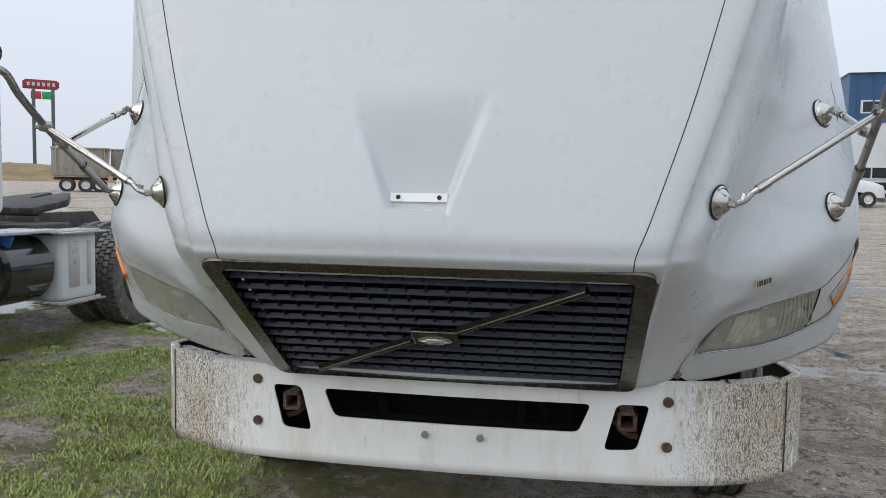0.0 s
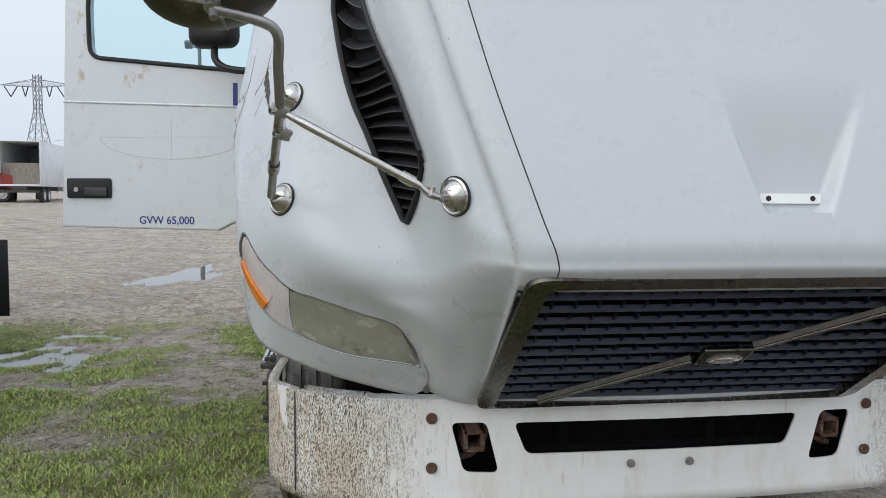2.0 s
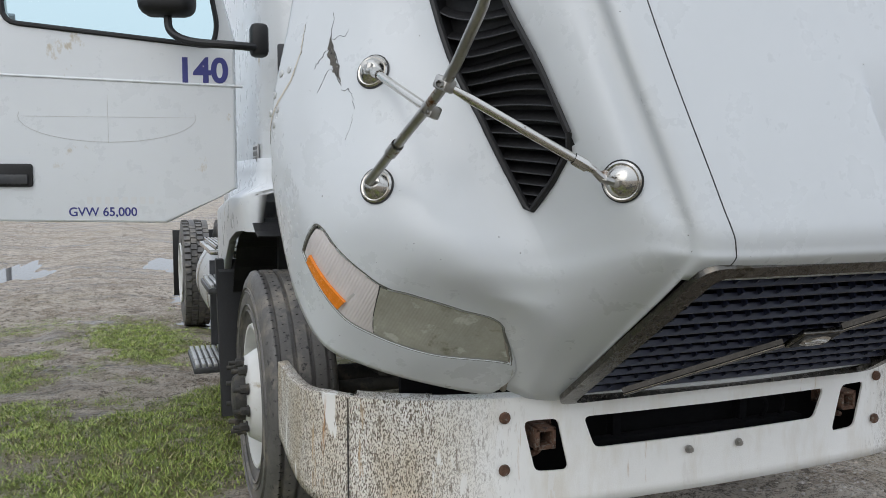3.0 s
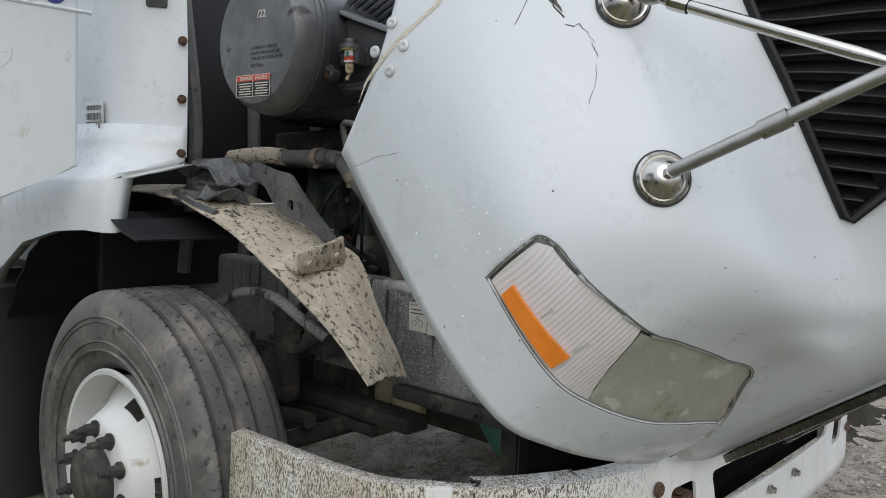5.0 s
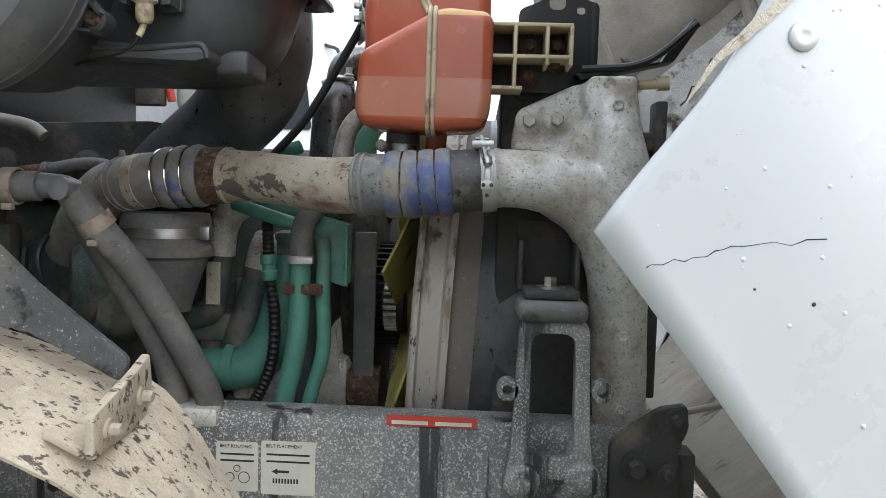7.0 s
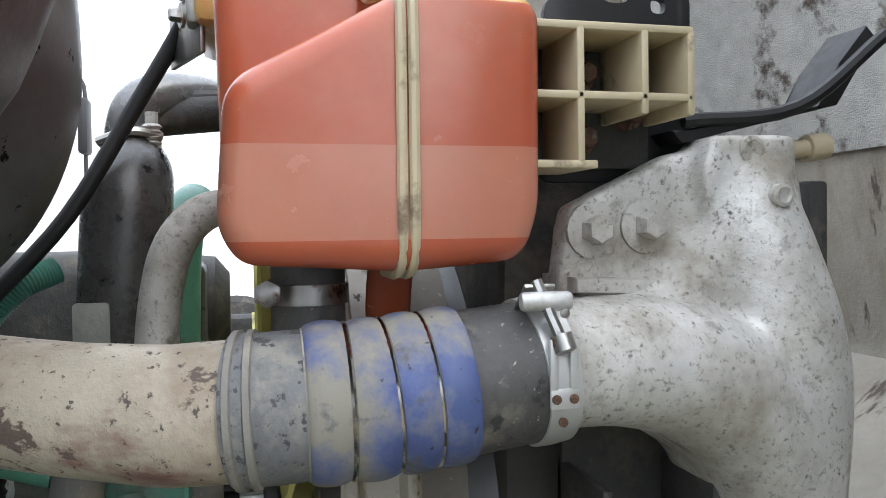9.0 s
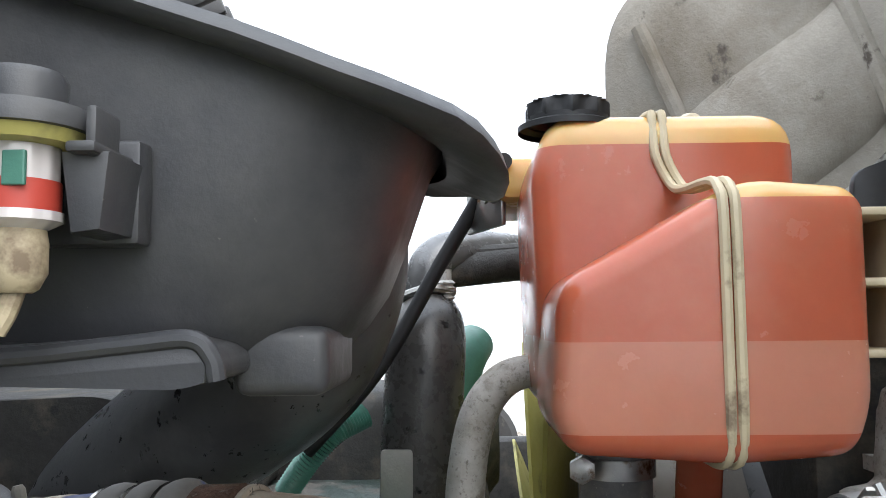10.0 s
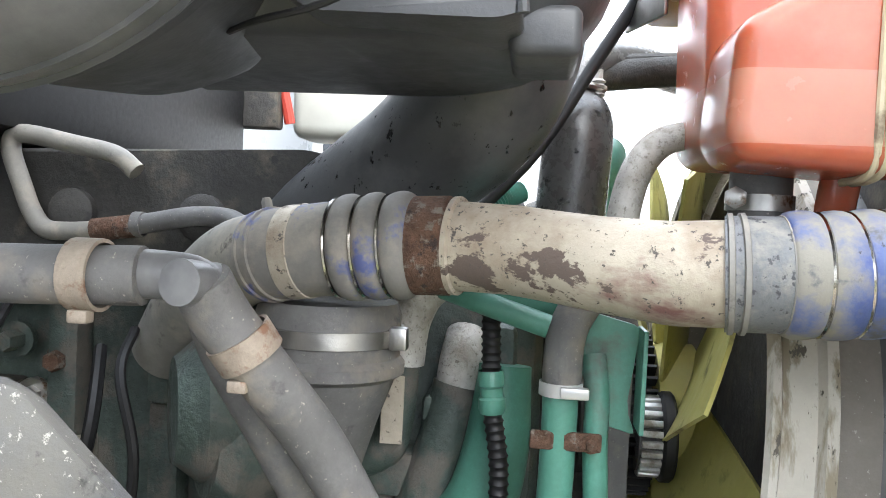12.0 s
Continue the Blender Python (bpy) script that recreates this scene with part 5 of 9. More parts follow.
# door, standing open
def text_mesh(name, body, size, m, mat, parent, bold=0.0, label=""):
    cu = bpy.data.curves.new(name, "FONT")
    cu.body, cu.size, cu.extrude, cu.align_x, cu.offset = body, size, 0.0006, "LEFT", bold
    tmp = new(name, cu)
    bpy.context.view_layer.update()
    me = bpy.data.meshes.new_from_object(tmp.evaluated_get(bpy.context.evaluated_depsgraph_get()))
    bpy.data.objects.remove(tmp)
    me.transform(m)
    me.materials.clear()
    me.materials.append(mat)
    ob = new(name, me)
    ob.parent = parent
    if label:
        ob["label"] = label
    return ob


# door frame: u from the hinge edge outwards, z up; its outer skin faces forward
DOOR = Matrix(((-.966, 0, -.259, -1.2), (.259, 0, -.966, 1.547), (0, 1, 0, 0), (0, 0, 0, 1)))
FLIP = DOOR @ Matrix(((-1, 0, 0, 0), (0, 1, 0, 0), (0, 0, 1, 0), (0, 0, 0, 1)))
skin_o = [(.035, 1.37), (.10, 1.335), (.33, 1.222), (1.125, 1.232), (1.10, 1.8), (1.075, 2.5), (.95, 2.66), (.20, 2.62), (.035, 2.0)]
win = round_poly([(.965, 2.30), (.96, 2.05), (.12, 1.965), (.10, 2.05), (.18, 2.52), (.93, 2.56)], .06, 4)
bm = B()
prism(bm, [(u, z) for u, z in skin_o], .05, DOOR @ Matrix.Translation((0, 0, -.05)), .008)
bmesh.ops.recalc_face_normals(bm, faces=bm.faces[:])
door = part("door", bm, cab_paint, cab, "white cab door standing open", smooth=False)
cut(door, [win], DOOR @ Matrix.Translation((0, 0, -.2)), .4)
bm = B()
prism(bm, win, .004, DOOR @ Matrix.Translation((0, 0, -.03)))
pane = part("window_pane", bm, glass, door, "tinted door glass", smooth=False)
pane.visible_shadow = False
bm = B()
w3 = [DOOR @ Vector((u, z, .001)) for u, z in win]
tube(bm, w3 + [w3[0]], .011, 8, 0)
part("window_seal", bm, black, door)
bm = B()
tube(bm, [DOOR @ Vector((u, 1.80 + .04 * (u / 1.1), -.001)) for u in (0.0, .5, 1.1)], .006, 8, 0)
part("crease_line", bm, cab_paint, door)
bm = B()
prism(bm, round_poly([(.863, 1.374), (1.09, 1.374), (1.09, 1.47), (.863, 1.47)], .012, 3), .012, DOOR, .004)
dh = part("door_handle", bm, black, door, "black recessed door handle")
bm = B()
prism(bm, round_poly([(.88, 1.385), (.995, 1.385), (.995, 1.425), (.88, 1.425)], .005, 2), .01, DOOR @ Matrix.Translation((0, 0, .012)), .003)
part("pull_flap", bm, plastic, dh)
bm = B()
lathe(bm, [(.012, 0), (.012, .004), (0, .004)], DOOR @ Vector((1.04, 1.415, .012)), DOOR.to_3x3() @ Vector((0, 0, 1)), 14)
part("lock_cylinder", bm, steel, dh)
text_mesh("fleet_number", "140", .142, FLIP @ Matrix.Translation((-.272, 1.818, .001)), ink_blue, door, .0045, "dark blue number 140")
text_mesh("weight_lettering", "GVW 65,000", .052, FLIP @ Matrix.Translation((-.727, 1.252, .001)), ink_blue, door, .0006, "dark blue lettering GVW 65,000")
bm = B()
ov = [DOOR @ Vector((.556 + .36 * math.cos(radians(a)), 1.667 + .105 * math.sin(radians(a)), .0)) for a in range(170, 371, 10)]
tube(bm, ov, .0012, 5, 0)
tube(bm, [DOOR @ Vector((.20, 1.667, 0)), DOOR @ Vector((.91, 1.667, 0))], .0008, 5, 0)
tube(bm, [DOOR @ Vector((.556, 1.56, 0)), DOOR @ Vector((.556, 1.76, 0))], .0008, 5, 0)
part("decal_outline", bm, silver, door, "faint outline of a removed oval decal")
for k in range(8):
    bm = B()
    prism(bm, rounded(.022, .03, .004), .0006, FLIP @ Matrix.Translation((-.64 + k * .036, 1.318, 0)))
    part("ghost_letter", bm, surf("ghost", (.66, .67, .67), .35, vary=.03, bump=0) if k == 0 else bpy.data.materials["ghost"], door, smooth=False)
# cab mirror
bm = B()
box(bm, (-1.50, 1.45, 2.26), (.22, .13, .42), .05, (0, 0, -18), 4)
cm = part("cab_mirror", bm, black, cab, "black plastic cab mirror")
bm = B()
tube(bm, [(-1.50, 1.45, 2.06), (-1.49, 1.42, 1.99), (-1.42, 1.36, 1.945), (-1.27, 1.27, 1.925), (-1.15, 1.32, 1.93)], .016, 10)
box(bm, (-1.16, 1.33, 1.96), (.07, .08, .13), .02)
part("mirror_arm", bm, black, cm)

# ---------------------------------------------------------------- fuel tank, steps and rear wheels
def fuel_tank(parent, x, y0, y1, z, r, tag):
    bm = B()
    lathe(bm, [(0, 0), (r - .03, 0), (r, .03), (r, y1 - y0 - .03), (r - .03, y1 - y0), (0, y1 - y0)], (x, y0, z), (0, 1, 0), 40)
    t = part("fuel_tank", bm, silver, parent, tag)
    for yy in (y0 + .25, y1 - .25):
        bm = B()
        lathe(bm, [(r + .001, -.03), (r + .005, -.03), (r + .005, .03), (r + .001, .03)], (x, yy, z), (0, 1, 0), 40)
        part("tank_strap", bm, chrome, t)
    return t


ft = fuel_tank(truck, -.90, 2.95, 4.25, .70, .33, "polished aluminium fuel tank")
tank_step = part("tank_step", box(B(), (-1.15, 3.3, .985), (.17, .82, .03), .004), chrome, truck, "ribbed aluminium step on the tank")
for k in range(6):
    part("step_rib", box(B(), (-1.20 + .022 * k, 3.3, 1.015), (.012, .8, .02), .003), chrome, tank_step)
for z, x in ((.45, -1.28), (.86, -1.2)):
    st = part("cab_step", box(B(), (x, 2.52, z - .025), (.2, .52, .03), .005), plastic, truck, "aluminium cab entry step in a black frame")
    for k in range(6):
        part("step_rib", box(B(), (x - .08 + .03 * k, 2.52, z), (.02, .5, .02), .003), silver, st)
for y in (2.28, 2.78):
    part("step_bracket", box(B(), (-1.05, y, .7), (.4, .03, .5), .005), plastic, truck)


def tread_blocks(bm, x0, R, w, n=48):
    for k in range(n):
        a = 2 * math.pi * k / n
        for j in range(4):
            u = -w / 2 + w * (j + .5) / 4
            c = (x0 + u, R * math.cos(a + .06 * (j % 2)), R * math.sin(a + .06 * (j % 2)))
            box(bm, c, (w / 4.6, .052, .03), 0, (math.degrees(a) + 90 + (10 if j % 2 else -10), 0, 0))


def dual_wheel(parent, x_out, y, z, side, rim_mat):
    """Two tyres side by side; side -1 shows its outer face towards negative x."""
    w = new("dual_wheel")
    w.parent = parent
    w.location = (x_out, y, z)
    w["label"] = "dual drive wheels with lugged tyres"
    for k in (0, 1):
        cx = -side * (.14 + .33 * k)
        bm = B()
        h = .13
        lathe(bm, [(.30, -h * .6), (.34, -h * .9), (.42, -h), (.485, -h * .9), (.50, -h * .75), (.50, h * .75), (.485, h * .9), (.42, h), (.34, h * .9), (.30, h * .6)], (cx, 0, 0), (1, 0, 0), 56)
        part("tyre", bm, tyre_rubber, w, "black lugged drive tyre", smooth=True)
        bm = B()
        tread_blocks(bm, cx, .505, .24)
        tagged(part("lugged_tread", bm, tyre_rubber, w, smooth=False), kind="stuff")
    bm = B()
    lathe(bm, [(.30, .01), (.295, 0), (.28, .005), (.27, .10), (.20, .16), (.19, .19), (.10, .19), (.09, .12), (0, .10)], (0, 0, 0), (-side, 0, 0), 48)
    part("rim", bm, rim_mat, w, "rusty dished steel rim")
    for k in range(10):
        a = 2 * math.pi * k / 10
        bm = B()
        lathe(bm, [(.018, 0), (.018, -.03), (0, -.03)], (-side * .19, .145 * math.cos(a), .145 * math.sin(a)), (-side, 0, 0), 6)
        part("lug_nut", bm, rust, w)
    return w


dual_wheel(truck, -1.24, 6.3, .51, -1, rim_white)
dual_wheel(truck, 1.24, 6.3, .51, 1, rim_white)
bm = B()
box(bm, (-1.0, 6.95, .55), (.55, .015, .7), .003)
part("mud_flap", bm, black, truck)

# ---------------------------------------------------------------- engine bay
# charge air pipe
cpath = [(-.28, 1.28, 1.30), (-.335, 1.22, 1.37), (-.395, 1.15, 1.42), (-.435, 1.09, 1.437), (-.452, 1.03, 1.446), (-.462, .96, 1.453), (-.470, .90, 1.456), (-.487, .84, 1.455),
         (-.518, .76, 1.447), (-.538, .70, 1.443), (-.550, .645, 1.446), (-.553, .57, 1.449), (-.553, .49, 1.457), (-.550, .43, 1.463)]


def along(y):
    """The pipe's middle at y."""
    for p, q in zip(cpath, cpath[1:]):
        if q[1] <= y <= p[1]:
            t = (p[1] - y) / (p[1] - q[1])
            return Vector(p).lerp(Vector(q), t)


def heading(y):
    return (along(y - .012) - along(y + .012)).normalized()


def pipe_piece(y1, y0, r, n=10):
    """Points and radii along the pipe; r is a number or a function of 0..1."""
    pts, rs = [], []
    for k in range(n + 1):
        t = k / n
        pts.append(along(y1 + (y0 - y1) * t))
        rs.append(r(t) if callable(r) else r)
    return pts, rs


def humps(y1, y0, ridges, base, high, width):
    """Radius along a hose with raised rings at the given places."""
    def r(t):
        y = y1 + (y0 - y1) * t
        return base + high * max([0] + [max(0.0, 1 - ((y - c) / width) ** 2) ** .5 for c in ridges])
    return r


def pipe_ring(y, profile, name, material, parent, label="", seg=36):
    return part(name, lathe(B(), profile, along(y), heading(y), seg), material, parent, label)


charge = new("charge_air_pipe")
charge.parent = truck
charge["label"] = "charge air pipe with blue hump hoses and clamps"
bm = B()
tube(bm, [Vector(p) for p in cpath[:4]] + [along(1.075)], [.046, .048, .049, .047, .046], 28, 6)
lathe(bm, [(.006, 0), (.006, .016), (.004, .02), (0, .02)], along(1.105) + Vector((0, 0, .044)), (0, .2, 1), 8)
part("elbow", bm, grey_hose, charge, "dusty cast elbow")
bm = B()
tube(bm, *pipe_piece(1.105, .93, humps(1.105, .93, (1.004, .977, .951), .0485, .0065, .0115), 90), 36, 0)
hs = part("hump_hose", bm, hump_grey, charge, "dusty grey hump hose")
for y in (1.0175, .9905, .964):
    pipe_ring(y, [(.0485, -.0016), (.0515, -.0016), (.0528, 0), (.0515, .0016), (.0485, .0016)], "wire_ring", chrome, hs)
for y in (1.099, 1.090):
    pipe_ring(y, [(.048, -.003), (.0508, -.002), (.0508, .002), (.048, .003)], "hose_bead", hump_grey, charge)
pipe_ring(1.062, [(.0488, -.011), (.0498, -.010), (.0498, .010), (.0488, .011)], "stained_strap", pipe_paint, charge, "rust stained strap")
bm = B()
tube(bm, *pipe_piece(.942, .899, lambda t: .0495 if .06 < t < .94 else .047, 20), 36, 0)
part("rust_band", bm, rust, charge, "rusty clamp band")
pipe_ring(.896, [(.045, -.004), (.049, -.0025), (.049, .0025), (.045, .004)], "pipe_bead", pipe_paint, charge)
bm = B()
tube(bm, *pipe_piece(.90, .635, lambda t: .0445 + .0022 * t - .0022 * math.sin(math.pi * min(1, t * 1.3)), 30), 36, 0)
part("metal_pipe", bm, pipe_paint, charge, "flaking painted metal pipe")
bm = B()
tube(bm, *pipe_piece(.658, .612, .0500, 8), 36, 0)
part("hose_cuff", bm, cuff_grey, charge, "dusty grey hose cuff")
for y in (.654, .645):
    pipe_ring(y, [(.0495, -.003), (.0525, -.002), (.0525, .002), (.0495, .003)], "hose_bead", grey_hose, charge)
bm = B()
tube(bm, *pipe_piece(.616, .507, humps(.616, .507, (.599, .571, .5445, .5185), .0495, .0055, .0145), 90), 36, 0)
hb = part("blue_hose", bm, blue_hose, charge, "blue silicone hump hose")
for y in (.585, .558, .5315):
    pipe_ring(y, [(.0495, -.0018), (.0525, -.0018), (.0538, 0), (.0525, .0018), (.0495, .0018)], "wire_ring", chrome, hb)
for y in (.613, .508):
    pipe_ring(y, [(.0495, -.0012), (.0507, -.001), (.0507, .001), (.0495, .0012)], "weave_edge", grey_hose, hb)
bm = B()
tube(bm, *pipe_piece(.509, .452, .0502, 8), 36, 0)
part("hose_cuff", bm, cuff_dark, charge, "stained black hose cuff")
TC, TD = along(.4505), heading(.4505)
bm = B()
lathe(bm, [(.0500, -.0115), (.0525, -.0115), (.0533, 0), (.0525, .0115), (.0500, .0115)], TC, TD, 44)
tc = part("t_bolt_clamp", bm, silver, charge, "bright steel t-bolt clamp")
bm = B()
a0 = radians(200)
for dy in (-.007, .007):  # the slotted lug that holds the bolt
    box(bm, (TC.x - .0535, TC.y + dy, TC.z + .012), (.003, .006, .034), .001)
box(bm, (TC.x - .0535, TC.y, TC.z - .010), (.003, .020, .014), .001)
part("clamp_lug", bm, silver, tc)
for dy, dz in ((-.006, -.010), (.006, -.010), (0, -.026), (0, .046)):
    part("clamp_rivet", lathe(B(), [(.0032, 0), (.0032, .002), (0, .0024)], (TC.x - .0545 + (.004 if dz < -.02 else 0), TC.y + dy, TC.z + dz), (-1, 0, 0), 10), rust if dz < 0 else steel, tc)
part("t_bolt", tube(B(), [(TC.x - .055, TC.y + .001, TC.z + .026), (TC.x - .036, TC.y + .012, TC.z + .066)], .0042, 8, 0), steel, tc)
part("bolt_nut", lathe(B(), [(.0075, -.005), (.0075, .006), (.004, .007), (0, .007)], (TC.x - .055, TC.y + .001, TC.z + .027), (-.4, -.2, -1), 12), steel, tc)
part("trunnion", lathe(B(), [(.0055, -.017), (.0065, -.015), (.0065, .015), (.0055, .017), (0, .017)], (TC.x - .043, TC.y + .008, TC.z + .053), (.1, 1, 0), 12), silver, tc)
part("clamp_tab", box(B(), (TC.x - .022, TC.y + .010, TC.z + .051), (.040, .022, .003), .001, (0, 38, 0)), steel, tc)

# charge air cooler end tank
cac_o = [(.44, 1.505), (.335, 1.512), (.302, 1.53), (.292, 1.56), (.300, 1.61), (.288, 1.634), (.214, 1.636), (.196, 1.50), (.180, 1.30), (.172, 1.06), (.17, .95), (.25, .95), (.257, 1.06), (.266, 1.204), (.278, 1.316),
         (.313, 1.38), (.369, 1.415), (.44, 1.418)]
CN = -.545
bm = B()
tube(bm, [(CN, .452, 1.463), (CN, .38, 1.462), (CN, .315, 1.446), (CN + .006, .262, 1.40), (CN + .02, .232, 1.31), (CN + .037, .22, 1.18), (CN + .05, .213, 1.05), (CN + .05, .21, .95)], [.047, .048, .053, .055, .050, .044, .042, .042], 32, 8)
tube(bm, [(CN + .012, .235, 1.34), (CN + .010, .232, 1.45), (CN + .022, .243, 1.54), (CN + .042, .252, 1.61)], [.05, .050, .042, .032], 32, 8)
prism(bm, cac_o, .055, yz(-.474))
tube(bm, [(-.50, .36, 1.47), (-.50, .31, 1.50), (-.505, .275, 1.55)], [.04, .042, .03], 24, 6)
prism(bm, [(.414, 1.516), (.290, 1.505), (.280, 1.625), (.312, 1.622), (.405, 1.578)][::-1], .034, yz(-.474))
bmesh.ops.recalc_face_normals(bm, faces=bm.faces[:])
cac = part("charge_air_cooler", bm, alu, truck, "pitted cast aluminium charge cooler tank", angle=60)


def melt(ob, voxel, rounds, factor=.6):
    """Runs the pieces of a casting into one skin with soft fillets."""
    m1 = ob.modifiers.new("skin", "REMESH")
    m1.mode, m1.voxel_size, m1.use_smooth_shade = "VOXEL", voxel, True
    m2 = ob.modifiers.new("soft", "SMOOTH")
    m2.iterations, m2.factor = rounds, factor
    bpy.context.view_layer.update()
    done = bpy.data.meshes.new_from_object(ob.evaluated_get(bpy.context.evaluated_depsgraph_get()))
    ob.modifiers.clear()
    ob.data = done


melt(cac, .0055, 9)
bm = B()
lathe(bm, [(.0455, -.004), (.0485, 0), (.0485, .02), (.047, .03)], (CN, .456, 1.463), (0, -1, 0), 36)
part("cooler_neck", bm, alu, cac)
bm = B()
prism(bm, [(.406, 1.512), (.290, 1.506), (.290, 1.520), (.406, 1.524)][::-1], .075, yz(-.45), .004)
part("mount_plate", bm, alu, cac, "cast mounting ear")
for y, z in ((.385, 1.56), (.339, 1.563)):
    bm = B()
    bolt(bm, (-.506, y, z), (-1, 0, 0), .0115, .015, 1.95)
    part("bolt", bm, alu, cac, "dirty hex bolt with washer")
for y, z, r, bx in ((.258, 1.622, .011, -.530), (.247, 1.585, .009, -.553), (.223, 1.215, .01, -.556), (.218, 1.09, .008, -.540), (.372, 1.545, .005, -.508)):
    bm = B()
    lathe(bm, [(r, -.004), (r, .003), (r * .7, .004), (0, .001)], (bx, y, z), (-1, 0, 0), 16)
    part("boss", bm, alu, cac)
bm = B()
lathe(bm, [(.008, 0), (.008, .03), (.012, .03), (.012, .05), (0, .05)], (-.49, .205, 1.625), (0, -1, .1), 12)
part("drain_plug", bm, cream, cac)
bm = B()
for z in (1.53, 1.28):
    lathe(bm, [(.02, 0), (.02, .03), (.012, .03), (0, .03)], (-.47, .19, z), (0, -1, 0), 12)
box(bm, (-.47, .165, 1.35), (.05, .02, .5), .004)
part("side_bracket", bm, dark, cac)

# coolant tank
def banded(bm, cuts):
    """Splits a mesh at heights and gives each band its material number."""
    for z in cuts:
        bmesh.ops.bisect_plane(bm, geom=bm.verts[:] + bm.edges[:] + bm.faces[:], plane_co=(0, 0, z), plane_no=(0, 0, 1))
    for f in bm.faces:
        f.material_index = sum(f.calc_center_median().z > z for z in cuts)
    return bm


low_o = [(.462, 1.540), (.449, 1.575), (.448, 1.712), (.46, 1.725), (.531, 1.731), (.571, 1.709), (.662, 1.658), (.668, 1.565), (.654, 1.541), (.545, 1.534)]
bm = B()
pillow(bm, round_poly(low_o, .020, 6), -.572, -.44, .018)
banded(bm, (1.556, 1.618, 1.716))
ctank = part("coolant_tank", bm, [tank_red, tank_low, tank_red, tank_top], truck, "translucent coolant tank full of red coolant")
bm = B()
pillow(bm, round_poly([(.453, 1.55), (.453, 1.802), (.652, 1.802), (.670, 1.76), (.664, 1.55)], .034, 6), -.476, -.285, .022)
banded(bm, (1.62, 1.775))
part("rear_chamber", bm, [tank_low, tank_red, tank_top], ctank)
bm = B()
rib = [(-.50, .545, 1.531), (-.55, .545, 1.533), (-.570, .545, 1.552), (-.573, .545, 1.62), (-.573, .545, 1.705), (-.566, .545, 1.722), (-.55, .546, 1.731), (-.50, .552, 1.733), (-.480, .556, 1.742), (-.478, .566, 1.765), (-.470, .566, 1.792), (-.452, .566, 1.804), (-.30, .566, 1.804)]
for d in (-.0042, .0042):
    tube(bm, [(x, y + d, z) for x, y, z in rib], .0038, 8, 3)
part("weld_seam", bm, cream, ctank, "cream moulded weld seam")
bm = B()
CAP = (-.432, .634, 1.795)
lathe(bm, [(.043, 0), (.043, .005), (.036, .008), (.036, .012)], CAP, (0, 0, 1), 32)
ring = []
for k in range(60):
    a = 2 * math.pi * k / 60
    r = .033 + .004 * max(0, math.cos(10 * a)) ** .5 if math.cos(10 * a) > 0 else .033
    ring.append((r * math.cos(a), r * math.sin(a)))
prism(bm, ring, .016, Matrix.Translation((CAP[0], CAP[1], 1.804)), .003)
lathe(bm, [(.009, .024), (.008, .030), (0, .030)], CAP, (0, 0, 1), 16)
part("filler_cap", bm, black, ctank, "black ribbed filler cap")
bm = B()
for z in (1.800, 1.790):
    tube(bm, [(-.40, .53, z + .006), (-.38, .51, z + .018), (-.36, .49, z + .006)], .007, 8)
part("overflow_neck", bm, cream, ctank)
# ribbed mounting bracket of the tank
tb = part("tank_bracket", box(B(), (-.48, .386, 1.66), (.006, .128, .10), .001), dark, ctank, "yellowed ribbed plastic bracket")
for z in (1.708, 1.658, 1.608):
    y1 = .322 if z > 1.64 else .40
    part("bracket_shelf", box(B(), (-.515, (.45 + y1) / 2, z), (.075, .45 - y1, .006), .0015), cream, tb)
for y in (.413, .362, .324):
    z0 = 1.608 if y > .4 else 1.645
    part("bracket_rib", box(B(), (-.515, y, (1.708 + z0) / 2), (.075, .006, 1.708 - z0), .0015), cream, tb)
for y, z in ((.388, 1.683), (.343, 1.683), (.388, 1.633), (.345, 1.655)):
    bm = B()
    bolt(bm, (-.484, y, z), (-1, 0, 0), .009, .02, 1.6)
    part("bracket_bolt", bm, rust, tb)
bm = B()
prism(bm, round_poly([(.41, 1.60), (.405, 1.752), (.37, 1.765), (.345, 1.785), (.315, 1.785), (.295, 1.768), (.27, 1.765), (.27, 1.60)], .01, 3)[::-1], .008, yz(-.455), .001)
hp = part("lifting_plate", bm, black, truck, "black steel plate with holes")
cut(hp, [[(.355, 1.752), (.327, 1.752), (.327, 1.777), (.355, 1.777)], [(.308, 1.745), (.294, 1.745), (.294, 1.758), (.308, 1.758)]], yz(-.40), .2)
bm = B()
prism(bm, [(.31, 1.64), (.17, 1.66), (.15, 1.70), (.12, 1.735), (.11, 1.725), (.15, 1.665), (.30, 1.63)][::-1], .05, yz(-.45), .002)
tube(bm, [(-.50, .30, 1.648), (-.51, .20, 1.66), (-.52, .12, 1.722)], .006, 8)
part("air_deflector", bm, black, truck, "bent black air deflector")
# hose under the tank
bm = B()
lathe(bm, [(.03, 0), (.03, -.12)], (-.43, .60, 1.55), (0, 0, 1), 24)
part("tank_hose", bm, rubber, truck)
bm = B()
lathe(bm, [(.0305, -.008), (.033, -.008), (.033, .008), (.0305, .008)], (-.43, .60, 1.512), (0, 0, 1), 24)
lathe(bm, [(.011, 0), (.011, .012), (.006, .014), (0, .014)], (-.462, .632, 1.515), (-1, .2, 0), 6)
part("spring_clamp", bm, steel, truck, "hose clamp with a rusty screw")
bm = B()
tube(bm, [(-.47, .535, 1.56), (-.46, .54, 1.50), (-.42, .53, 1.40)], .018, 12)
part("overflow_hose", bm, tank_red, truck, "dark red overflow hose")

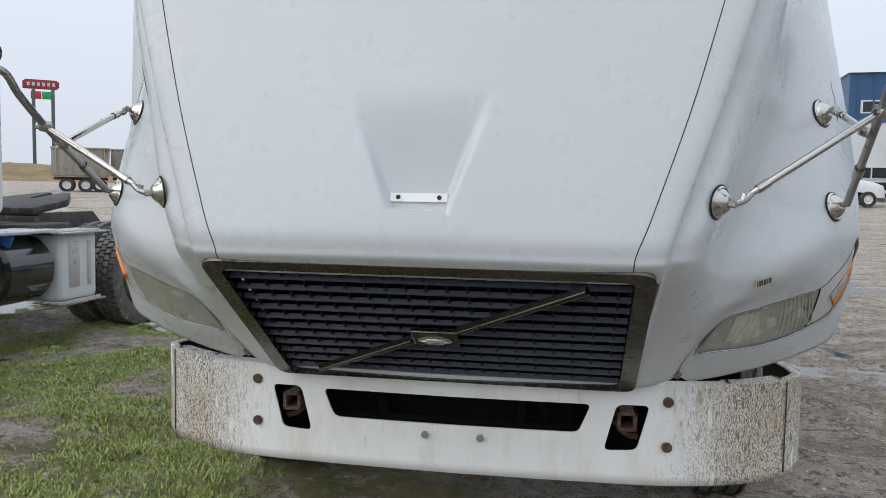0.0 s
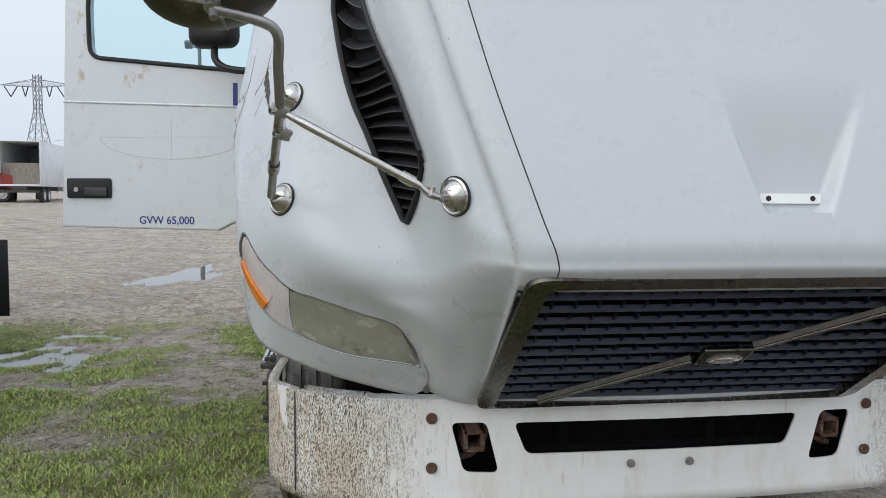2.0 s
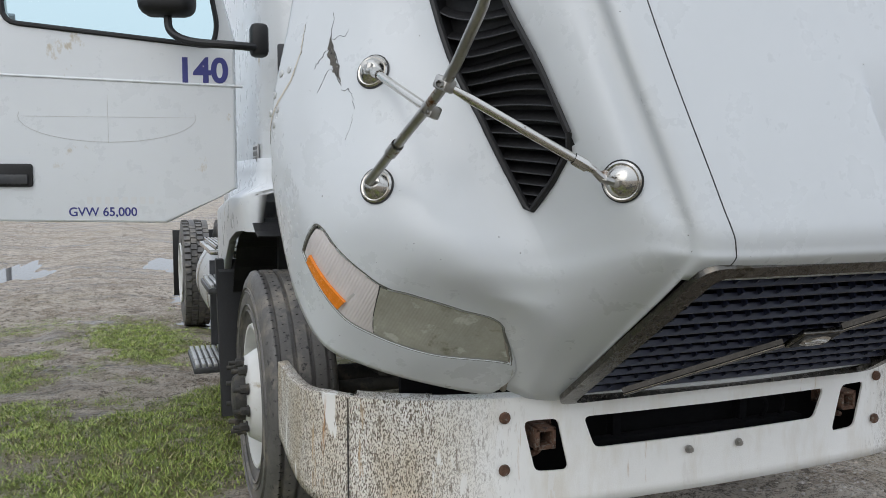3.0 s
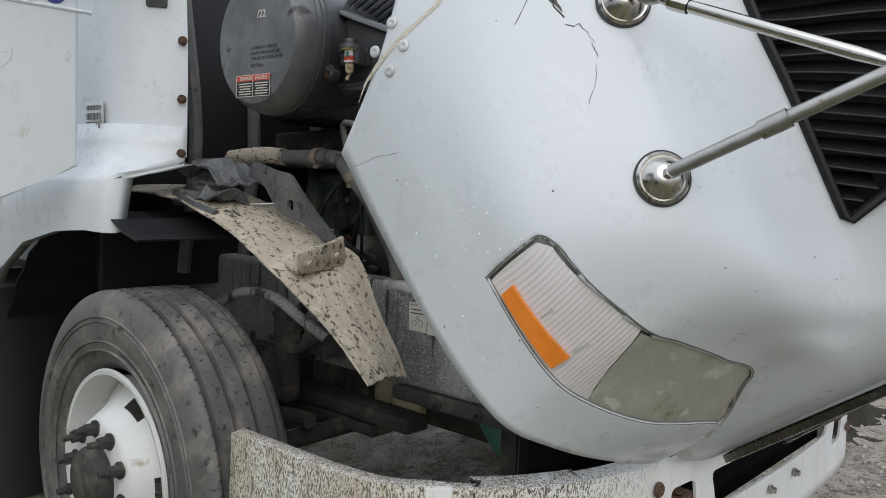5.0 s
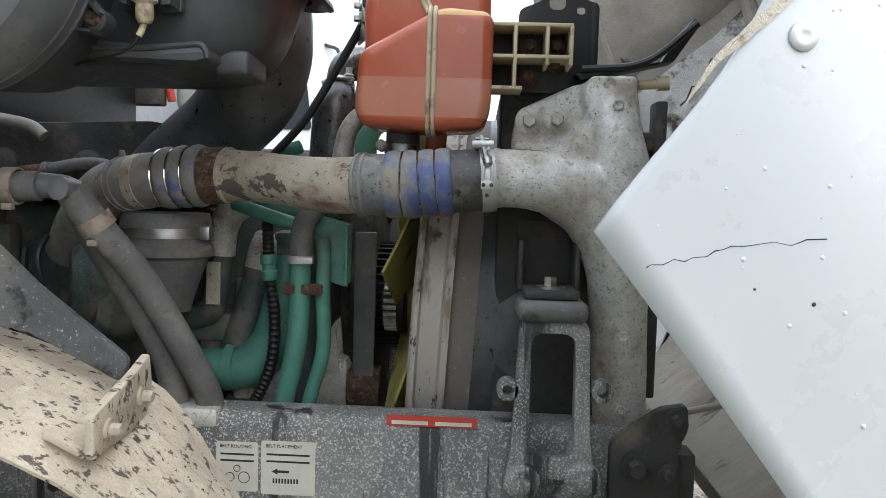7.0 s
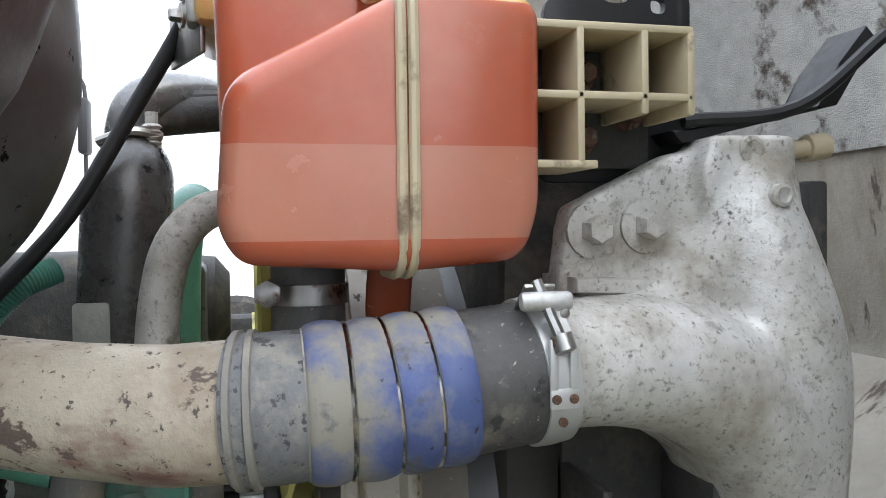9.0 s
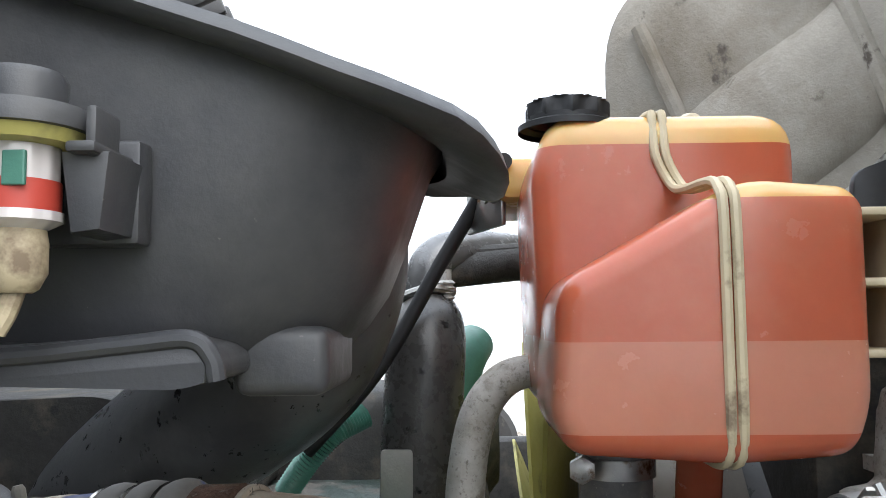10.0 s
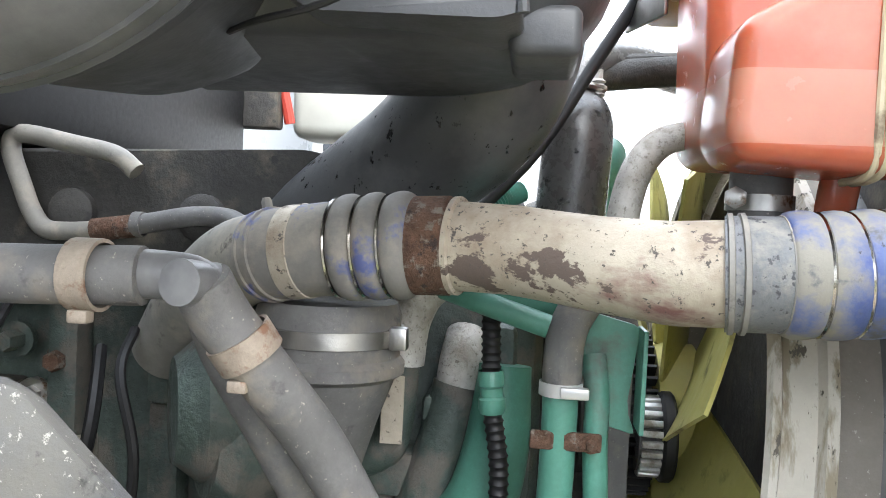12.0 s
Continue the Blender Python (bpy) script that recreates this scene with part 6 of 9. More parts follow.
# accessories on the far side of the engine
part("alternator", lathe(B(), [(0, -.09), (.06, -.09), (.085, -.07), (.09, -.02), (.09, .05), (.08, .075), (.03, .085), (0, .085)], (.18, .76, 1.44), (0, 1, 0), 32), dark, truck, "grimy alternator body")
part("accessory_housing", box(B(), (.20, .93, 1.40), (.22, .20, .27), .04, (0, 0, 0), 4), dark, truck, "grimy black accessory housing")
part("belt_cover", box(B(), (.20, .715, 1.38), (.30, .03, .28), .014, (0, 0, 0), 3), wet_plastic, truck, "wet black belt cover")
part("coolant_riser", tube(B(), [(.0, .735, 1.30), (.0, .735, 1.45), (.0, .73, 1.55), (.01, .72, 1.585), (.04, .71, 1.60)], .03, 20), green, truck, "green painted coolant riser pipe")

# fan, shroud, radiator
bm = B()
lathe(bm, [(.408, .575 - .64), (.416, .579 - .64), (.422, .574 - .64), (.423, .566 - .64), (.414, .562 - .64), (.413, .526 - .64), (.424, .520 - .64), (.424, .508 - .64)], (0, .64, 1.20), (0, 1, .05), 72)
shroud = part("fan_shroud", bm, surf("weathered_ring", (.50, .47, .41), .6, .2, vary=.12, scale=14, bump=.1, spots=(((.30, .26, .19), 26, .52, .08, .9, (1, 1, .15)), ((.12, .11, .09), 60, .60, .04, .9, (1, 1, .4)))), truck, "weathered light metal fan ring")
bm = B()
lathe(bm, [(.412, .512 - .64), (.416, .49 - .64), (.414, .462 - .64)], (0, .64, 1.20), (0, 1, .05), 72)
part("shroud_seal", bm, surf("taupe_seal", (.20, .18, .155), .8, vary=.2, scale=9, bump=.15, spots=(((.34, .32, .29), 120, .64, .04, .9, one),)), shroud, "dusty taupe rubber seal")
bm = B()
lathe(bm, [(.413, .464 - .64), (.422, .44 - .64), (.428, .38 - .64)], (0, .64, 1.20), (0, 1, .05), 72)
part("shroud_body", bm, wet_plastic, shroud, "wet black plastic shroud")
bm = B()
box(bm, (0, .325, 1.20), (.84, .21, .86), .01)
part("radiator", bm, dark, truck, "dark radiator core")
fan = new("fan")
fan.parent = truck
fan["label"] = "dusty yellow plastic engine fan"
for k in range(8):
    a = 2 * math.pi * k / 8 + .28
    rows = []
    for j in range(9):
        r = .09 + .305 * j / 8
        row = []
        for i in range(7):
            u = i / 6 - .5
            w = u * (.14 + .09 * j / 8)
            row.append((r * math.cos(a) - w * math.sin(a), .595 + .42 * w * (1 - .3 * j / 8) + .03 * u * u, 1.20 + r * math.sin(a) + w * math.cos(a)))
        rows.append(row)
    part("fan_blade", sheet(B(), rows, .005), fan_yellow, fan)
bm = B()
lathe(bm, [(.11, -.03), (.11, .03), (0, .04)], (0, .60, 1.20), (0, 1, 0), 32)
part("fan_hub", bm, fan_yellow, fan)

# engine block and its plumbing
engine = new("engine")
engine.parent = truck
engine["label"] = "grimy green diesel engine"
bm = B()
box(bm, (.02, 1.30, 1.05), (.40, 1.0, .70), .04)
part("cylinder_block", bm, block, engine, "grimy green cast engine block")
# oil pan and the plate after it, added to block light below the engine
part("oil_pan", box(B(), (.02, 1.35, .62), (.46, 1.15, .24), .05), dark, engine, "grimy black oil pan")
part("radiator_skirt", box(B(), (0, .42, .62), (1.05, .04, .42), .01), shade_black, truck, "black plate added under the radiator to darken the underside")
for k in range(7):
    part("block_rib", box(B(), (-.20, .86 + .15 * k, 1.10), (.05, .05, .5), .015), block, engine)
    part("core_plug", lathe(B(), [(.04, -.02), (.045, .03), (0, .035)], (-.18, .92 + .15 * k, .93), (-1, 0, 0), 16), block, engine)
for k in range(40):
    y, z = rnd.uniform(.85, 1.75), rnd.uniform(.85, 1.38)
    if rnd.random() < .5:
        part("block_boss", box(B(), (-.21, y, z), (.07, rnd.uniform(.03, .12), rnd.uniform(.03, .1)), .008), rnd.choice((block, block, dark, alu)), engine)
    else:
        part("block_bolt", bolt(B(), (-.20, y, z), (-1, 0, 0), .015, .03), rnd.choice((block, steel, rust)), engine)
bm = B()
prism(bm, round_poly([(1.0, 1.40), (1.0, 1.535), (1.10, 1.560), (1.95, 1.535), (1.95, 1.40)], .015, 3)[::-1], .5, yz(.2), .012)
part("valve_cover", bm, dark, engine, "black valve cover")
for k in range(4):
    bm = lathe(B(), [(.03, 0), (.03, .012), (.02, .018), (0, .018)], (-.30, 1.06 + .17 * k, 1.47), (-1, 0, 0), 20)
    part("cover_boss", bm, dark, engine)
bm = B()
lathe(bm, [(.0, 1.385), (.078, 1.385), (.082, 1.372), (.082, 1.325), (.088, 1.318), (.088, 1.306), (.078, 1.30), (.060, 1.25), (.045, 1.20), (0, 1.20)], (-.37, 1.048, 0), (0, 0, 1), 36)
turbo = part("turbo_inlet", bm, rubber, engine, "grey cast intake cone")
bm = B()
lathe(bm, [(.083, 1.34), (.086, 1.34), (.086, 1.358), (.083, 1.358)], (-.37, 1.048, 0), (0, 0, 1), 36)
box(bm, (-.40, .962, 1.35), (.02, .02, .025), .003)
part("band_clamp", bm, steel, turbo, "dull steel band clamp")
bm = B()
lathe(bm, [(0, -.06), (.075, -.06), (.085, -.04), (.085, .02), (.06, .05), (0, .05)], (-.36, 1.18, 1.25), (-.5, .85, 0), 32)
lathe(bm, [(.06, 0), (.07, .03), (.07, .08), (.055, .10), (0, .10)], (-.33, 1.10, 1.20), (-.6, .8, .1), 28)
part("turbocharger", bm, block, engine, "dirty turbocharger housing")
bm = B()
tube(bm, [(-.22, .95, 1.40), (-.25, .962, 1.385), (-.262, .975, 1.35), (-.262, .98, 1.30)], .030, 20)
part("silver_elbow", bm, alu, engine, "pale cast elbow")
bm = B()
tube(bm, [(-.262, .98, 1.31), (-.26, .985, 1.23), (-.255, 1.0, 1.185), (-.24, 1.06, 1.16)], .025, 18)
part("oil_pipe", bm, block, engine)
bm = B()
box(bm, (-.289, .984, 1.245), (.004, .028, .085), .001)
part("peeling_label", bm, pipe_paint, engine, "peeling rusty label", smooth=False)
bm = B()
tube(bm, [(-.20, .90, 1.33), (-.225, .905, 1.30), (-.225, .91, 1.26)], .03, 16)
part("silver_joint", bm, alu, engine)
bm = B()
tube(bm, [(-.225, .91, 1.27), (-.23, .925, 1.20), (-.23, .95, 1.12), (-.22, .97, 1.06)], .032, 16)
part("grey_hose", bm, block, engine)
bm = B()
tube(bm, [(-.24, 1.03, 1.06), (-.25, .98, 1.066), (-.25, .92, 1.075), (-.245, .875, 1.12), (-.24, .855, 1.20), (-.23, .85, 1.30)], [.04, .042, .045, .046, .042, .035], 20)
lathe(bm, [(.047, -.01), (.049, -.01), (.049, .01), (.047, .01)], (-.25, .955, 1.07), (0, 1, 0), 24)
part("green_coolant_pipe", bm, green, engine, "green painted coolant pipe")
bm = B()
tube(bm, [(-.40, .785, 1.31), (-.40, .785, 1.245), (-.40, .788, 1.17), (-.395, .80, 1.10), (-.39, .815, 1.03), (-.39, .82, .98)], .019, 18)
part("green_pipe", bm, green, engine, "green painted pipe")
bm = B()
tube(bm, [(-.37, .75, 1.34), (-.385, .745, 1.30), (-.39, .745, 1.245), (-.39, .742, 1.142), (-.385, .765, 1.05), (-.385, .775, .98)], .0135, 16)
part("green_pipe", bm, green, engine, "thin green painted pipe")
bm = B()
tube(bm, [(-.36, .74, 1.43), (-.385, .765, 1.40), (-.40, .782, 1.365), (-.40, .785, 1.305)], .021, 16)
part("black_hose", bm, rubber, engine)
bm = B()
lathe(bm, [(.0215, -.007), (.0235, -.007), (.0235, .007), (.0215, .007)], (-.40, .785, 1.308), (0, 0, 1), 24)
box(bm, (-.424, .772, 1.308), (.012, .03, .012), .002)
part("hose_clamp", bm, silver, engine)
bm = B()
box(bm, (-.414, .778, 1.255), (.008, .075, .02), .003)
bolt(bm, (-.418, .752, 1.255), (-1, 0, 0), .006, .008)
part("pipe_band", bm, rust, engine, "rusty pipe bracket")
bm = B()
prism(bm, round_poly([(.70, 1.375), (.712, 1.285), (.70, 1.255), (.735, 1.265), (.755, 1.297), (.772, 1.36), (.76, 1.39)], .008, 2)[::-1], .006, yz(-.365), .001)
box(bm, (-.385, .700, 1.32), (.05, .005, .11), .001)
part("green_bracket", bm, green, engine, "green steel bracket", smooth=False)
bm = B()
tube(bm, [(-.36, .92, 1.405), (-.385, .87, 1.392), (-.395, .80, 1.372)], .013, 12)
box(bm, (-.33, .84, 1.40), (.06, .10, .04), .006)
part("green_bar", bm, green, engine)
bm = B()
path = spline([(-.33, .868, 1.41), (-.332, .864, 1.34), (-.333, .860, 1.27), (-.335, .848, 1.19), (-.335, .853, 1.10), (-.335, .88, 1.03), (-.33, .905, 1.0)], 24)
tube(bm, path, [.0105 if k % 3 else .0125 for k in range(len(path))], 10, 0)
part("corrugated_conduit", bm, black, engine, "black corrugated conduit")
bm = B()
lathe(bm, [(.014, -.025), (.016, -.02), (.016, -.008), (.0135, -.005), (.0135, .005), (.016, .008), (.016, .02), (.014, .025)], (-.333, .861, 1.285), (0, .08, 1), 16)
part("conduit_clip", bm, green, engine, "green plastic conduit clip")
bm = B()
box(bm, (-.15, .70, 1.15), (.012, .046, .40), .004)
part("drive_belt", bm, rubber, engine, "black drive belt")
bm = B()
lathe(bm, [(0, -.03), (.05, -.03), (.05, .008), (0, .008)], (-.10, .655, 1.19), (0, 1, 0), 40)
pul = part("toothed_pulley", bm, dark, engine, "steel toothed pulley")
for k in range(24):
    a = 2 * math.pi * k / 24
    part("pulley_tooth", box(B(), (-.10 + .053 * math.cos(a), .645, 1.19 + .053 * math.sin(a)), (.010, .030, .009), .002, (0, -math.degrees(a), 0)), silver, pul)
part("pulley_disc", lathe(B(), [(0, -.01), (.060, -.01), (.064, -.006), (.064, .006), (.060, .01), (0, .01)], (-.10, .622, 1.19), (0, 1, 0), 40), black, pul)
bm = B()
lathe(bm, [(0, -.02), (.10, -.02), (.105, 0), (.10, .02), (0, .02)], (.0, .66, 1.20), (0, 1, 0), 40)
clutch = part("fan_clutch", bm, black, engine, "black finned fan clutch")
for k in range(40):
    a = 2 * math.pi * k / 40
    part("clutch_fin", box(B(), (.112 * math.cos(a), .66, 1.20 + .112 * math.sin(a)), (.024, .05, .004), 0, (0, -math.degrees(a), 0)), black, clutch)
bm = B()
lathe(bm, [(0, 0), (.055, 0), (.05, .006), (.05, .064), (.055, .07), (0, .07)], (-.12, .663, 1.005), (0, 1, 0), 32)
part("idler_pulley", bm, rust, engine, "rusty idler pulley")
bm = B()
box(bm, (-.13, .78, 1.02), (.06, .10, .12), .02)
for k in range(3):
    prism(bm, [(.74, .96), (.80, 1.0), (.79, 1.10), (.76, 1.16), (.75, 1.05)][::-1], .008, yz(-.10 - .03 * k), .001)
part("pump_casting", bm, alu, engine, "dirty cast aluminium pump")
bm = B()
box(bm, (-.05, .80, 1.12), (.16, .06, .5), .02)
part("timing_cover", bm, dark, engine)
bm = B()
box(bm, (.10, .74, 1.12), (.30, .10, .60), .03)
lathe(bm, [(0, -.06), (.09, -.06), (.10, -.04), (.10, .02), (.06, .03), (0, .03)], (.0, .72, 1.20), (0, 1, 0), 28)
part("fan_drive", bm, dark, engine, "grimy black fan drive housing")
# wide hoses running down to the filter base
hl = new("coolant_hoses")
hl.parent = engine
hl["label"] = "grey rubber hoses joined by a plastic tee"
for k, pts in enumerate(([(-.68, 1.07, 1.425), (-.662, 1.057, 1.393), (-.635, 1.02, 1.335), (-.60, .985, 1.27), (-.545, .925, 1.13), (-.52, .91, 1.07), (-.52, .91, 1.04)],
                         [(-.60, 1.10, 1.42), (-.585, 1.085, 1.36), (-.56, 1.04, 1.27), (-.53, .985, 1.15), (-.52, .97, 1.07), (-.52, .97, 1.04)])):
    bm = B()
    tube(bm, pts, .0235, 18)
    part("hose", bm, rubber, hl, "dusty grey rubber hose")
bm = B()
tube(bm, [(-.69, 1.11, 1.428), (-.70, 1.22, 1.425), (-.70, 1.34, 1.425)], .0225, 18)
part("hose", bm, rubber, hl)
bm = B()
tube(bm, [(-.71, 1.30, 1.425), (-.71, 1.42, 1.43), (-.70, 1.60, 1.42)], .026, 18)
part("hose", bm, muddy, hl, "mud-crusted hose end")
bm = B()
lathe(bm, [(0, -.028), (.016, -.028), (.0175, -.025), (.0175, .02), (0, .022)], (-.685, 1.072, 1.424), (-1, .2, .1), 24)
tube(bm, [(-.688, 1.14, 1.428), (-.684, 1.10, 1.429), (-.678, 1.072, 1.424), (-.666, 1.058, 1.400), (-.658, 1.050, 1.385)], [.020, .0185, .0185, .0185, .020], 18, 4)
part("plastic_tee", bm, cover_plastic, hl, "dusty grey plastic tee")
for c, d in (((-.695, 1.15, 1.427), (0, 1, 0)), ((-.652, 1.044, 1.374), (.3, -.45, -.8))):
    bm = B()
    lathe(bm, [(.0245, -.011), (.0275, -.011), (.0275, .011), (.0245, .011)], c, d, 24)
    box(bm, (c[0] - .010, c[1], c[2] - .030), (.012, .016, .010), .002)
    part("spring_clamp", bm, clamp_tan, hl, "rusty spring clamp")
bm = B()
box(bm, (-.52, .945, 1.05), (.07, .12, .035), .01)
part("hose_flange", bm, alu, hl)
bm = B()
def clear(y, z):
    return (-.325, .826 + (y - .826) * .955, 1.477 + (z - 1.477) * .955)


tube(bm, [clear(*q) for q in ((1.38, 1.448), (1.42, 1.445), (1.452, 1.447), (1.471, 1.468), (1.487, 1.505), (1.502, 1.545), (1.498, 1.566), (1.475, 1.568), (1.42, 1.558), (1.36, 1.546), (1.33, 1.525))], .012, 12)
bm2 = tube(B(), [clear(1.385, 1.448), clear(1.33, 1.456)], .0145, 12, 0)
part("rusty_union", bm2, rust, engine)
part("bent_pipe", bm, grey_hose, engine, "bent steel breather pipe")
bm = B()
tube(bm, [(-.325, 1.315, 1.457), (-.325, 1.28, 1.463), (-.328, 1.23, 1.472), (-.34, 1.18, 1.470), (-.37, 1.14, 1.450)], .0125, 12)
lathe(bm, [(.0135, -.006), (.0155, -.006), (.0155, .006), (.0135, .006)], (-.325, 1.302, 1.459), (0, 1, 0), 16)
part("vacuum_hose", bm, rubber, engine)
for pts in ([(-.33, 1.30, 1.33), (-.40, 1.28, 1.29), (-.42, 1.25, 1.20), (-.40, 1.27, 1.08)], [(-.30, 1.36, 1.30), (-.37, 1.33, 1.22), (-.36, 1.36, 1.10)],
            [(-.25, 1.5, 1.38), (-.4, 1.45, 1.30), (-.42, 1.5, 1.15), (-.3, 1.6, 1.0)], [(-.5, 1.7, 1.25), (-.45, 1.5, 1.22), (-.4, 1.3, 1.12), (-.42, 1.1, 1.07)]):
    bm = B()
    tube(bm, pts, rnd.uniform(.006, .011), 8)
    part("cable", bm, black, engine)

# ---------------------------------------------------------------- air cleaner
air = new("air_cleaner")
air.parent = truck
air["label"] = "big black plastic air cleaner with warning label"
AY, AZ = 1.143, 1.735
bm = B()
lathe(bm, [(.192, 0), (.198, .01), (.200, .03), (.198, .05), (.190, .078), (.174, .097), (.15, .103), (.13, .099), (.10, .101), (0, .101)], (-.835, AY, AZ), (-1, 0, 0), 64)
cover = part("end_cover", bm, cover_plastic, air, "black plastic end cover with moulded letters")
for r, h in ((.1985, .02), (.1975, .04)):
    bm = B()
    lathe(bm, [(r - .004, h - .004), (r + .004, h), (r - .004, h + .004)], (-.835, AY, AZ), (-1, 0, 0), 64)
    part("cover_ridge", bm, plastic, cover)
bm = B()
lathe(bm, [(.10, -.26), (.15, -.25), (.165, -.20), (.184, -.02), (.192, -.012), (.192, 0)], (-.835, AY, AZ), (-1, 0, 0), 64)
part("canister", bm, plastic, air)
for an in (207, 300, 25, 120):
    a = radians(an)
    m = Matrix.Translation((-.80, AY + .187 * math.cos(a), AZ + .187 * math.sin(a))) @ Matrix.Rotation(a, 4, "X")
    bm = B()
    lathe(bm, [(.016, -.01), (.016, .02), (.013, .024), (0, .024)], (0, .012, 0), (-1, 0, 0), 20)
    for sz in (-1, 1):
        prism(bm, [(-.04, sz * .034), (.022, sz * .012), (.022, sz * .012 + .004), (-.04, sz * .034 + .004)], .034, YZ)
    bmesh.ops.transform(bm, matrix=m, verts=bm.verts[:])
    bmesh.ops.recalc_face_normals(bm, faces=bm.faces[:])
    part("cover_lug", bm, plastic, cover, smooth=False)
    bm = B()
    lathe(bm, [(.0105, 0), (.0105, .003), (.008, .006), (.0035, .005), (0, .003)], m @ Vector((-.023, .012, 0)), (-1, 0, 0), 16)
    part("cover_screw", bm, rust, cover, "rusty torx screw")
LB = Matrix.Translation((-.937, 1.142, 1.609)) @ YZ
bm = B()
prism(bm, rounded(.158, .060, .003), .0012, LB)
warn = part("warning_label", bm, ink, cover, "black and red danger label", smooth=False)
MIR = LB @ Matrix.Translation((0, 0, .0014)) @ Matrix(((-1, 0, 0, 0), (0, 1, 0, 0), (0, 0, 1, 0), (0, 0, 0, 1)))
bm = B()
prism(bm, rounded(.154, .016, .001), .001, LB @ Matrix.Translation((0, .0205, .0006)))
part("red_band", bm, label_red, warn, smooth=False)
text_mesh("warning_word", "DANGER", .014, MIR @ Matrix.Translation((-.058, .0155, .001)), label_white, warn)
text_mesh("warning_word", "PELIGRO", .014, MIR @ Matrix.Translation((.012, .0155, .001)), label_white, warn)
for c0 in (-.04, .036):
    for k in range(5):
        bm = B()
        box(bm, (c0, .006 - k * .007, .0016), (.06 - .006 * (k % 3), .0028, .0006))
        bmesh.ops.transform(bm, matrix=LB, verts=bm.verts[:])
        part("text_bar", bm, label_white, warn, smooth=False)
bm = B()
for u in (-.078, .078, 0):
    box(bm, (u, 0, .0016), (.0015, .058, .0006))
for v in (-.029, .029):
    box(bm, (0, v, .0016), (.156, .0015, .0006))
bmesh.ops.transform(bm, matrix=LB, verts=bm.verts[:])
part("label_border", bm, label_white, warn, smooth=False)
# moulded lettering
COVM = Matrix.Translation((-.9365, 0, 0)) @ YZ @ Matrix(((-1, 0, 0, 0), (0, 1, 0, 0), (0, 0, 1, 0), (0, 0, 0, 1)))
for k, t in enumerate(("FASTENING TORQUE", "COUPLE DE ARRETE DE", "TORQUE DE SERRA DE EST", "5±0.5Nm")):
    text_mesh("moulded_text", t, .0125 if k < 3 else .016, COVM @ Matrix.Translation((-1.16, 1.706 - .014 * k - (.006 if k == 3 else 0), 0)), plastic, cover)
text_mesh("chalk_mark", "/22", .03, COVM @ Matrix.Translation((-1.13, 1.79, 0)), label_white, cover)

# intake housing in front of the canister: a rounded bowl under a flat lip
lip_line = [(.69, 1.716), (.705, 1.731), (.722, 1.742), (.75, 1.747), (.79, 1.757), (.845, 1.777), (.916, 1.80), (1.05, 1.85), (1.17, 1.92)]


def lip_z(y):
    for (y0, z0), (y1, z1) in zip(lip_line, lip_line[1:]):
        if y <= y1:
            return z0 + (z1 - z0) * (y - y0) / (y1 - y0)
    return lip_line[-1][1]


def bowl_ring(x0, x1, y0, y1, r):
    """Plan of the bowl, open corner at the rear, rounded towards the front."""
    pts = [(x0, y1 - (y1 - y0 - r) * k / 8) for k in range(9)]
    pts += [(x0 + r - r * math.cos(radians(10 * k)), y0 + r - r * math.sin(radians(10 * k))) for k in range(1, 10)]
    q = min(r, (x1 - x0 - r) * .9)
    pts += [(x1 - q + q * math.sin(radians(10 * k)), y0 + q - q * math.cos(radians(10 * k))) for k in range(0, 10)]
    pts += [(x1, y0 + q + (y1 - y0 - q) * k / 8) for k in range(1, 9)]
    return pts


bm = B()
rows = []
for h, y0, x0, r in ((0, .740, -.752, .10), (.10, .748, -.752, .10), (.3, .757, -.752, .105), (.5, .766, -.750, .11), (.68, .776, -.747, .115), (.82, .79, -.742, .115), (.92, .806, -.734, .11), (.98, .83, -.722, .10), (1, .855, -.71, .09)):
    rows.append([(x, y, lip_z(y) * (1 - h) + 1.602 * h) for x, y in bowl_ring(x0, -.47, y0, 1.16, r)])
sheet(bm, rows)
bm.faces.new([v for v in bm.verts][-len(rows[0]):])
bmesh.ops.recalc_face_normals(bm, faces=bm.faces[:])
part("intake_housing", bm, plastic, air, "smooth black intake housing", angle=50)
bm = B()
rows = []
for out, dz in ((-.02, .002), (.018, .006), (.030, .003), (.033, -.004), (.028, -.010), (-.005, -.012)):
    rows.append([(x, y, lip_z(y) + dz - (.006 if out > .01 else 0)) for x, y in bowl_ring(-.742 - out, -.47 + out * .3, .732 - out, 1.16, .11 + out * .6)])
sheet(bm, rows)
bmesh.ops.recalc_face_normals(bm, faces=bm.faces[:])
part("housing_lip", bm, plastic, air, angle=60)
bm = B()
box(bm, (-.655, .822, 1.613), (.10, .05, .036), .008, (0, 0, 0), 3)
part("housing_foot", bm, plastic, air)
bm = B()  # moulded tray under the bowl, open below
tray = round_poly([(.995, 1.622), (.970, 1.607), (.852, 1.604), (.836, 1.609), (.839, 1.622), (.860, 1.629), (.93, 1.624), (.985, 1.628)], .008, 4)
prism(bm, tray[::-1], .155, yz(-.61), .005)
part("housing_tray", bm, plastic, air, "moulded black tray under the housing", angle=50)
bm = B()
tube(bm, [(-.762, .995, 1.618), (-.764, .93, 1.619), (-.764, .875, 1.624), (-.764, .848, 1.626), (-.763, .839, 1.618), (-.762, .837, 1.608)], .0045, 10)
part("tray_rim", bm, plastic, air)
bm = B()
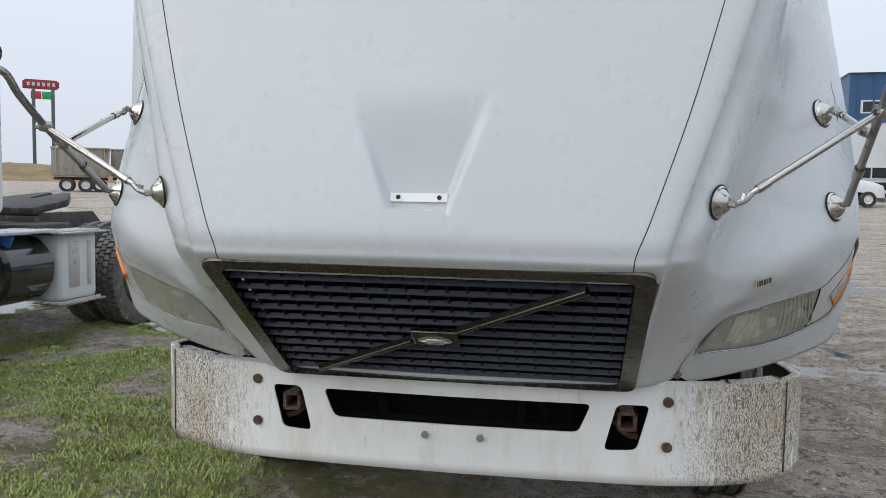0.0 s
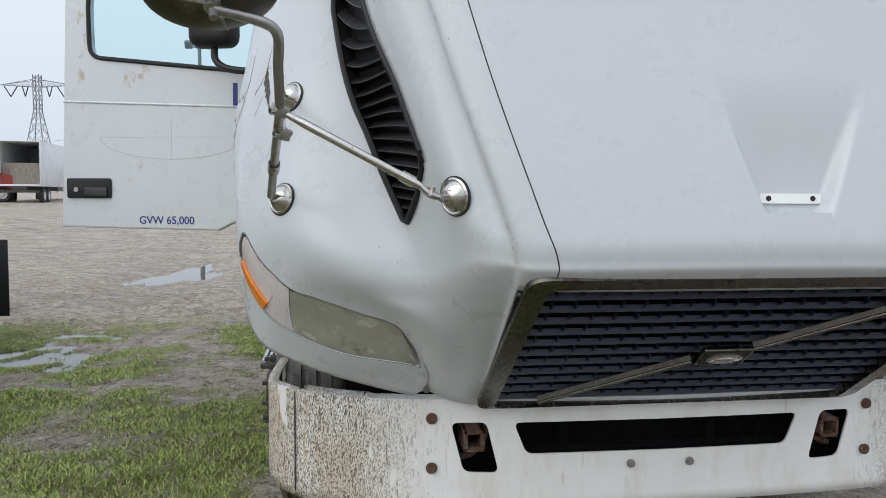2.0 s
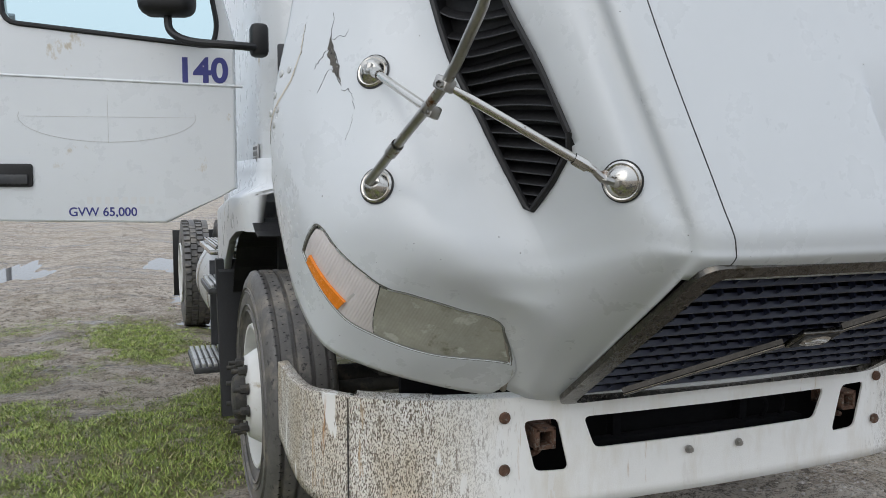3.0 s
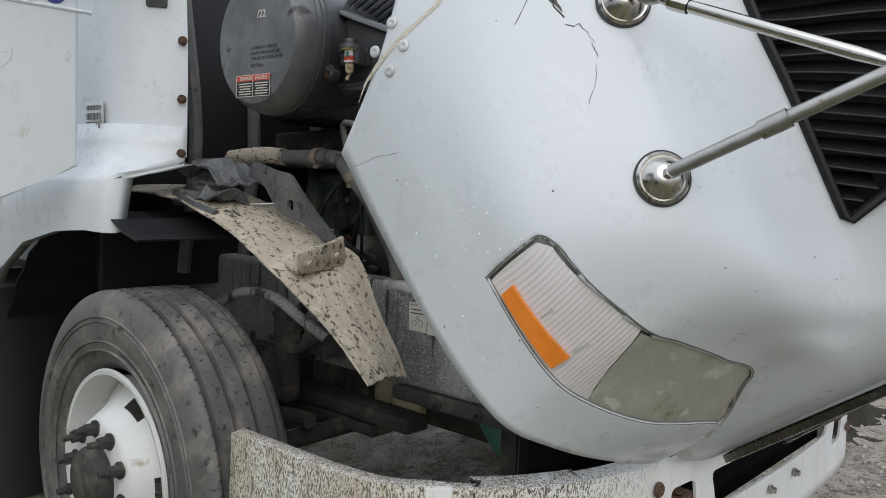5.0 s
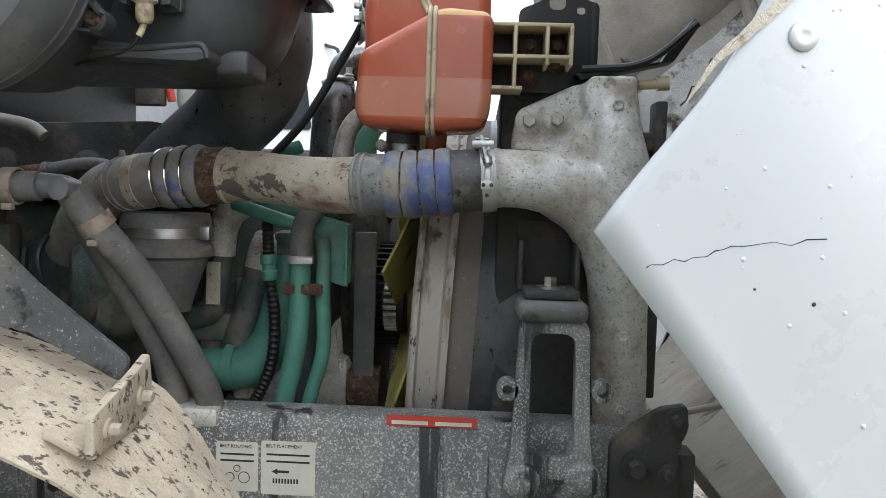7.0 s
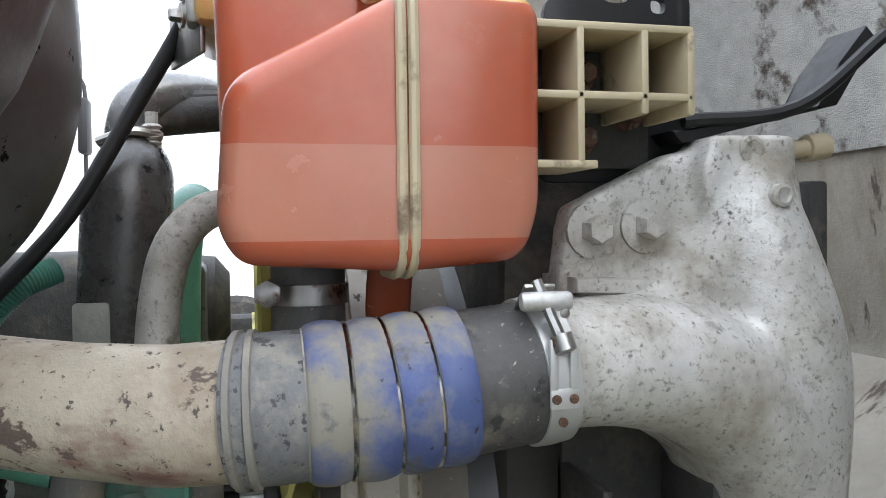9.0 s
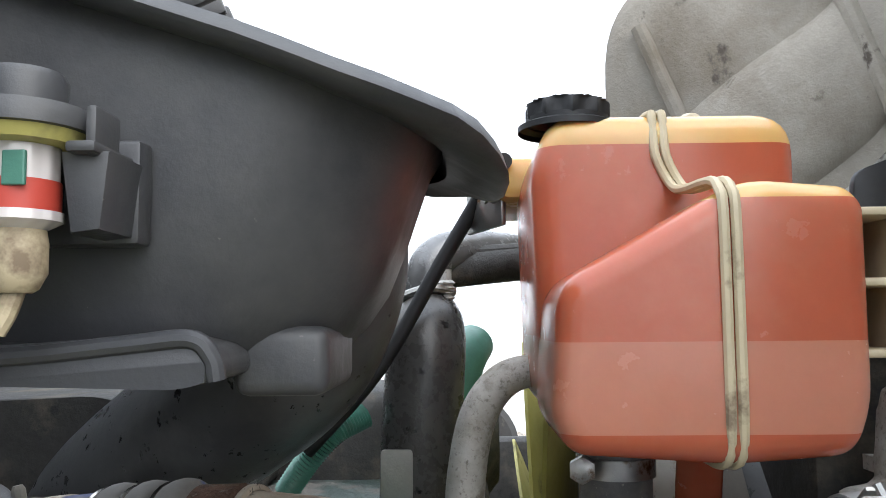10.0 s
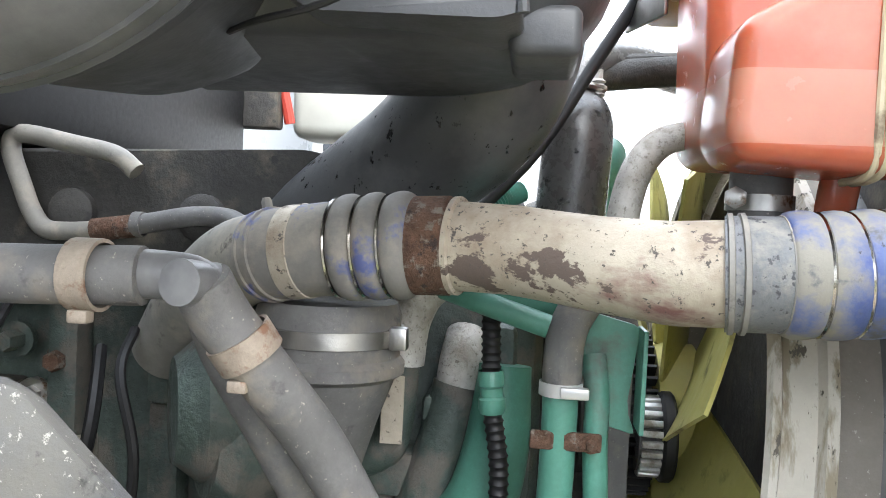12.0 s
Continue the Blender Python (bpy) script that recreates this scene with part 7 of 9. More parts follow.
for k in range(12):
    box(bm, (-.70 + .03 * k, 1.02, 1.865), (.008, .2, .02), .002, (-24, 0, 0))
part("intake_louvre", bm, plastic, air)
# restriction gauge with its cable
gauge = new("restriction_gauge")
gauge.parent = air
gauge["label"] = "filter restriction gauge with coloured band and cable"
GC = (-.828, .897, 0)
for prof, mat, nm in (([(0, 1.748), (.020, 1.748), (.022, 1.744), (.022, 1.730), (.034, 1.728), (.036, 1.722), (.036, 1.716), (.022, 1.714)], plastic, "gauge_cap"),
                      ([(.034, 1.718), (.030, 1.709), (.02, 1.708)], fan_yellow, "yellow_ring"),
                      ([(.0195, 1.71), (.0195, 1.688)], lens_clear, "clear_window"),
                      ([(.0205, 1.690), (.0205, 1.674), (.019, 1.672)], label_red, "red_ring"),
                      ([(.022, 1.674), (.022, 1.669), (.012, 1.664)], lens_clear, "window_foot"),
                      ([(.0135, 1.666), (.015, 1.658), (.015, 1.642), (.011, 1.634), (.008, 1.632)], cream, "boot")):
    bm = B()
    lathe(bm, prof, GC, (0, 0, 1), 28)
    part(nm, bm, mat, gauge)
bm = B()
box(bm, (-.848, .889, 1.694), (.003, .012, .018), .001)
part("green_band", bm, green, gauge, smooth=False)
bm = B()
tube(bm, [(-.828, .897, 1.635), (-.829, .901, 1.622), (-.83, .906, 1.612)], .0055, 10)
part("cable_boot", bm, cream, gauge)
bm = B()
tube(bm, [(-.83, .905, 1.614), (-.83, .918, 1.595), (-.825, .955, 1.578), (-.80, 1.01, 1.572), (-.76, 1.05, 1.572)], .003, 8)
part("gauge_cable", bm, black, gauge)
bm = B()
for s in (-1, 1):
    w = .016 if s < 0 else .010
    box(bm, (-.818, .897 + s * (.030 + w / 2), 1.706), (.05, w, .006), .002)
    prism(bm, [(.897 + s * .024, 1.705), (.897 + s * (.034 + w), 1.705), (.897 + s * (.030 + w), 1.664), (.897 + s * (.024 + w * .4), 1.662)][::s], .045, yz(-.79), .002)
    box(bm, (-.825, .897 + s * .042, 1.715), (.03, .006, .026), .002)
box(bm, (-.785, .897, 1.69), (.02, .10, .06), .003)
part("gauge_bracket", bm, plastic, gauge)
SHRINK = Matrix.Translation((-.792, .911, 1.717)) @ Matrix.Scale(.79, 4) @ Matrix.Translation((.828, -.897, -1.722))
for ob in gauge.children:
    ob.data.transform(SHRINK)

# big wet intake elbow
bm = B()
tube(bm, [(-.38, .868, 1.80), (-.38, .865, 1.73), (-.375, .868, 1.67), (-.355, .895, 1.61), (-.32, .955, 1.555), (-.285, 1.03, 1.505), (-.25, 1.12, 1.44), (-.23, 1.16, 1.37)], [.086, .088, .088, .085, .08, .076, .072, .07], 36, 8)
part("intake_elbow", bm, wet_plastic, truck, "wet black plastic intake elbow")

# hoses and brackets behind the elbow
bm = B()
tube(bm, [(-.175, .778, 1.36), (-.175, .776, 1.46), (-.175, .771, 1.56), (-.172, .768, 1.60), (-.155, .766, 1.625), (-.13, .768, 1.640), (-.12, .770, 1.648)], [.046, .047, .047, .046, .043, .037, .031], 28)
part("radiator_hose", bm, wet_hose, engine, "wet black upper radiator hose")
bm = B()
tube(bm, [(-.12, .772, 1.63), (-.12, .772, 1.675), (-.115, .762, 1.707), (-.10, .735, 1.722), (-.06, .69, 1.726), (.05, .60, 1.725)], .027, 20)
part("thermostat_pipe", bm, surf("wet_steel_pipe", (.18, .18, .18), .25, .5, vary=.3, scale=12, bump=.1), engine, "wet grey metal pipe")
bm = B()
lathe(bm, [(.029, -.006), (.033, -.005), (.033, .005), (.029, .006)], (-.12, .771, 1.663), (0, .1, 1), 24)
tube(bm, [(-.155, .80, 1.662), (-.168, .765, 1.672), (-.155, .735, 1.668)], .006, 8)
part("pipe_clamp", bm, steel, engine, "rusty worm clamp")
bm = B()
for k in range(7):
    lathe(bm, [(.008, 0), (.0115, .003), (.008, .006)], (-.155, .745, 1.64 + .006 * k), (0, 0, 1), 12)
lathe(bm, [(.007, -.02), (.007, .07), (0, .07)], (-.155, .745, 1.625), (0, 0, 1), 10)
part("spring_bolt", bm, alu, engine)
bm = B()
tube(bm, [(-.34, .728, 1.42), (-.345, .724, 1.49), (-.35, .712, 1.545), (-.35, .688, 1.577), (-.35, .655, 1.586), (-.34, .62, 1.58)], [.02, .0185, .018, .017, .015, .014], 16)
part("cast_arm", bm, alu, engine, "cast aluminium curved arm")
bm = B()
tube(bm, [(-.34, .684, 1.79), (-.30, .69, 1.788), (-.24, .705, 1.77), (-.22, .751, 1.696), (-.22, .82, 1.58), (-.22, .90, 1.49)], .0085, 12, 5)
part("support_rod", bm, black, engine, "black bent hood support rod")
bm = B()
tube(bm, [(-.10, .76, 1.695), (-.10, .62, 1.708), (-.10, .30, 1.73)], .022, 14)
tube(bm, [(-.10, .76, 1.715), (-.10, .5, 1.728), (-.10, .30, 1.745)], .012, 10)
part("cross_tube", bm, dark, truck, "black radiator cross tube")
bm = B()
box(bm, (-.30, .692, 1.775), (.03, .012, .04), .004)
box(bm, (-.26, .70, 1.755), (.10, .006, .05), .002, (0, 0, 20))
for z in (1.79, 1.765):
    bolt(bm, (-.30, .70, z), (-.3, 1, 0), .007, .01)
part("rod_bracket", bm, steel, truck)
bm = B()
box(bm, (-.24, .655, 1.775), (.18, .07, .045), .012)
part("tank_neck_shelf", bm, tank_top, truck)
bm = B()
path = spline([(-.18, .93, 1.44), (-.20, .90, 1.48), (-.20, .87, 1.51), (-.18, .84, 1.525)], 22)
tube(bm, path, [.012 if k % 2 else .015 for k in range(len(path))], 10, 0)
part("green_conduit", bm, green, engine)
bm = B()
prism(bm, rounded(.035, .075, .004), .004, yz(-.22) @ Matrix.Translation((.80, 1.455, 0)))
part("slotted_tab", bm, steel, engine)

# radiator mount on the frame rail
mount = new("radiator_mount")
mount.parent = truck
mount["label"] = "cast steel radiator mount with rubber isolator"
bm = B()
leg = round_poly([(.412, .975), (.40, 1.03), (.392, 1.235), (.385, 1.246), (.292, 1.246), (.285, 1.235), (.278, 1.06), (.262, .98), (.285, .972), (.305, .99), (.345, 1.0), (.36, .985), (.385, .965)], .01, 3)
prism(bm, leg[::-1], .03, yz(-.585), .004)
frame_m = part("cast_bracket", bm, rail_paint, mount, "splashed cast bracket", angle=50)
cut(frame_m, [[(.373, 1.03), (.374, 1.225), (.305, 1.225), (.302, 1.03)]], yz(-.5), .2)
for y, z, r in ((.408, 1.133, .017), (.261, 1.136, .017)):
    bm = B()
    lathe(bm, [(r, 0), (r, .03), (r * .5, .03), (r * .5, .01)], (-.585, y, z), (-1, 0, 0), 20)
    part("ear", bm, rail_paint, mount)
for y, z in ((.381, .993), (.288, .998)):
    bm = B()
    lathe(bm, [(.028, 0), (.028, .014), (.02, .02), (0, .02)], (-.615, y, z), (-1, 0, 0), 20)
    bolt(bm, (-.632, y, z), (-1, 0, 0), .013, .016, 1.4)
    part("mount_bolt", bm, rail_paint, mount, "splashed steel bolt")
for y, z in ((.381, .993), (.288, .998)):
    bm = B()
    tube(bm, [(-.60, y, z), (-.605, (y + .361) / 2, (z + .88) / 2 + .004), (-.60, .361, .88)], [.020, .014, .020], 12, 4)
    part("mount_leg", bm, rail_paint, mount, "splashed cast leg")
bm = B()
lathe(bm, [(.030, 0), (.030, .016), (.02, .022), (0, .022)], (-.60, .361, .88), (-1, 0, 0), 20)
bolt(bm, (-.622, .361, .88), (-1, 0, 0), .013, .016, 1.4)
part("mount_bolt", bm, rail_paint, mount, "splashed steel bolt")
bm = B()
box(bm, (-.585, .344, 1.259), (.09, .112, .034), .014, (0, 0, 0), 4)
part("isolator", bm, rubber, mount, "rubber isolator pad")
bm = B()
box(bm, (-.565, .345, 1.284), (.10, .085, .014), .004)
part("top_bracket", bm, dark, mount)
part("bracket_back", box(B(), (-.46, .345, 1.34), (.012, .10, .11), .003), dark, mount)
for s in (-1, 1):
    part("bracket_cheek", box(B(), (-.50, .345 + s * .046, 1.325), (.09, .008, .08), .002), dark, mount)
bm = B()
lathe(bm, [(.024, 0), (.024, .004), (0, .004)], (-.575, .345, 1.291), (0, 0, 1), 20)
lathe(bm, [(.011, .004), (.011, .018), (0, .018)], (-.575, .345, 1.291), (0, 0, 1), 6)
part("isolator_bolt", bm, steel, mount)
# hood hinge gusset and its stay
bm = B()
prism(bm, round_poly([(.24, 1.05), (.165, 1.105), (.121, 1.115), (.118, 1.07), (.135, 1.045), (.128, .95), (.15, .80), (.24, .80)], .012, 3)[::-1], .02, yz(-.565), .003)
bolt(bm, (-.585, .201, 1.013), (-1, 0, 0), .014, .022)
bolt(bm, (-.585, .150, 1.005), (-1, 0, 0), .009, .02)
bolt(bm, (-.585, .140, 1.09), (-1, 0, 0), .010, .012)
box(bm, (-.54, .125, .98), (.06, .05, .10), .006)
part("hinge_gusset", bm, dark, truck, "dark rusty hood hinge bracket")
bm = B()
tube(bm, [(-.55, .135, 1.09), (-.52, .06, 1.098), (-.45, -.06, 1.11)], .006, 10, 0)
part("stay_rod", bm, steel, truck)
# labels on the rail
for nm, y0, y1, z0, z1, title in (("belt_label", .816, .887, .928, 1.012, "BELT ROUTING"), ("belt_label", .72, .811, .925, 1.016, "BELT PLACEMENT")):
    LM = Matrix.Translation((-.551, (y0 + y1) / 2, (z0 + z1) / 2)) @ YZ
    w, h = y1 - y0, z1 - z0
    bm = B()
    prism(bm, rounded(w, h, .004), .001, LM)
    lab = part(nm, bm, label_white, truck, "yellowed paper belt label", smooth=False)
    TM = LM @ Matrix.Translation((0, 0, .0012)) @ Matrix(((-1, 0, 0, 0), (0, 1, 0, 0), (0, 0, 1, 0), (0, 0, 0, 1)))
    text_mesh("label_title", title, .0078, TM @ Matrix.Translation((-w * .42, h * .38, 0)), ink, lab)
    for k in range(2):
        bm = B()
        box(bm, (0, h * (.25 - .13 * k), .0013), (w * .8, .003, .0006))
        bmesh.ops.transform(bm, matrix=LM, verts=bm.verts[:])
        part("text_bar", bm, ink, lab, smooth=False)
    marks = []
    if title.endswith("G"):
        for c, r in ((-.012, .01), (.012, .008), (0, .006)):
            marks.append(("label_ring", lathe(B(), [(r, .0012), (r, .002), (r - .0012, .002)], (c, -.018 + .015 * (c == 0), 0), (0, 0, 1), 16)))
    else:
        arrow = box(B(), (.008, -.006, .0014), (.02, .004, .0006))
        prism(arrow, [(.0175, -.001), (.0175, -.011), (.028, -.006)], .0006, Matrix.Translation((0, 0, .0012)))
        marks.append(("label_arrow", arrow))
        marks += [("label_tick", box(B(), (-.016 + .005 * k, -.022, .0014), (.0028, .008, .0006))) for k in range(9)]
    for nm, bm in marks:
        bmesh.ops.transform(bm, matrix=LM, verts=bm.verts[:])
        part(nm, bm, ink, lab, smooth=False)
bm = B()
prism(bm, rounded(.149, .018, .002), .001, Matrix.Translation((-.5515, .528, 1.0605)) @ YZ)
rl = part("red_label", bm, label_red, truck, "worn red warning strip", smooth=False)
for k in range(2):
    bm = B()
    box(bm, (-.5532, .528 + .036 * (1 if k else -1), 1.0575), (.0008, .06, .006))
    part("text_bar", bm, label_white, rl, smooth=False)

# muddy inner splash guard
prof = [((1.90, 1.29), (1.88, 1.31)), ((1.71, 1.295), (1.70, 1.315)), ((1.50, 1.285), (1.50, 1.31)), ((1.374, 1.262), (1.40, 1.29)), ((1.178, 1.205), (1.22, 1.245)), ((1.03, 1.14), (1.03, 1.19)),
        ((.93, 1.09), (.90, 1.14)), ((.80, 1.0), (.80, 1.02)), ((.70, .93), (.735, .935)), ((.625, .872), (.685, .858))]
outl = spline([(-.985 + .03 * (i > 6), y, z) for i, ((y, z), _) in enumerate(prof)], 5)
inl = spline([(-.745 - .02 * (i > 6), y, z) for i, (_, (y, z)) in enumerate(prof)], 5)
bm = B()
rows = []
for p, q in zip(outl, inl):
    row = []
    for i in range(17):
        t = i / 16
        v = p.lerp(q, t)
        v.z += .012 * math.sin(math.pi * t) + .003 * math.cos(t * 30) * (1 if p.y < .95 else .2) + .005 * noise.noise(v * 14)
        row.append(tuple(v))
    rows.append(row)
sheet(bm, rows, .005)
bmesh.ops.recalc_face_normals(bm, faces=bm.faces[:])
part("splash_guard", bm, muddy, truck, "mud-caked bent plastic splash guard", angle=60)
bm = B()
prism(bm, round_poly([(-.965, 1.115), (-.83, 1.125), (-.80, 1.15), (-.808, 1.212), (-.845, 1.196), (-.965, 1.168)], .008, 3), .012, xz(.905), .003)
for x, z in ((-.929, 1.143), (-.838, 1.160)):
    bolt(bm, (x, .893, z), (0, -1, 0), .008, .012)
box(bm, (-.885, .93, 1.13), (.15, .06, .010), .003, (25, 0, 0))
part("guard_clamp", bm, muddy, truck, "muddy steel clamp plate")
bm = B()
arm_o = round_poly([(1.30, 1.41), (1.194, 1.383), (1.116, 1.372), (1.04, 1.30), (.913, 1.205), (.925, 1.172), (1.061, 1.242), (1.093, 1.24), (1.171, 1.264), (1.24, 1.34), (1.32, 1.36)], .012, 3)
prism(bm, arm_o[::-1], .012, yz(-.815), .003)
arm_p = part("guard_arm", bm, splashed, truck, "splashed black steel arm")
cut(arm_p, [[(1.124, 1.268), (1.094, 1.268), (1.094, 1.298), (1.124, 1.298)]], yz(-.7), .2)
bm = B()
for k in range(9):
    lathe(bm, [(.05 + .012 * (k % 2), 0), (.055, .006), (.045, .012)], (-.87 + .004 * k, 1.45, 1.30 + .009 * k), (.15, -.1, 1), 20)
part("torn_boot", bm, splashed, truck, "crumpled muddy rubber boot")
bm = B()
rows = []
for j in range(12):
    rows.append([(-.93 + .018 * i, 1.60 - .028 * j, 1.385 + .05 * noise.noise((i * .35, j * .35, 3)) - .004 * (j - 5) ** 2 * .3) for i in range(10)])
sheet(bm, rows, .006)
part("torn_flap", bm, splashed, truck, "torn muddy rubber flap", smooth=False)
bm = B()
rows = []
for j in range(10):
    rows.append([(-.95 + .02 * i, 1.56 - .03 * j, 1.29 + .045 * noise.noise((i * .5, j * .5, 9))) for i in range(7)])
sheet(bm, rows, .006)
part("bent_bracket", bm, splashed, truck, "bent muddy bracket plate", smooth=False)
bm = B()
tube(bm, [(-.95, 1.52, 1.30), (-.97, 1.40, 1.275), (-.96, 1.28, 1.25)], .012, 8)
part("guard_rod", bm, splashed, truck)
bm = B()
tube(bm, [(-.84, 1.30, 1.275), (-.80, 1.24, 1.28), (-.76, 1.19, 1.283)], .005, 8)
part("hook_bolt", bm, steel, truck)

# below: brake hose, springs, filters, steering
bm = B()
tube(bm, [(-.80, 1.52, .92), (-.80, 1.467, .963), (-.80, 1.361, 1.001), (-.80, 1.212, 1.003), (-.78, 1.10, .95), (-.74, 1.04, .90)], .016, 12)
part("brake_hose", bm, rail_paint, truck, "splashed brake hose")
for y, x, r, zb in ((1.31, -.19, .062, .49), (1.16, -.25, .062, .51), (1.47, -.18, .062, .53)):
    bm = B()
    lathe(bm, [(0, zb), (r - .012, zb), (r, zb + .012), (r, zb + .17), (r - .006, zb + .18), (r - .006, zb + .23), (0, zb + .23)], (x, y, 0), (0, 0, 1), 32)
    part("oil_filter", bm, cream if y < 1.4 else dark, engine, "dusty cream oil filter canister" if y < 1.4 else "")
bm = B()
box(bm, (-.48, 1.55, .62), (.10, 1.3, .05), .01)
box(bm, (-.48, 1.55, .57), (.10, 1.0, .04), .01)
box(bm, (-.48, 1.58, .68), (.13, .20, .22), .02)
for dy in (-.09, .09):
    tube(bm, [(-.55, 1.58 + dy, .50), (-.55, 1.58 + dy, .80)], .012, 8, 0)
part("leaf_spring", bm, dark, truck, "grimy leaf spring pack")
bm = B()
lathe(bm, [(0, 0), (.085, 0), (.09, .02), (.09, .06), (.095, .065), (.095, .075), (.08, .10), (0, .12)], (-.72, 1.40, .70), (.3, -.9, .3), 24)
box(bm, (-.68, 1.30, .80), (.07, .07, .30), .015)
box(bm, (-.62, 1.18, .86), (.10, .12, .10), .02)
tube(bm, [(-.70, 1.15, .62), (-.70, 1.5, .60)], .025, 10, 0)
tube(bm, [(-.65, 1.0, 1.0), (-.70, 1.2, .84), (-.66, 1.5, .80)], .014, 8)
for k in range(10):
    bolt(bm, (-.60 - .03 * rnd.random(), rnd.uniform(1.05, 1.5), rnd.uniform(.78, 1.0)), (-1, 0, 0), .012, .03)
part("steering_gear", bm, dark, truck, "muddy steering and brake gear")
bm = B()
tube(bm, [(-.30, .86, .80), (-.30, .78, .68), (-.28, .70, .56), (-.2, .62, .50)], .045, 18)
part("lower_radiator_hose", bm, green, engine, "dirty green lower coolant pipe")
bm = B()
box(bm, (-.52, .62, .735), (.10, .62, .04), .006)
for y in (.45, .60, .75):
    bolt(bm, (-.57, y, .74), (-1, 0, 0), .012, .02)
box(bm, (-.45, .40, .60), (.16, .20, .30), .03)
box(bm, (-.45, .56, .62), (.05, .06, .24), .01)
tube(bm, [(-.9, 1.2, .55), (0, 1.22, .56), (.9, 1.2, .55)], .03, 12, 0)
part("front_crossmember", bm, dark, truck, "grimy front crossmember and brackets")

# ---------------------------------------------------------------- far side of the engine bay
bm = B()
box(bm, (.62, 1.28, 1.79), (.16, .22, .26), .03, (0, 0, 0), 3)
lathe(bm, [(.04, 0), (.04, .03), (0, .03)], (.62, 1.28, 1.92), (0, 0, 1), 20)
part("washer_bottle", bm, surf("milky_plastic", (.55, .56, .50), .4, vary=.08, scale=8, bump=.03), truck, "milky white fluid bottle")
bm = B()
tube(bm, [(.45, 1.36, 1.68), (.44, 1.38, 1.80), (.46, 1.36, 1.90), (.52, 1.33, 1.93)], .012, 10)
part("red_cable", bm, label_red, truck, "red battery cable")
bm = B()
box(bm, (.43, 1.456, 1.74), (.05, .16, .15), .006)
part("fuse_block", bm, dark, truck, "grey connector block")
bm = B()
box(bm, (.0, 1.60, 1.70), (.9, .3, .28), .04)
part("heater_box", bm, black, truck, "black heater box at the firewall")
bm = B()
box(bm, (.52, 1.0, 1.15), (.06, 1.2, .5), .02)
part("far_splash_guard", bm, dark, truck, "black inner splash guard")

# ---------------------------------------------------------------- other trucks
white_far = surf("fleet_white", (.70, .72, .73), .35, vary=.05, scale=1.2, bump=0.0, spots=(((.42, .38, .31), 2.5, .58, .25, .7, (1, 1, .4)),))
red_far = surf("faded_red", (.36, .055, .04), .45, vary=.12, scale=1.5, bump=0.0)
gloss_black = surf("gloss_black_paint", (.012, .012, .014), .15, vary=.2, scale=3, bump=0.0, coat=.6)
cap_blue = surf("blue_cap", (.02, .10, .36), .4, vary=.1, scale=9, bump=0.0)
dark_glass = surf("dark_glass", (.02, .025, .03), .06, vary=.1, scale=2, bump=0.0)
dump_grey = surf("dump_body_steel", (.34, .31, .27), .7, .2, vary=.2, scale=1.2, bump=.1, bump_scale=20, spots=(((.22, .13, .08), 2.2, .56, .15, .9, (1, 1, .4)),))
road_tyre = surf("far_tyre", (.035, .034, .033), .75, vary=.3, scale=3, bump=0.0, spots=(((.17, .15, .12), 4, .54, .2, .95, one),))


def simple_wheel(parent, x, y, z, side, R=.5, w=.28, rim=None):
    wh = new("wheel")
    wh.parent = parent
    wh.location = (x, y, z)
    bm = B()
    h = w / 2
    lathe(bm, [(R * .56, -h), (R * .9, -h), (R, -h * .7), (R, h * .7), (R * .9, h), (R * .56, h)], (0, 0, 0), (side, 0, 0), 32)
    part("tyre", bm, road_tyre, wh)
    bm = B()
    lathe(bm, [(R * .57, h * .95), (R * .54, h * .9), (R * .5, h * .3), (R * .3, h * .1), (R * .22, h * .5), (0, h * .6)], (0, 0, 0), (side, 0, 0), 24)
    part("rim", bm, rim or rim_white, wh)
    return wh


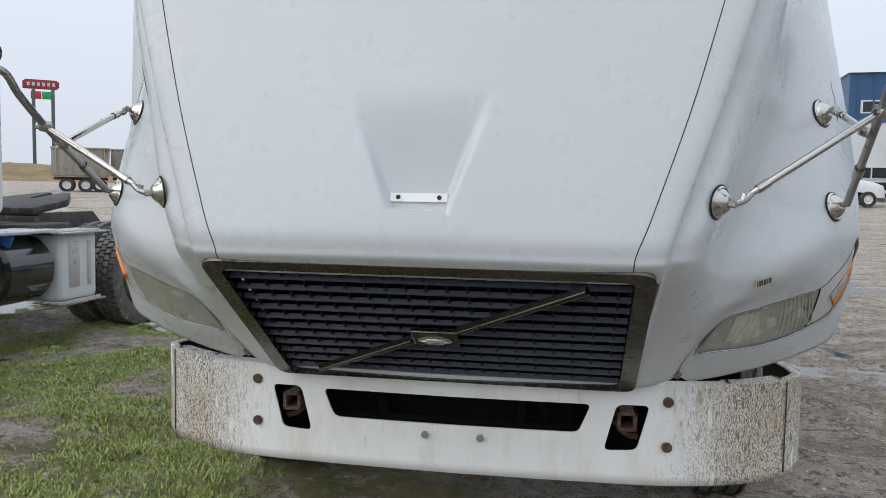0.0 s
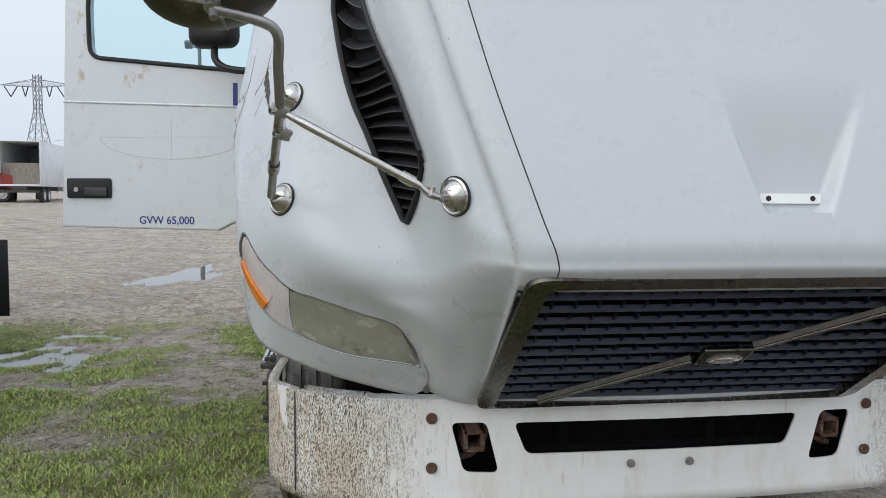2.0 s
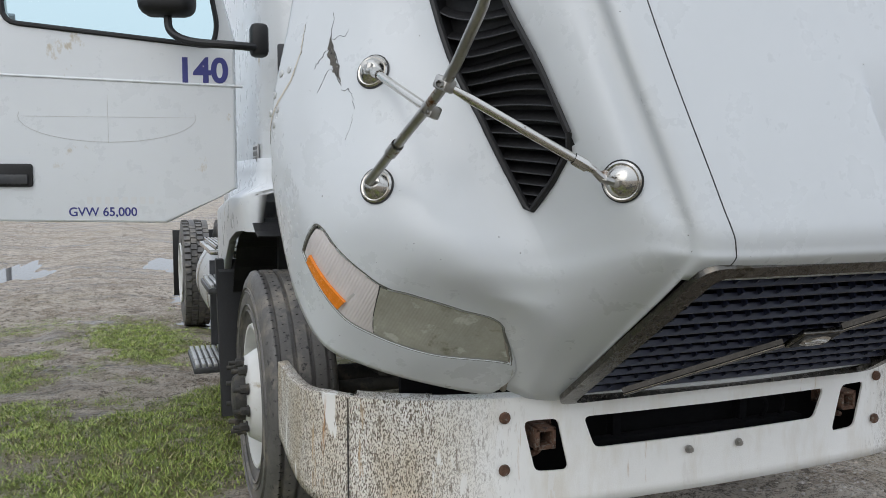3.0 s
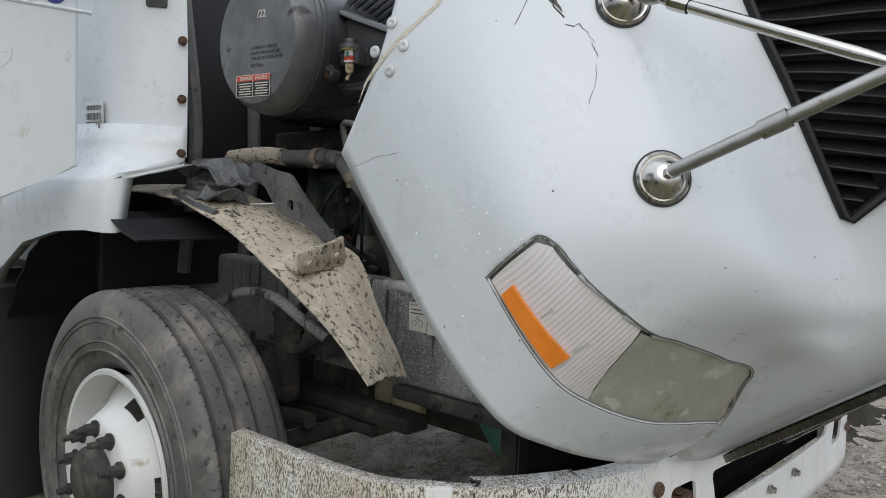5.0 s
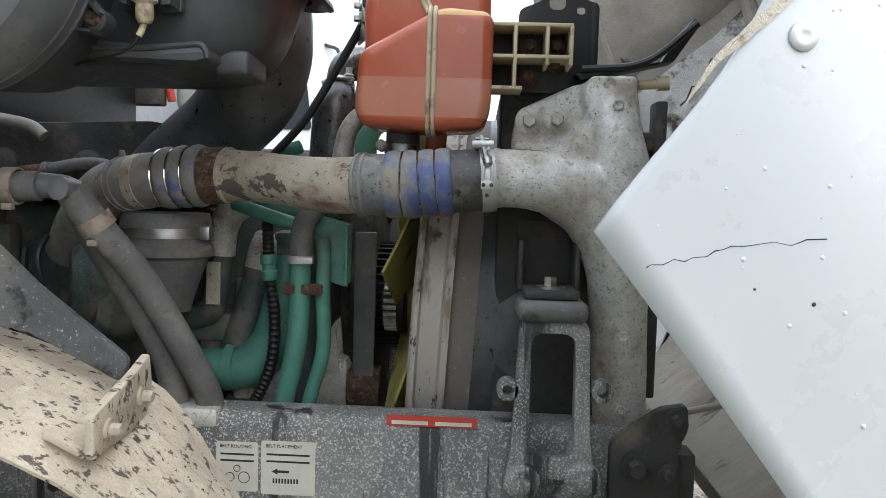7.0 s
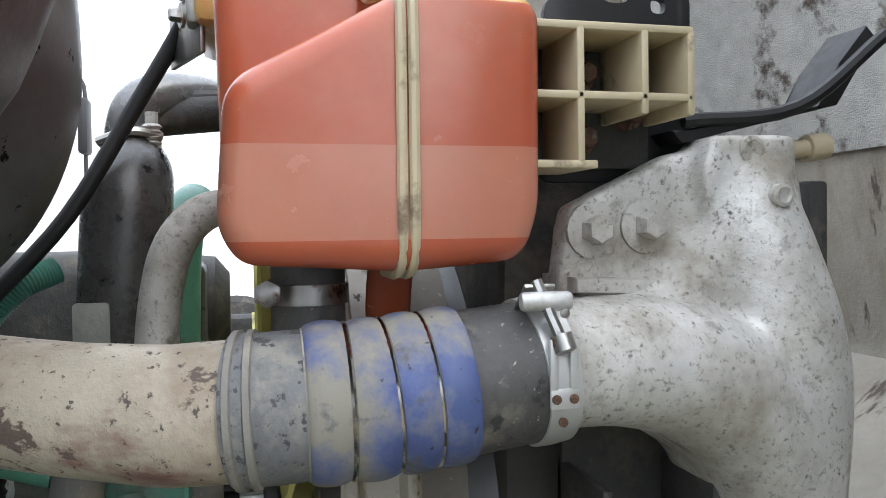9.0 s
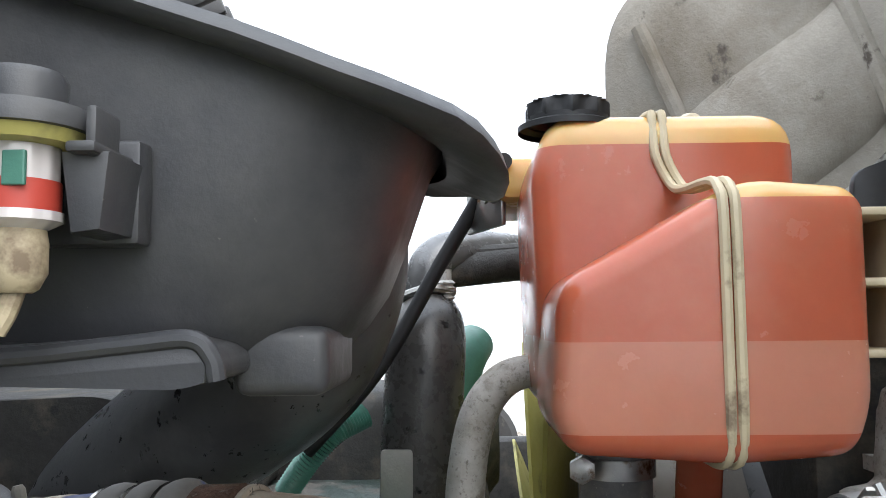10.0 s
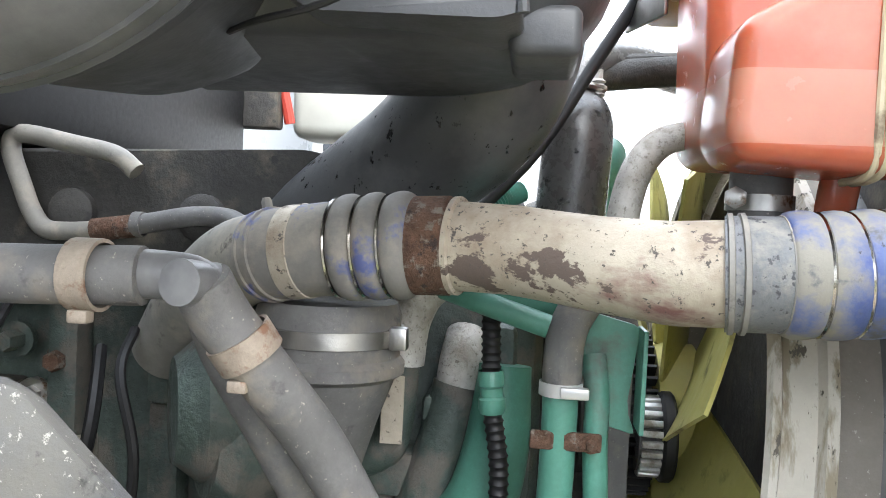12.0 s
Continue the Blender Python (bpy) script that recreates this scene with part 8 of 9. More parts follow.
def tractor(at, body_mat, label, cab_rear=4.55, tank_y=(4.35, 5.45), rear_y=6.3, rim=None):
    """A parked semi tractor: nose towards its own negative y."""
    t = thing("semi_truck", label, "truck", at)
    bm = B()
    prism(bm, round_poly([(2.05, 1.15), (2.05, 2.3), (2.55, 3.05), (3.1, 3.3), (cab_rear, 3.3), (cab_rear, 1.15)], .08, 3), 2.08, yz(1.04), .04)
    c = part("cab", bm, body_mat, t)
    bm = B()
    secs = [(.02, .78, .62, 1.25), (.15, .95, .60, 1.42), (.6, 1.05, .62, 1.58), (1.3, 1.08, .9, 1.72), (2.1, 1.06, 1.0, 1.95)]
    rows = []
    for y, hw, z0, z1 in secs:
        rows.append([(-hw, y, z0), (-hw, y, z0 + .6 * (z1 - z0)), (-hw * .82, y, z1 - .05), (-hw * .5, y, z1), (hw * .5, y, z1), (hw * .82, y, z1 - .05), (hw, y, z0 + .6 * (z1 - z0)), (hw, y, z0)])
    sheet(bm, rows, .02)
    bmesh.ops.recalc_face_normals(bm, faces=bm.faces[:])
    part("hood", bm, body_mat, t, angle=50)
    bm = B()
    box(bm, (0, .0, .98), (1.05, .06, .5), .02)
    part("grille", bm, black, t)
    bm = B()
    box(bm, (0, -.03, .48), (2.3, .14, .3), .04)
    part("bumper", bm, silver, t)
    for sx in (-1, 1):
        bm = B()
        box(bm, (sx * .84, .06, .98), (.24, .10, .18), .03)
        part("headlight", bm, lens_clear, t)
        bm = B()
        prism(bm, round_poly([(2.62, 2.05), (2.68, 2.55), (2.85, 2.78), (3.35, 2.8), (3.35, 2.05)], .05, 3)[::sx], .02, yz(sx * 1.045 + .01))
        part("side_window", bm, dark_glass, c)
        bm = B()
        tube(bm, [(sx * 1.02, 2.35, 1.9), (sx * 1.3, 2.3, 1.95), (sx * 1.32, 2.3, 2.2), (sx * 1.32, 2.3, 2.75), (sx * 1.03, 2.5, 2.9)], .018, 6, 4)
        box(bm, (sx * 1.34, 2.3, 2.42), (.2, .08, .45), .03)
        part("door_mirror", bm, black, t)
        ty0, ty1 = tank_y
        bm = B()
        lathe(bm, [(0, 0), (.26, 0), (.29, .03), (.29, ty1 - ty0 - .55), (.26, ty1 - ty0 - .52), (0, ty1 - ty0 - .52)], (sx * .93, ty0, .68), (0, 1, 0), 32)
        tk = part("fuel_tank", bm, gloss_black, t, "glossy black round fuel tank")
        bm = B()
        box(bm, (sx * .94, ty1 - .22, .68), (.62, .52, .62), .06, (0, 0, 0), 4)
        bb = part("battery_box", bm, white_far, t, "white rounded battery box with a steel cover")
        for yy in (ty1 - .32, ty1 - .10):
            part("steel_cover", box(B(), (sx * 1.252, yy, .70), (.012, .15 if yy < ty1 - .2 else .05, .40), .004), silver, bb)
        for zz, ww in ((.98, .34), (.36, .30)):
            stp = part("step_plate", box(B(), (sx * 1.15, ty1 - .25, zz), (ww, .66, .02), .004), chrome, bb)
            for q in range(4):
                part("step_rib", box(B(), (sx * (1.04 + .07 * q), ty1 - .25, zz + .016), (.03, .62, .014), .004), silver, stp)
        part("tread_plate", box(B(), (sx * .98, (ty0 + ty1) / 2 - .25, 1.0), (.42, ty1 - ty0 - .4, .025), .004), silver, t)
        bm = B()
        lathe(bm, [(.05, 0), (.05, .10), (.04, .12), (0, .12)], (sx * 1.08, tank_y[0] + .12, .90), (sx * .6, -.3, .8), 18)
        part("filler_cap", bm, cap_blue if sx > 0 else black, tk, "blue filler cap")
        simple_wheel(t, sx * 1.0, 1.15, .5, sx, rim=rim)
        for yy in (rear_y,):
            dual_wheel(t, sx * 1.24, yy, .50, sx, rim or rim_white)
        bm = B()
        box(bm, (sx * .98, rear_y + .72, .60), (.58, .012, .72), .003)
        part("mud_flap", bm, black, t)
        bm = B()
        box(bm, (sx * .42, 4.4, .86), (.08, 6.4, .26), .01)
        part("frame_rail", bm, dark, t)
    bm = B()
    prism(bm, round_poly([(2.1, 2.25), (2.17, 2.25), (2.6, 2.95), (2.53, 2.98)], .01, 2), 1.8, yz(.9))
    part("windscreen", bm, dark_glass, c)
    bm = B()
    top = [(-.45, 0), (-.45, .55), (-.16, 1.02), (-.05, 1.02), (-.04, .6), (.04, .6), (.05, 1.02), (.16, 1.02), (.45, .55), (.45, 0)]
    prism(bm, round_poly(top, .03, 3), .07, Matrix.Translation((0, rear_y - .62, 1.10)) @ Matrix.Rotation(radians(8), 4, "X"), .01)
    box(bm, (0, rear_y - .2, 1.02), (.95, .9, .14), .02)
    box(bm, (0, rear_y - .75, .98), (1.5, .6, .10), .02)
    for sx in (-1, 1):
        prism(bm, [(rear_y - .7, .95), (rear_y - .5, 1.12), (rear_y + .3, 1.12), (rear_y + .55, .9)], .06, yz(sx * .46 + .03), .01)
    part("fifth_wheel", bm, dark, t, "greasy black fifth wheel plate")
    bm = B()
    box(bm, (0, cab_rear + .55, 1.02), (.80, .9, .04), .006)
    part("deck_plate", bm, dark, t)
    return t


tractor(pose(-5.24, -1.35, 0.0), white_far, "white semi tractor with silver fuel tank parked alongside", rim=rim_rusty)
tractor(pose(7.2, -.45, 0.0), white_far, "white semi tractor parked on the far side")


def at_bearing(az, d, turn=0.0, dz=0.0):
    x, y = d * math.sin(radians(az)), d * math.cos(radians(az)) - 2.5
    return pose(x, y, ground_height(x, y) + dz, 0, 0, turn)


tractor(at_bearing(19.6, 58, 95), white_far, "white truck parked before the blue building")


def dump_body(at, length, axles):
    """A ribbed steel dump trailer; its length runs along x."""
    t = thing("dump_trailer", "grey ribbed steel dump trailer", "trailer", at, "dump trailers in a row")
    bm = B()
    w, z0, z1 = 2.4, 1.15, 3.05
    L = length / 2
    prism(bm, [(-L, z0), (L, z0), (L + .15, z1), (-L - .1, z1)], .07, xz(-w / 2), .01)
    prism(bm, [(-L, z0), (L, z0), (L + .15, z1), (-L - .1, z1)], .07, xz(w / 2), .01)
    box(bm, (0, 0, z0), (length, w, .08))
    for sx in (-1, 1):
        box(bm, (sx * (L + .05), 0, (z0 + z1) / 2), (.08, w, z1 - z0), .01)
    b = part("dump_box", bm, dump_grey, t)
    n = 7
    for k in range(n):
        bm = B()
        box(bm, (-L + .2 + (length - .4) * k / (n - 1), -w / 2 - .1, (z0 + z1) / 2), (.10, .10, z1 - z0 - .05), .01)
        part("side_post", bm, dump_grey, b)
    bm = B()
    box(bm, (0, -w / 2 - .1, z1), (length + .3, .14, .12), .02)
    part("top_rail", bm, dump_grey, b)
    bm = B()
    box(bm, (0, 0, .95), (length, .9, .2), .02)
    part("chassis", bm, dark, t)
    for x in axles:
        for sy in (-1, 1):
            wh = simple_wheel(t, x, sy * 1.0, .5, 1)
            wh.matrix_local = pose(x, sy * 1.0, .5, 0, 0, 90 * sy)
    return t


dump_body(at_bearing(-33.6, 62, 32, -.05), 3.5, (-.9, .3, 1.2))
dump_body(at_bearing(-30.4, 64, 30, -.05), 2.9, (-.8, .3))
dump_body(at_bearing(-26.6, 62, 26, -.05), 5.5, (-1.7, -.4, .6, 1.5, 2.3))
# red dump truck cab
rt = thing("dump_truck", "faded red dump truck cab", "truck", at_bearing(-22.6, 60, 24))
bm = B()
prism(bm, round_poly([(-1.0, .9), (-1.0, 2.7), (.2, 2.7), (.5, 1.9), (1.7, 1.75), (1.8, .8)], .08, 3), 2.2, xz(1.1), .04)
part("cab", bm, red_far, rt)
bm = B()
prism(bm, round_poly([(-.7, 1.9), (-.7, 2.5), (.1, 2.5), (.32, 1.9)], .05, 3), .02, xz(-1.1))
part("side_window", bm, dark_glass, rt)
for sy in (-1, 1):
    wh = simple_wheel(rt, 1.1, sy, .5, 1)
    wh.matrix_local = pose(1.1, sy * 1.0, .5, 0, 0, 90 * sy)
# white box truck, its rear open
bt = thing("box_truck", "white box truck with an open rear", "truck", at_bearing(-20.6, 58, 5))
bm = B()
for sx in (-1, 1):
    box(bm, (sx * 1.27, 4.0, 2.55), (.06, 8.0, 2.8), .01)
box(bm, (0, 4, 3.95), (2.6, 8, .06), .01)
box(bm, (0, 8, 2.55), (2.6, .06, 2.8), .01)
box(bm, (0, 4, 1.15), (2.6, 8, .12), .01)
part("cargo_box", bm, white_far, bt)
bm = B()
box(bm, (0, .9, 1.9), (2.4, .05, 1.4), .01)
part("cargo", bm, inner_fibre, bt, "pale boards inside the open rear")
bm = B()
box(bm, (0, 4.8, .95), (.9, 9.5, .25), .01)
box(bm, (0, -.05, .75), (2.4, .12, .14), .01)
part("chassis", bm, dark, bt)
bm = B()
prism(bm, round_poly([(8.2, .8), (8.2, 2.9), (9.3, 2.9), (9.9, 1.9), (10.4, 1.8), (10.4, .8)], .06, 3), 2.3, yz(1.15), .03)
part("cab", bm, white_far, bt)
for sx in (-1, 1):
    for y in (1.4, 2.6, 9.2):
        simple_wheel(bt, sx * 1.05, y, .5, sx)

# ---------------------------------------------------------------- roadside sign, power lines, fence, poles
sign_red = surf("sign_red", (.30, .03, .05), .4, vary=.06, scale=.8, bump=0.0)
sign_green = surf("price_green", (.02, .35, .10), .4, vary=.06, scale=1, bump=0.0)
sign_price_red = surf("price_red", (.55, .03, .05), .4, vary=.06, scale=1, bump=0.0)
sg = thing("roadside_sign", "red roadside sign with price panels on two poles", "sign", at_bearing(-36.0, 150, 36))
SZ = 15.2
for x in (-1.15, 1.75):
    bm = B()
    box(bm, (x, 0, SZ / 2 - .6), (.55, .5, SZ), .04)
    part("sign_pole", bm, surf("dark_pole", (.10, .10, .11), .6, vary=.1, scale=1, bump=0.0) if x < 0 else bpy.data.materials["dark_pole"], sg)
bm = B()
prism(bm, round_poly([(-2.75, SZ - .75), (2.4, SZ - .75), (2.4, SZ - .45), (2.75, SZ - .45), (2.75, SZ + .55), (2.4, SZ + .55), (2.4, SZ + .8), (-2.4, SZ + .8), (-2.4, SZ + .55), (-2.75, SZ + .55)], .12, 3), .5, xz(.25), .05)
panel = part("sign_panel", bm, sign_red, sg)
for k in range(6):
    bm = B()
    box(bm, (-1.9 + .76 * k, -.27, SZ + .05), (.46, .04, .62), .08)
    part("pale_bar", bm, label_white, panel)
for x0, m_ in ((-.75, sign_price_red), (.95, sign_green)):
    bm = B()
    box(bm, (x0, 0, SZ - 1.75), (1.6, .4, 1.25), .05)
    part("price_panel", bm, m_, sg)
dry_grass = surf("dry_grass", (.24, .165, .08), .95, vary=.35, scale=.35, bump=.6, bump_scale=3, spots=(((.13, .11, .05), .8, .5, .2, .95, one), ((.36, .28, .16), 1.6, .6, .1, .95, one)))
bm = B()
rows = []
for j in range(13):
    rows.append([])
    for i in range(90):
        az = -62 + 50 * i / 89
        d = 95 + 5 * j
        x, y = d * math.sin(radians(az)), d * math.cos(radians(az)) - 2.5
        h = 2.3 * math.sin(math.pi * min(1, j / 8)) ** 1.2 if j < 4 else 2.3
        rows[-1].append((x, y, ground_height(x, y) - .4 + (h + .5 * noise.noise((x * .08, y * .08, 3)) + .35 * noise.noise((x * .7, y * .7, 6))) * max(0, min(1, (-22 - az) / 5))))
sheet(bm, rows)
bmesh.ops.recalc_face_normals(bm, faces=bm.faces[:])
tagged(link("berm", bm, dry_grass), "low bank of dry brown grass", "bank", kind="structure")
pylon_steel = surf("galvanised", (.20, .21, .23), .6, .3, vary=.1, scale=.5, bump=0.0)
py_ = thing("transmission_tower", "grey steel lattice power pylon", "pylon", at_bearing(-18.7, 300, -8))
bm = B()
HT, wb, wt = 38.0, 5.0, 1.0
levels = [0, 7, 13, 18, 22.5, 26, 29, 32, 35, HT]


def leg_at(z, a, b):
    w = wb + (wt - wb) * min(1, z / 26)
    return (a * w / 1, b * w / 1, z)


for a, b in ((-1, -1), (1, -1), (1, 1), (-1, 1)):
    tube(bm, [leg_at(0, a, b), leg_at(26, a, b), leg_at(HT, a, b)], .14, 4, 0)
for z0, z1 in zip(levels, levels[1:]):
    for p, q in (((-1, -1), (1, -1)), ((1, -1), (1, 1)), ((1, 1), (-1, 1)), ((-1, 1), (-1, -1))):
        tube(bm, [leg_at(z0, *p), leg_at(z1, *q)], .08, 4, 0)
        tube(bm, [leg_at(z0, *q), leg_at(z1, *p)], .08, 4, 0)
part("tower_mast", bm, pylon_steel, py_)
for z, L in ((34, 12.5),):
    bm = B()
    for sx in (-1, 1):
        for b in (-1, 1):
            tube(bm, [(sx * wt, b * wt, z), (sx * L, 0, z + .6)], .1, 4, 0)
            tube(bm, [(sx * wt, b * wt, z + 2.4), (sx * L, 0, z + .6)], .1, 4, 0)
            n = 7
            for k in range(n):
                f0, f1 = k / n, (k + .5) / n
                lo0 = Vector((sx * wt, b * wt, z)).lerp(Vector((sx * L, 0, z + .6)), f0)
                hi = Vector((sx * wt, b * wt, z + 2.4)).lerp(Vector((sx * L, 0, z + .6)), f1)
                lo1 = Vector((sx * wt, b * wt, z)).lerp(Vector((sx * L, 0, z + .6)), (k + 1) / n)
                tube(bm, [lo0, hi, lo1], .06, 4, 0)
    part("cross_arm", bm, pylon_steel, py_)
for x in (-11, -5, 5, 11):
    bm = B()
    tube(bm, [(x, 0, 34.2), (x * .8, 0, 30.8)], .18, 6, 0)
    tube(bm, [(x * .6, 0, 34.2), (x * .8, 0, 30.8)], .18, 6, 0)
    part("insulator", bm, black, py_)
far_end = at_bearing(-46, 310).translation
mid = at_bearing(-18.7, 300).translation
for k, (dz, off) in enumerate(((31, -9), (31, -4), (31, 4), (31, 9), (37, 0))):
    bm = B()
    p, q = mid + Vector((off, 0, dz)), far_end + Vector((off, off, dz - 6))
    tube(bm, [p.lerp(q, i / 16) - Vector((0, 0, 7 * 4 * (i / 16) * (1 - i / 16))) for i in range(17)], .09, 4, 0)
    tube(bm, [p.lerp(q, -i / 10) - Vector((0, 0, 2.2 * i / 10)) for i in range(11)], .09, 4, 0)
    part("power_line", bm, black, py_)
# wire fence
fence = thing("fence", "grey chain-link fence at the yard's edge", "fence")
prev = None
for i in range(34):
    az = -19 + 1.0 * i * .9
    mtx = at_bearing(az, 92)
    bm = B()
    lathe(bm, [(.05, 0), (.05, 2.1), (0, 2.12)], (0, 0, 0), (0, 0, 1), 8)
    ob = part("fence_post", bm, pylon_steel, fence)
    ob.matrix_world = mtx
    p = mtx.translation
    if prev is not None:
        bm = B()
        for z in (.25, 2.05):
            tube(bm, [prev + Vector((0, 0, z)), p + Vector((0, 0, z))], .035, 5, 0)
        part("fence_rail", bm, pylon_steel, fence)
        bm = B()
        for k in range(14):
            a, b = prev.lerp(p, k / 14), prev.lerp(p, (k + 1) / 14)
            tube(bm, [a + Vector((0, 0, .2)), b + Vector((0, 0, 2.0))], .01, 3, 0)
            tube(bm, [b + Vector((0, 0, .2)), a + Vector((0, 0, 2.0))], .01, 3, 0)
        part("wire_mesh", bm, pylon_steel, fence)
    prev = p
# yellow loader
ld = thing("wheel_loader", "yellow wheel loader by the fence", "loader", at_bearing(-13.9, 85, 10))
bm = B()
box(bm, (-.6, 0, 1.3), (2.2, 1.5, .9), .1)
box(bm, (1.4, 0, 1.1), (1.6, 1.0, .5), .08)
part("loader_body", bm, fan_yellow, ld)
bm = B()
box(bm, (.3, 0, 2.3), (1.1, 1.3, 1.3), .08)
part("loader_cab", bm, dark_glass, ld)
bm = B()
prism(bm, [(2.2, .3), (3.0, .25), (2.9, .5), (2.4, 1.2), (2.2, 1.2)], 2.4, xz(1.2), .02)
part("bucket", bm, fan_yellow, ld)
for x in (-1.2, 1.5):
    for sy in (-1, 1):
        wh = simple_wheel(ld, x, sy, .65, 1, .65, .5)
        wh.matrix_local = pose(x, sy * .9, .65, 0, 0, 90 * sy)
# floodlight pole
lp = thing("light_pole", "slim steel yard light pole with floodlights", "light pole", at_bearing(-10.2, 34))
bm = B()
lathe(bm, [(.10, 0), (.06, 9.0), (0, 9.0)], (0, 0, 0), (0, 0, 1), 12)
part("pole", bm, pylon_steel, lp)
for sx in (-1, 1):
    bm = B()
    tube(bm, [(0, 0, 6.9), (sx * .3, 0, 7.0)], .03, 6, 0)
    box(bm, (sx * .4, -.05, 7.05), (.30, .22, .30), .03, (30, 0, 0))
    part("floodlight", bm, pylon_steel, lp)
up = thing("utility_pole", "thin dark utility pole", "pole", at_bearing(-13.8, 120))
bm = B()
lathe(bm, [(.15, 0), (.10, 9.0), (0, 9.0)], (0, 0, 0), (0, 0, 1), 10)
box(bm, (0, 0, 8.4), (2.2, .12, .14))
part("pole", bm, dark, up)

# ---------------------------------------------------------------- buildings
blue_metal = surf("blue_metal_wall", (.025, .085, .19), .45, vary=.06, scale=.4, bump=.15, bump_scale=8)
white_metal = surf("white_metal_wall", (.60, .62, .63), .45, vary=.05, scale=.4, bump=.1, bump_scale=8, spots=(((.45, .43, .40), .6, .58, .2, .7, (1, 1, .2)),))


def shed(at, length, depth, height, band, label, doors=(), windows=()):
    """A metal hall: its front looks towards its own negative y."""
    s = thing("warehouse", label, "building", at)
    bm = B()
    box(bm, (length / 2, depth / 2, band / 2), (length, depth, band))
    part("wall", bm, white_metal if band > 1 else blue_metal, s, smooth=False)
    bm = B()
    box(bm, (length / 2, depth / 2, (band + height) / 2), (length + .1, depth + .1, height - band))
    for k in range(int(length / 1.0)):
        box(bm, (.5 + k, -.07, (band + height) / 2), (.12, .08, height - band - .05))
    part("upper_band", bm, blue_metal, s, smooth=False)
    bm = B()
    prism(bm, [(-.3, height), (depth / 2, height + .3), (depth + .3, height)], length + .4, Matrix.Translation((length + .2, 0, 0)) @ YZ)
    part("roof", bm, white_metal, s, smooth=False)
    for x, w, h in doors:
        bm = B()
        for k in range(8):
            box(bm, (x, -.04, .1 + h * (k + .5) / 8), (w, .08, h / 8 - .03), .01)
        part("roller_door", bm, silver, s, smooth=False)
    for x, z, w, h in windows:
        bm = B()
        box(bm, (x, -.03, z), (w + .2, .10, h + .2), .01)
        fr = part("window", bm, white_metal, s, smooth=False)
        nx = max(1, int(w / .9))
        for k in range(nx):
            bm = B()
            box(bm, (x - w / 2 + w * (k + .5) / nx, -.06, z), (w / nx - .1, .08, h), .005)
            part("pane", bm, dark_glass, fr, smooth=False)
    return s


shed(at_bearing(17.6, 62, -6), 30, 20, 9.0, 5.6, "white and blue metal workshop hall", ((6.5, 4.5, 4.6), (14, 4.5, 4.6)), ((1.6, 1.0, 2.4, 1.1), (1.6, 2.2, 2.4, .7), (1.5, 6.7, 1.4, .7)))
shed(pose(22, 8.6, ground_height(22, 18) - .3), 18, 24, 8.5, 5.0, "blue metal hall beyond the yard", ((9, 5, 4.5),))

# ---------------------------------------------------------------- grass, stones
blade_mat = bpy.data.materials.new("grass_blades")
blade_mat.use_nodes = True
bn, bl = blade_mat.node_tree.nodes, blade_mat.node_tree.links
geo = bn.new("ShaderNodeNewGeometry")
brp = bn.new("ShaderNodeValToRGB")
brp.color_ramp.elements[0].color, brp.color_ramp.elements[1].color = (.17, .25, .04, 1), (.37, .45, .11, 1)
el = brp.color_ramp.elements.new(.86)
el.color = (.44, .55, .12, 1)
el2 = brp.color_ramp.elements.new(.3)
el2.color = (.11, .15, .03, 1)
el3 = brp.color_ramp.elements.new(.55)
el3.color = (.36, .42, .10, 1)
brp.color_ramp.elements[len(brp.color_ramp.elements) - 1].color = (.58, .48, .27, 1)
bl.new(geo.outputs["Random Per Island"], brp.inputs[0])
bl.new(brp.outputs[0], bn["Principled BSDF"].inputs["Base Color"])
bn["Principled BSDF"].inputs["Roughness"].default_value = .5
rg = random.Random(11)
verts, faces = [], []
while len(faces) < 300000:
    x, y = rg.uniform(-6.5, 1.2), rg.uniform(-2.4, 7.5)
    if y > 0 and abs(x) < 1.0:
        continue
    tf = turf(x, y)
    gz = ground_height(x, y)
    if rg.random() > tf * 1.25 - .08 or gz < -.045:
        continue
    for _ in range(rg.randint(3, 7)):
        bx, by = x + rg.gauss(0, .02), y + rg.gauss(0, .02)
        h, a, w = rg.uniform(.006, .022) * (.6 + .6 * tf), rg.uniform(0, 6.283), rg.uniform(.0018, .0045)
        dx, dy = math.cos(a), math.sin(a)
        lean = rg.uniform(.4, 2.4) * h
        n0 = len(verts)
        verts += [(bx - dy * w, by + dx * w, gz - .004), (bx + dy * w, by - dx * w, gz - .004), (bx + dx * lean, by + dy * lean, gz + h)]
        faces.append((n0, n0 + 1, n0 + 2))
me = bpy.data.meshes.new("grass")
me.from_pydata(verts, [], faces)
me.materials.append(blade_mat)
tagged(new("grass", me), "short wet green grass tufts", "grass", kind="stuff")
clod_mat = surf("mud_clods", (.42, .35, .28), .75, vary=.4, scale=7, bump=.3, bump_scale=60)
stone_mat = surf("gravel", (.42, .38, .34), .6, vary=.4, scale=9, bump=.2, bump_scale=80)
verts, faces = [], []
base = [(1, 0, 0), (-1, 0, 0), (0, 1, 0), (0, -1, 0), (0, 0, 1), (0, 0, -1)]
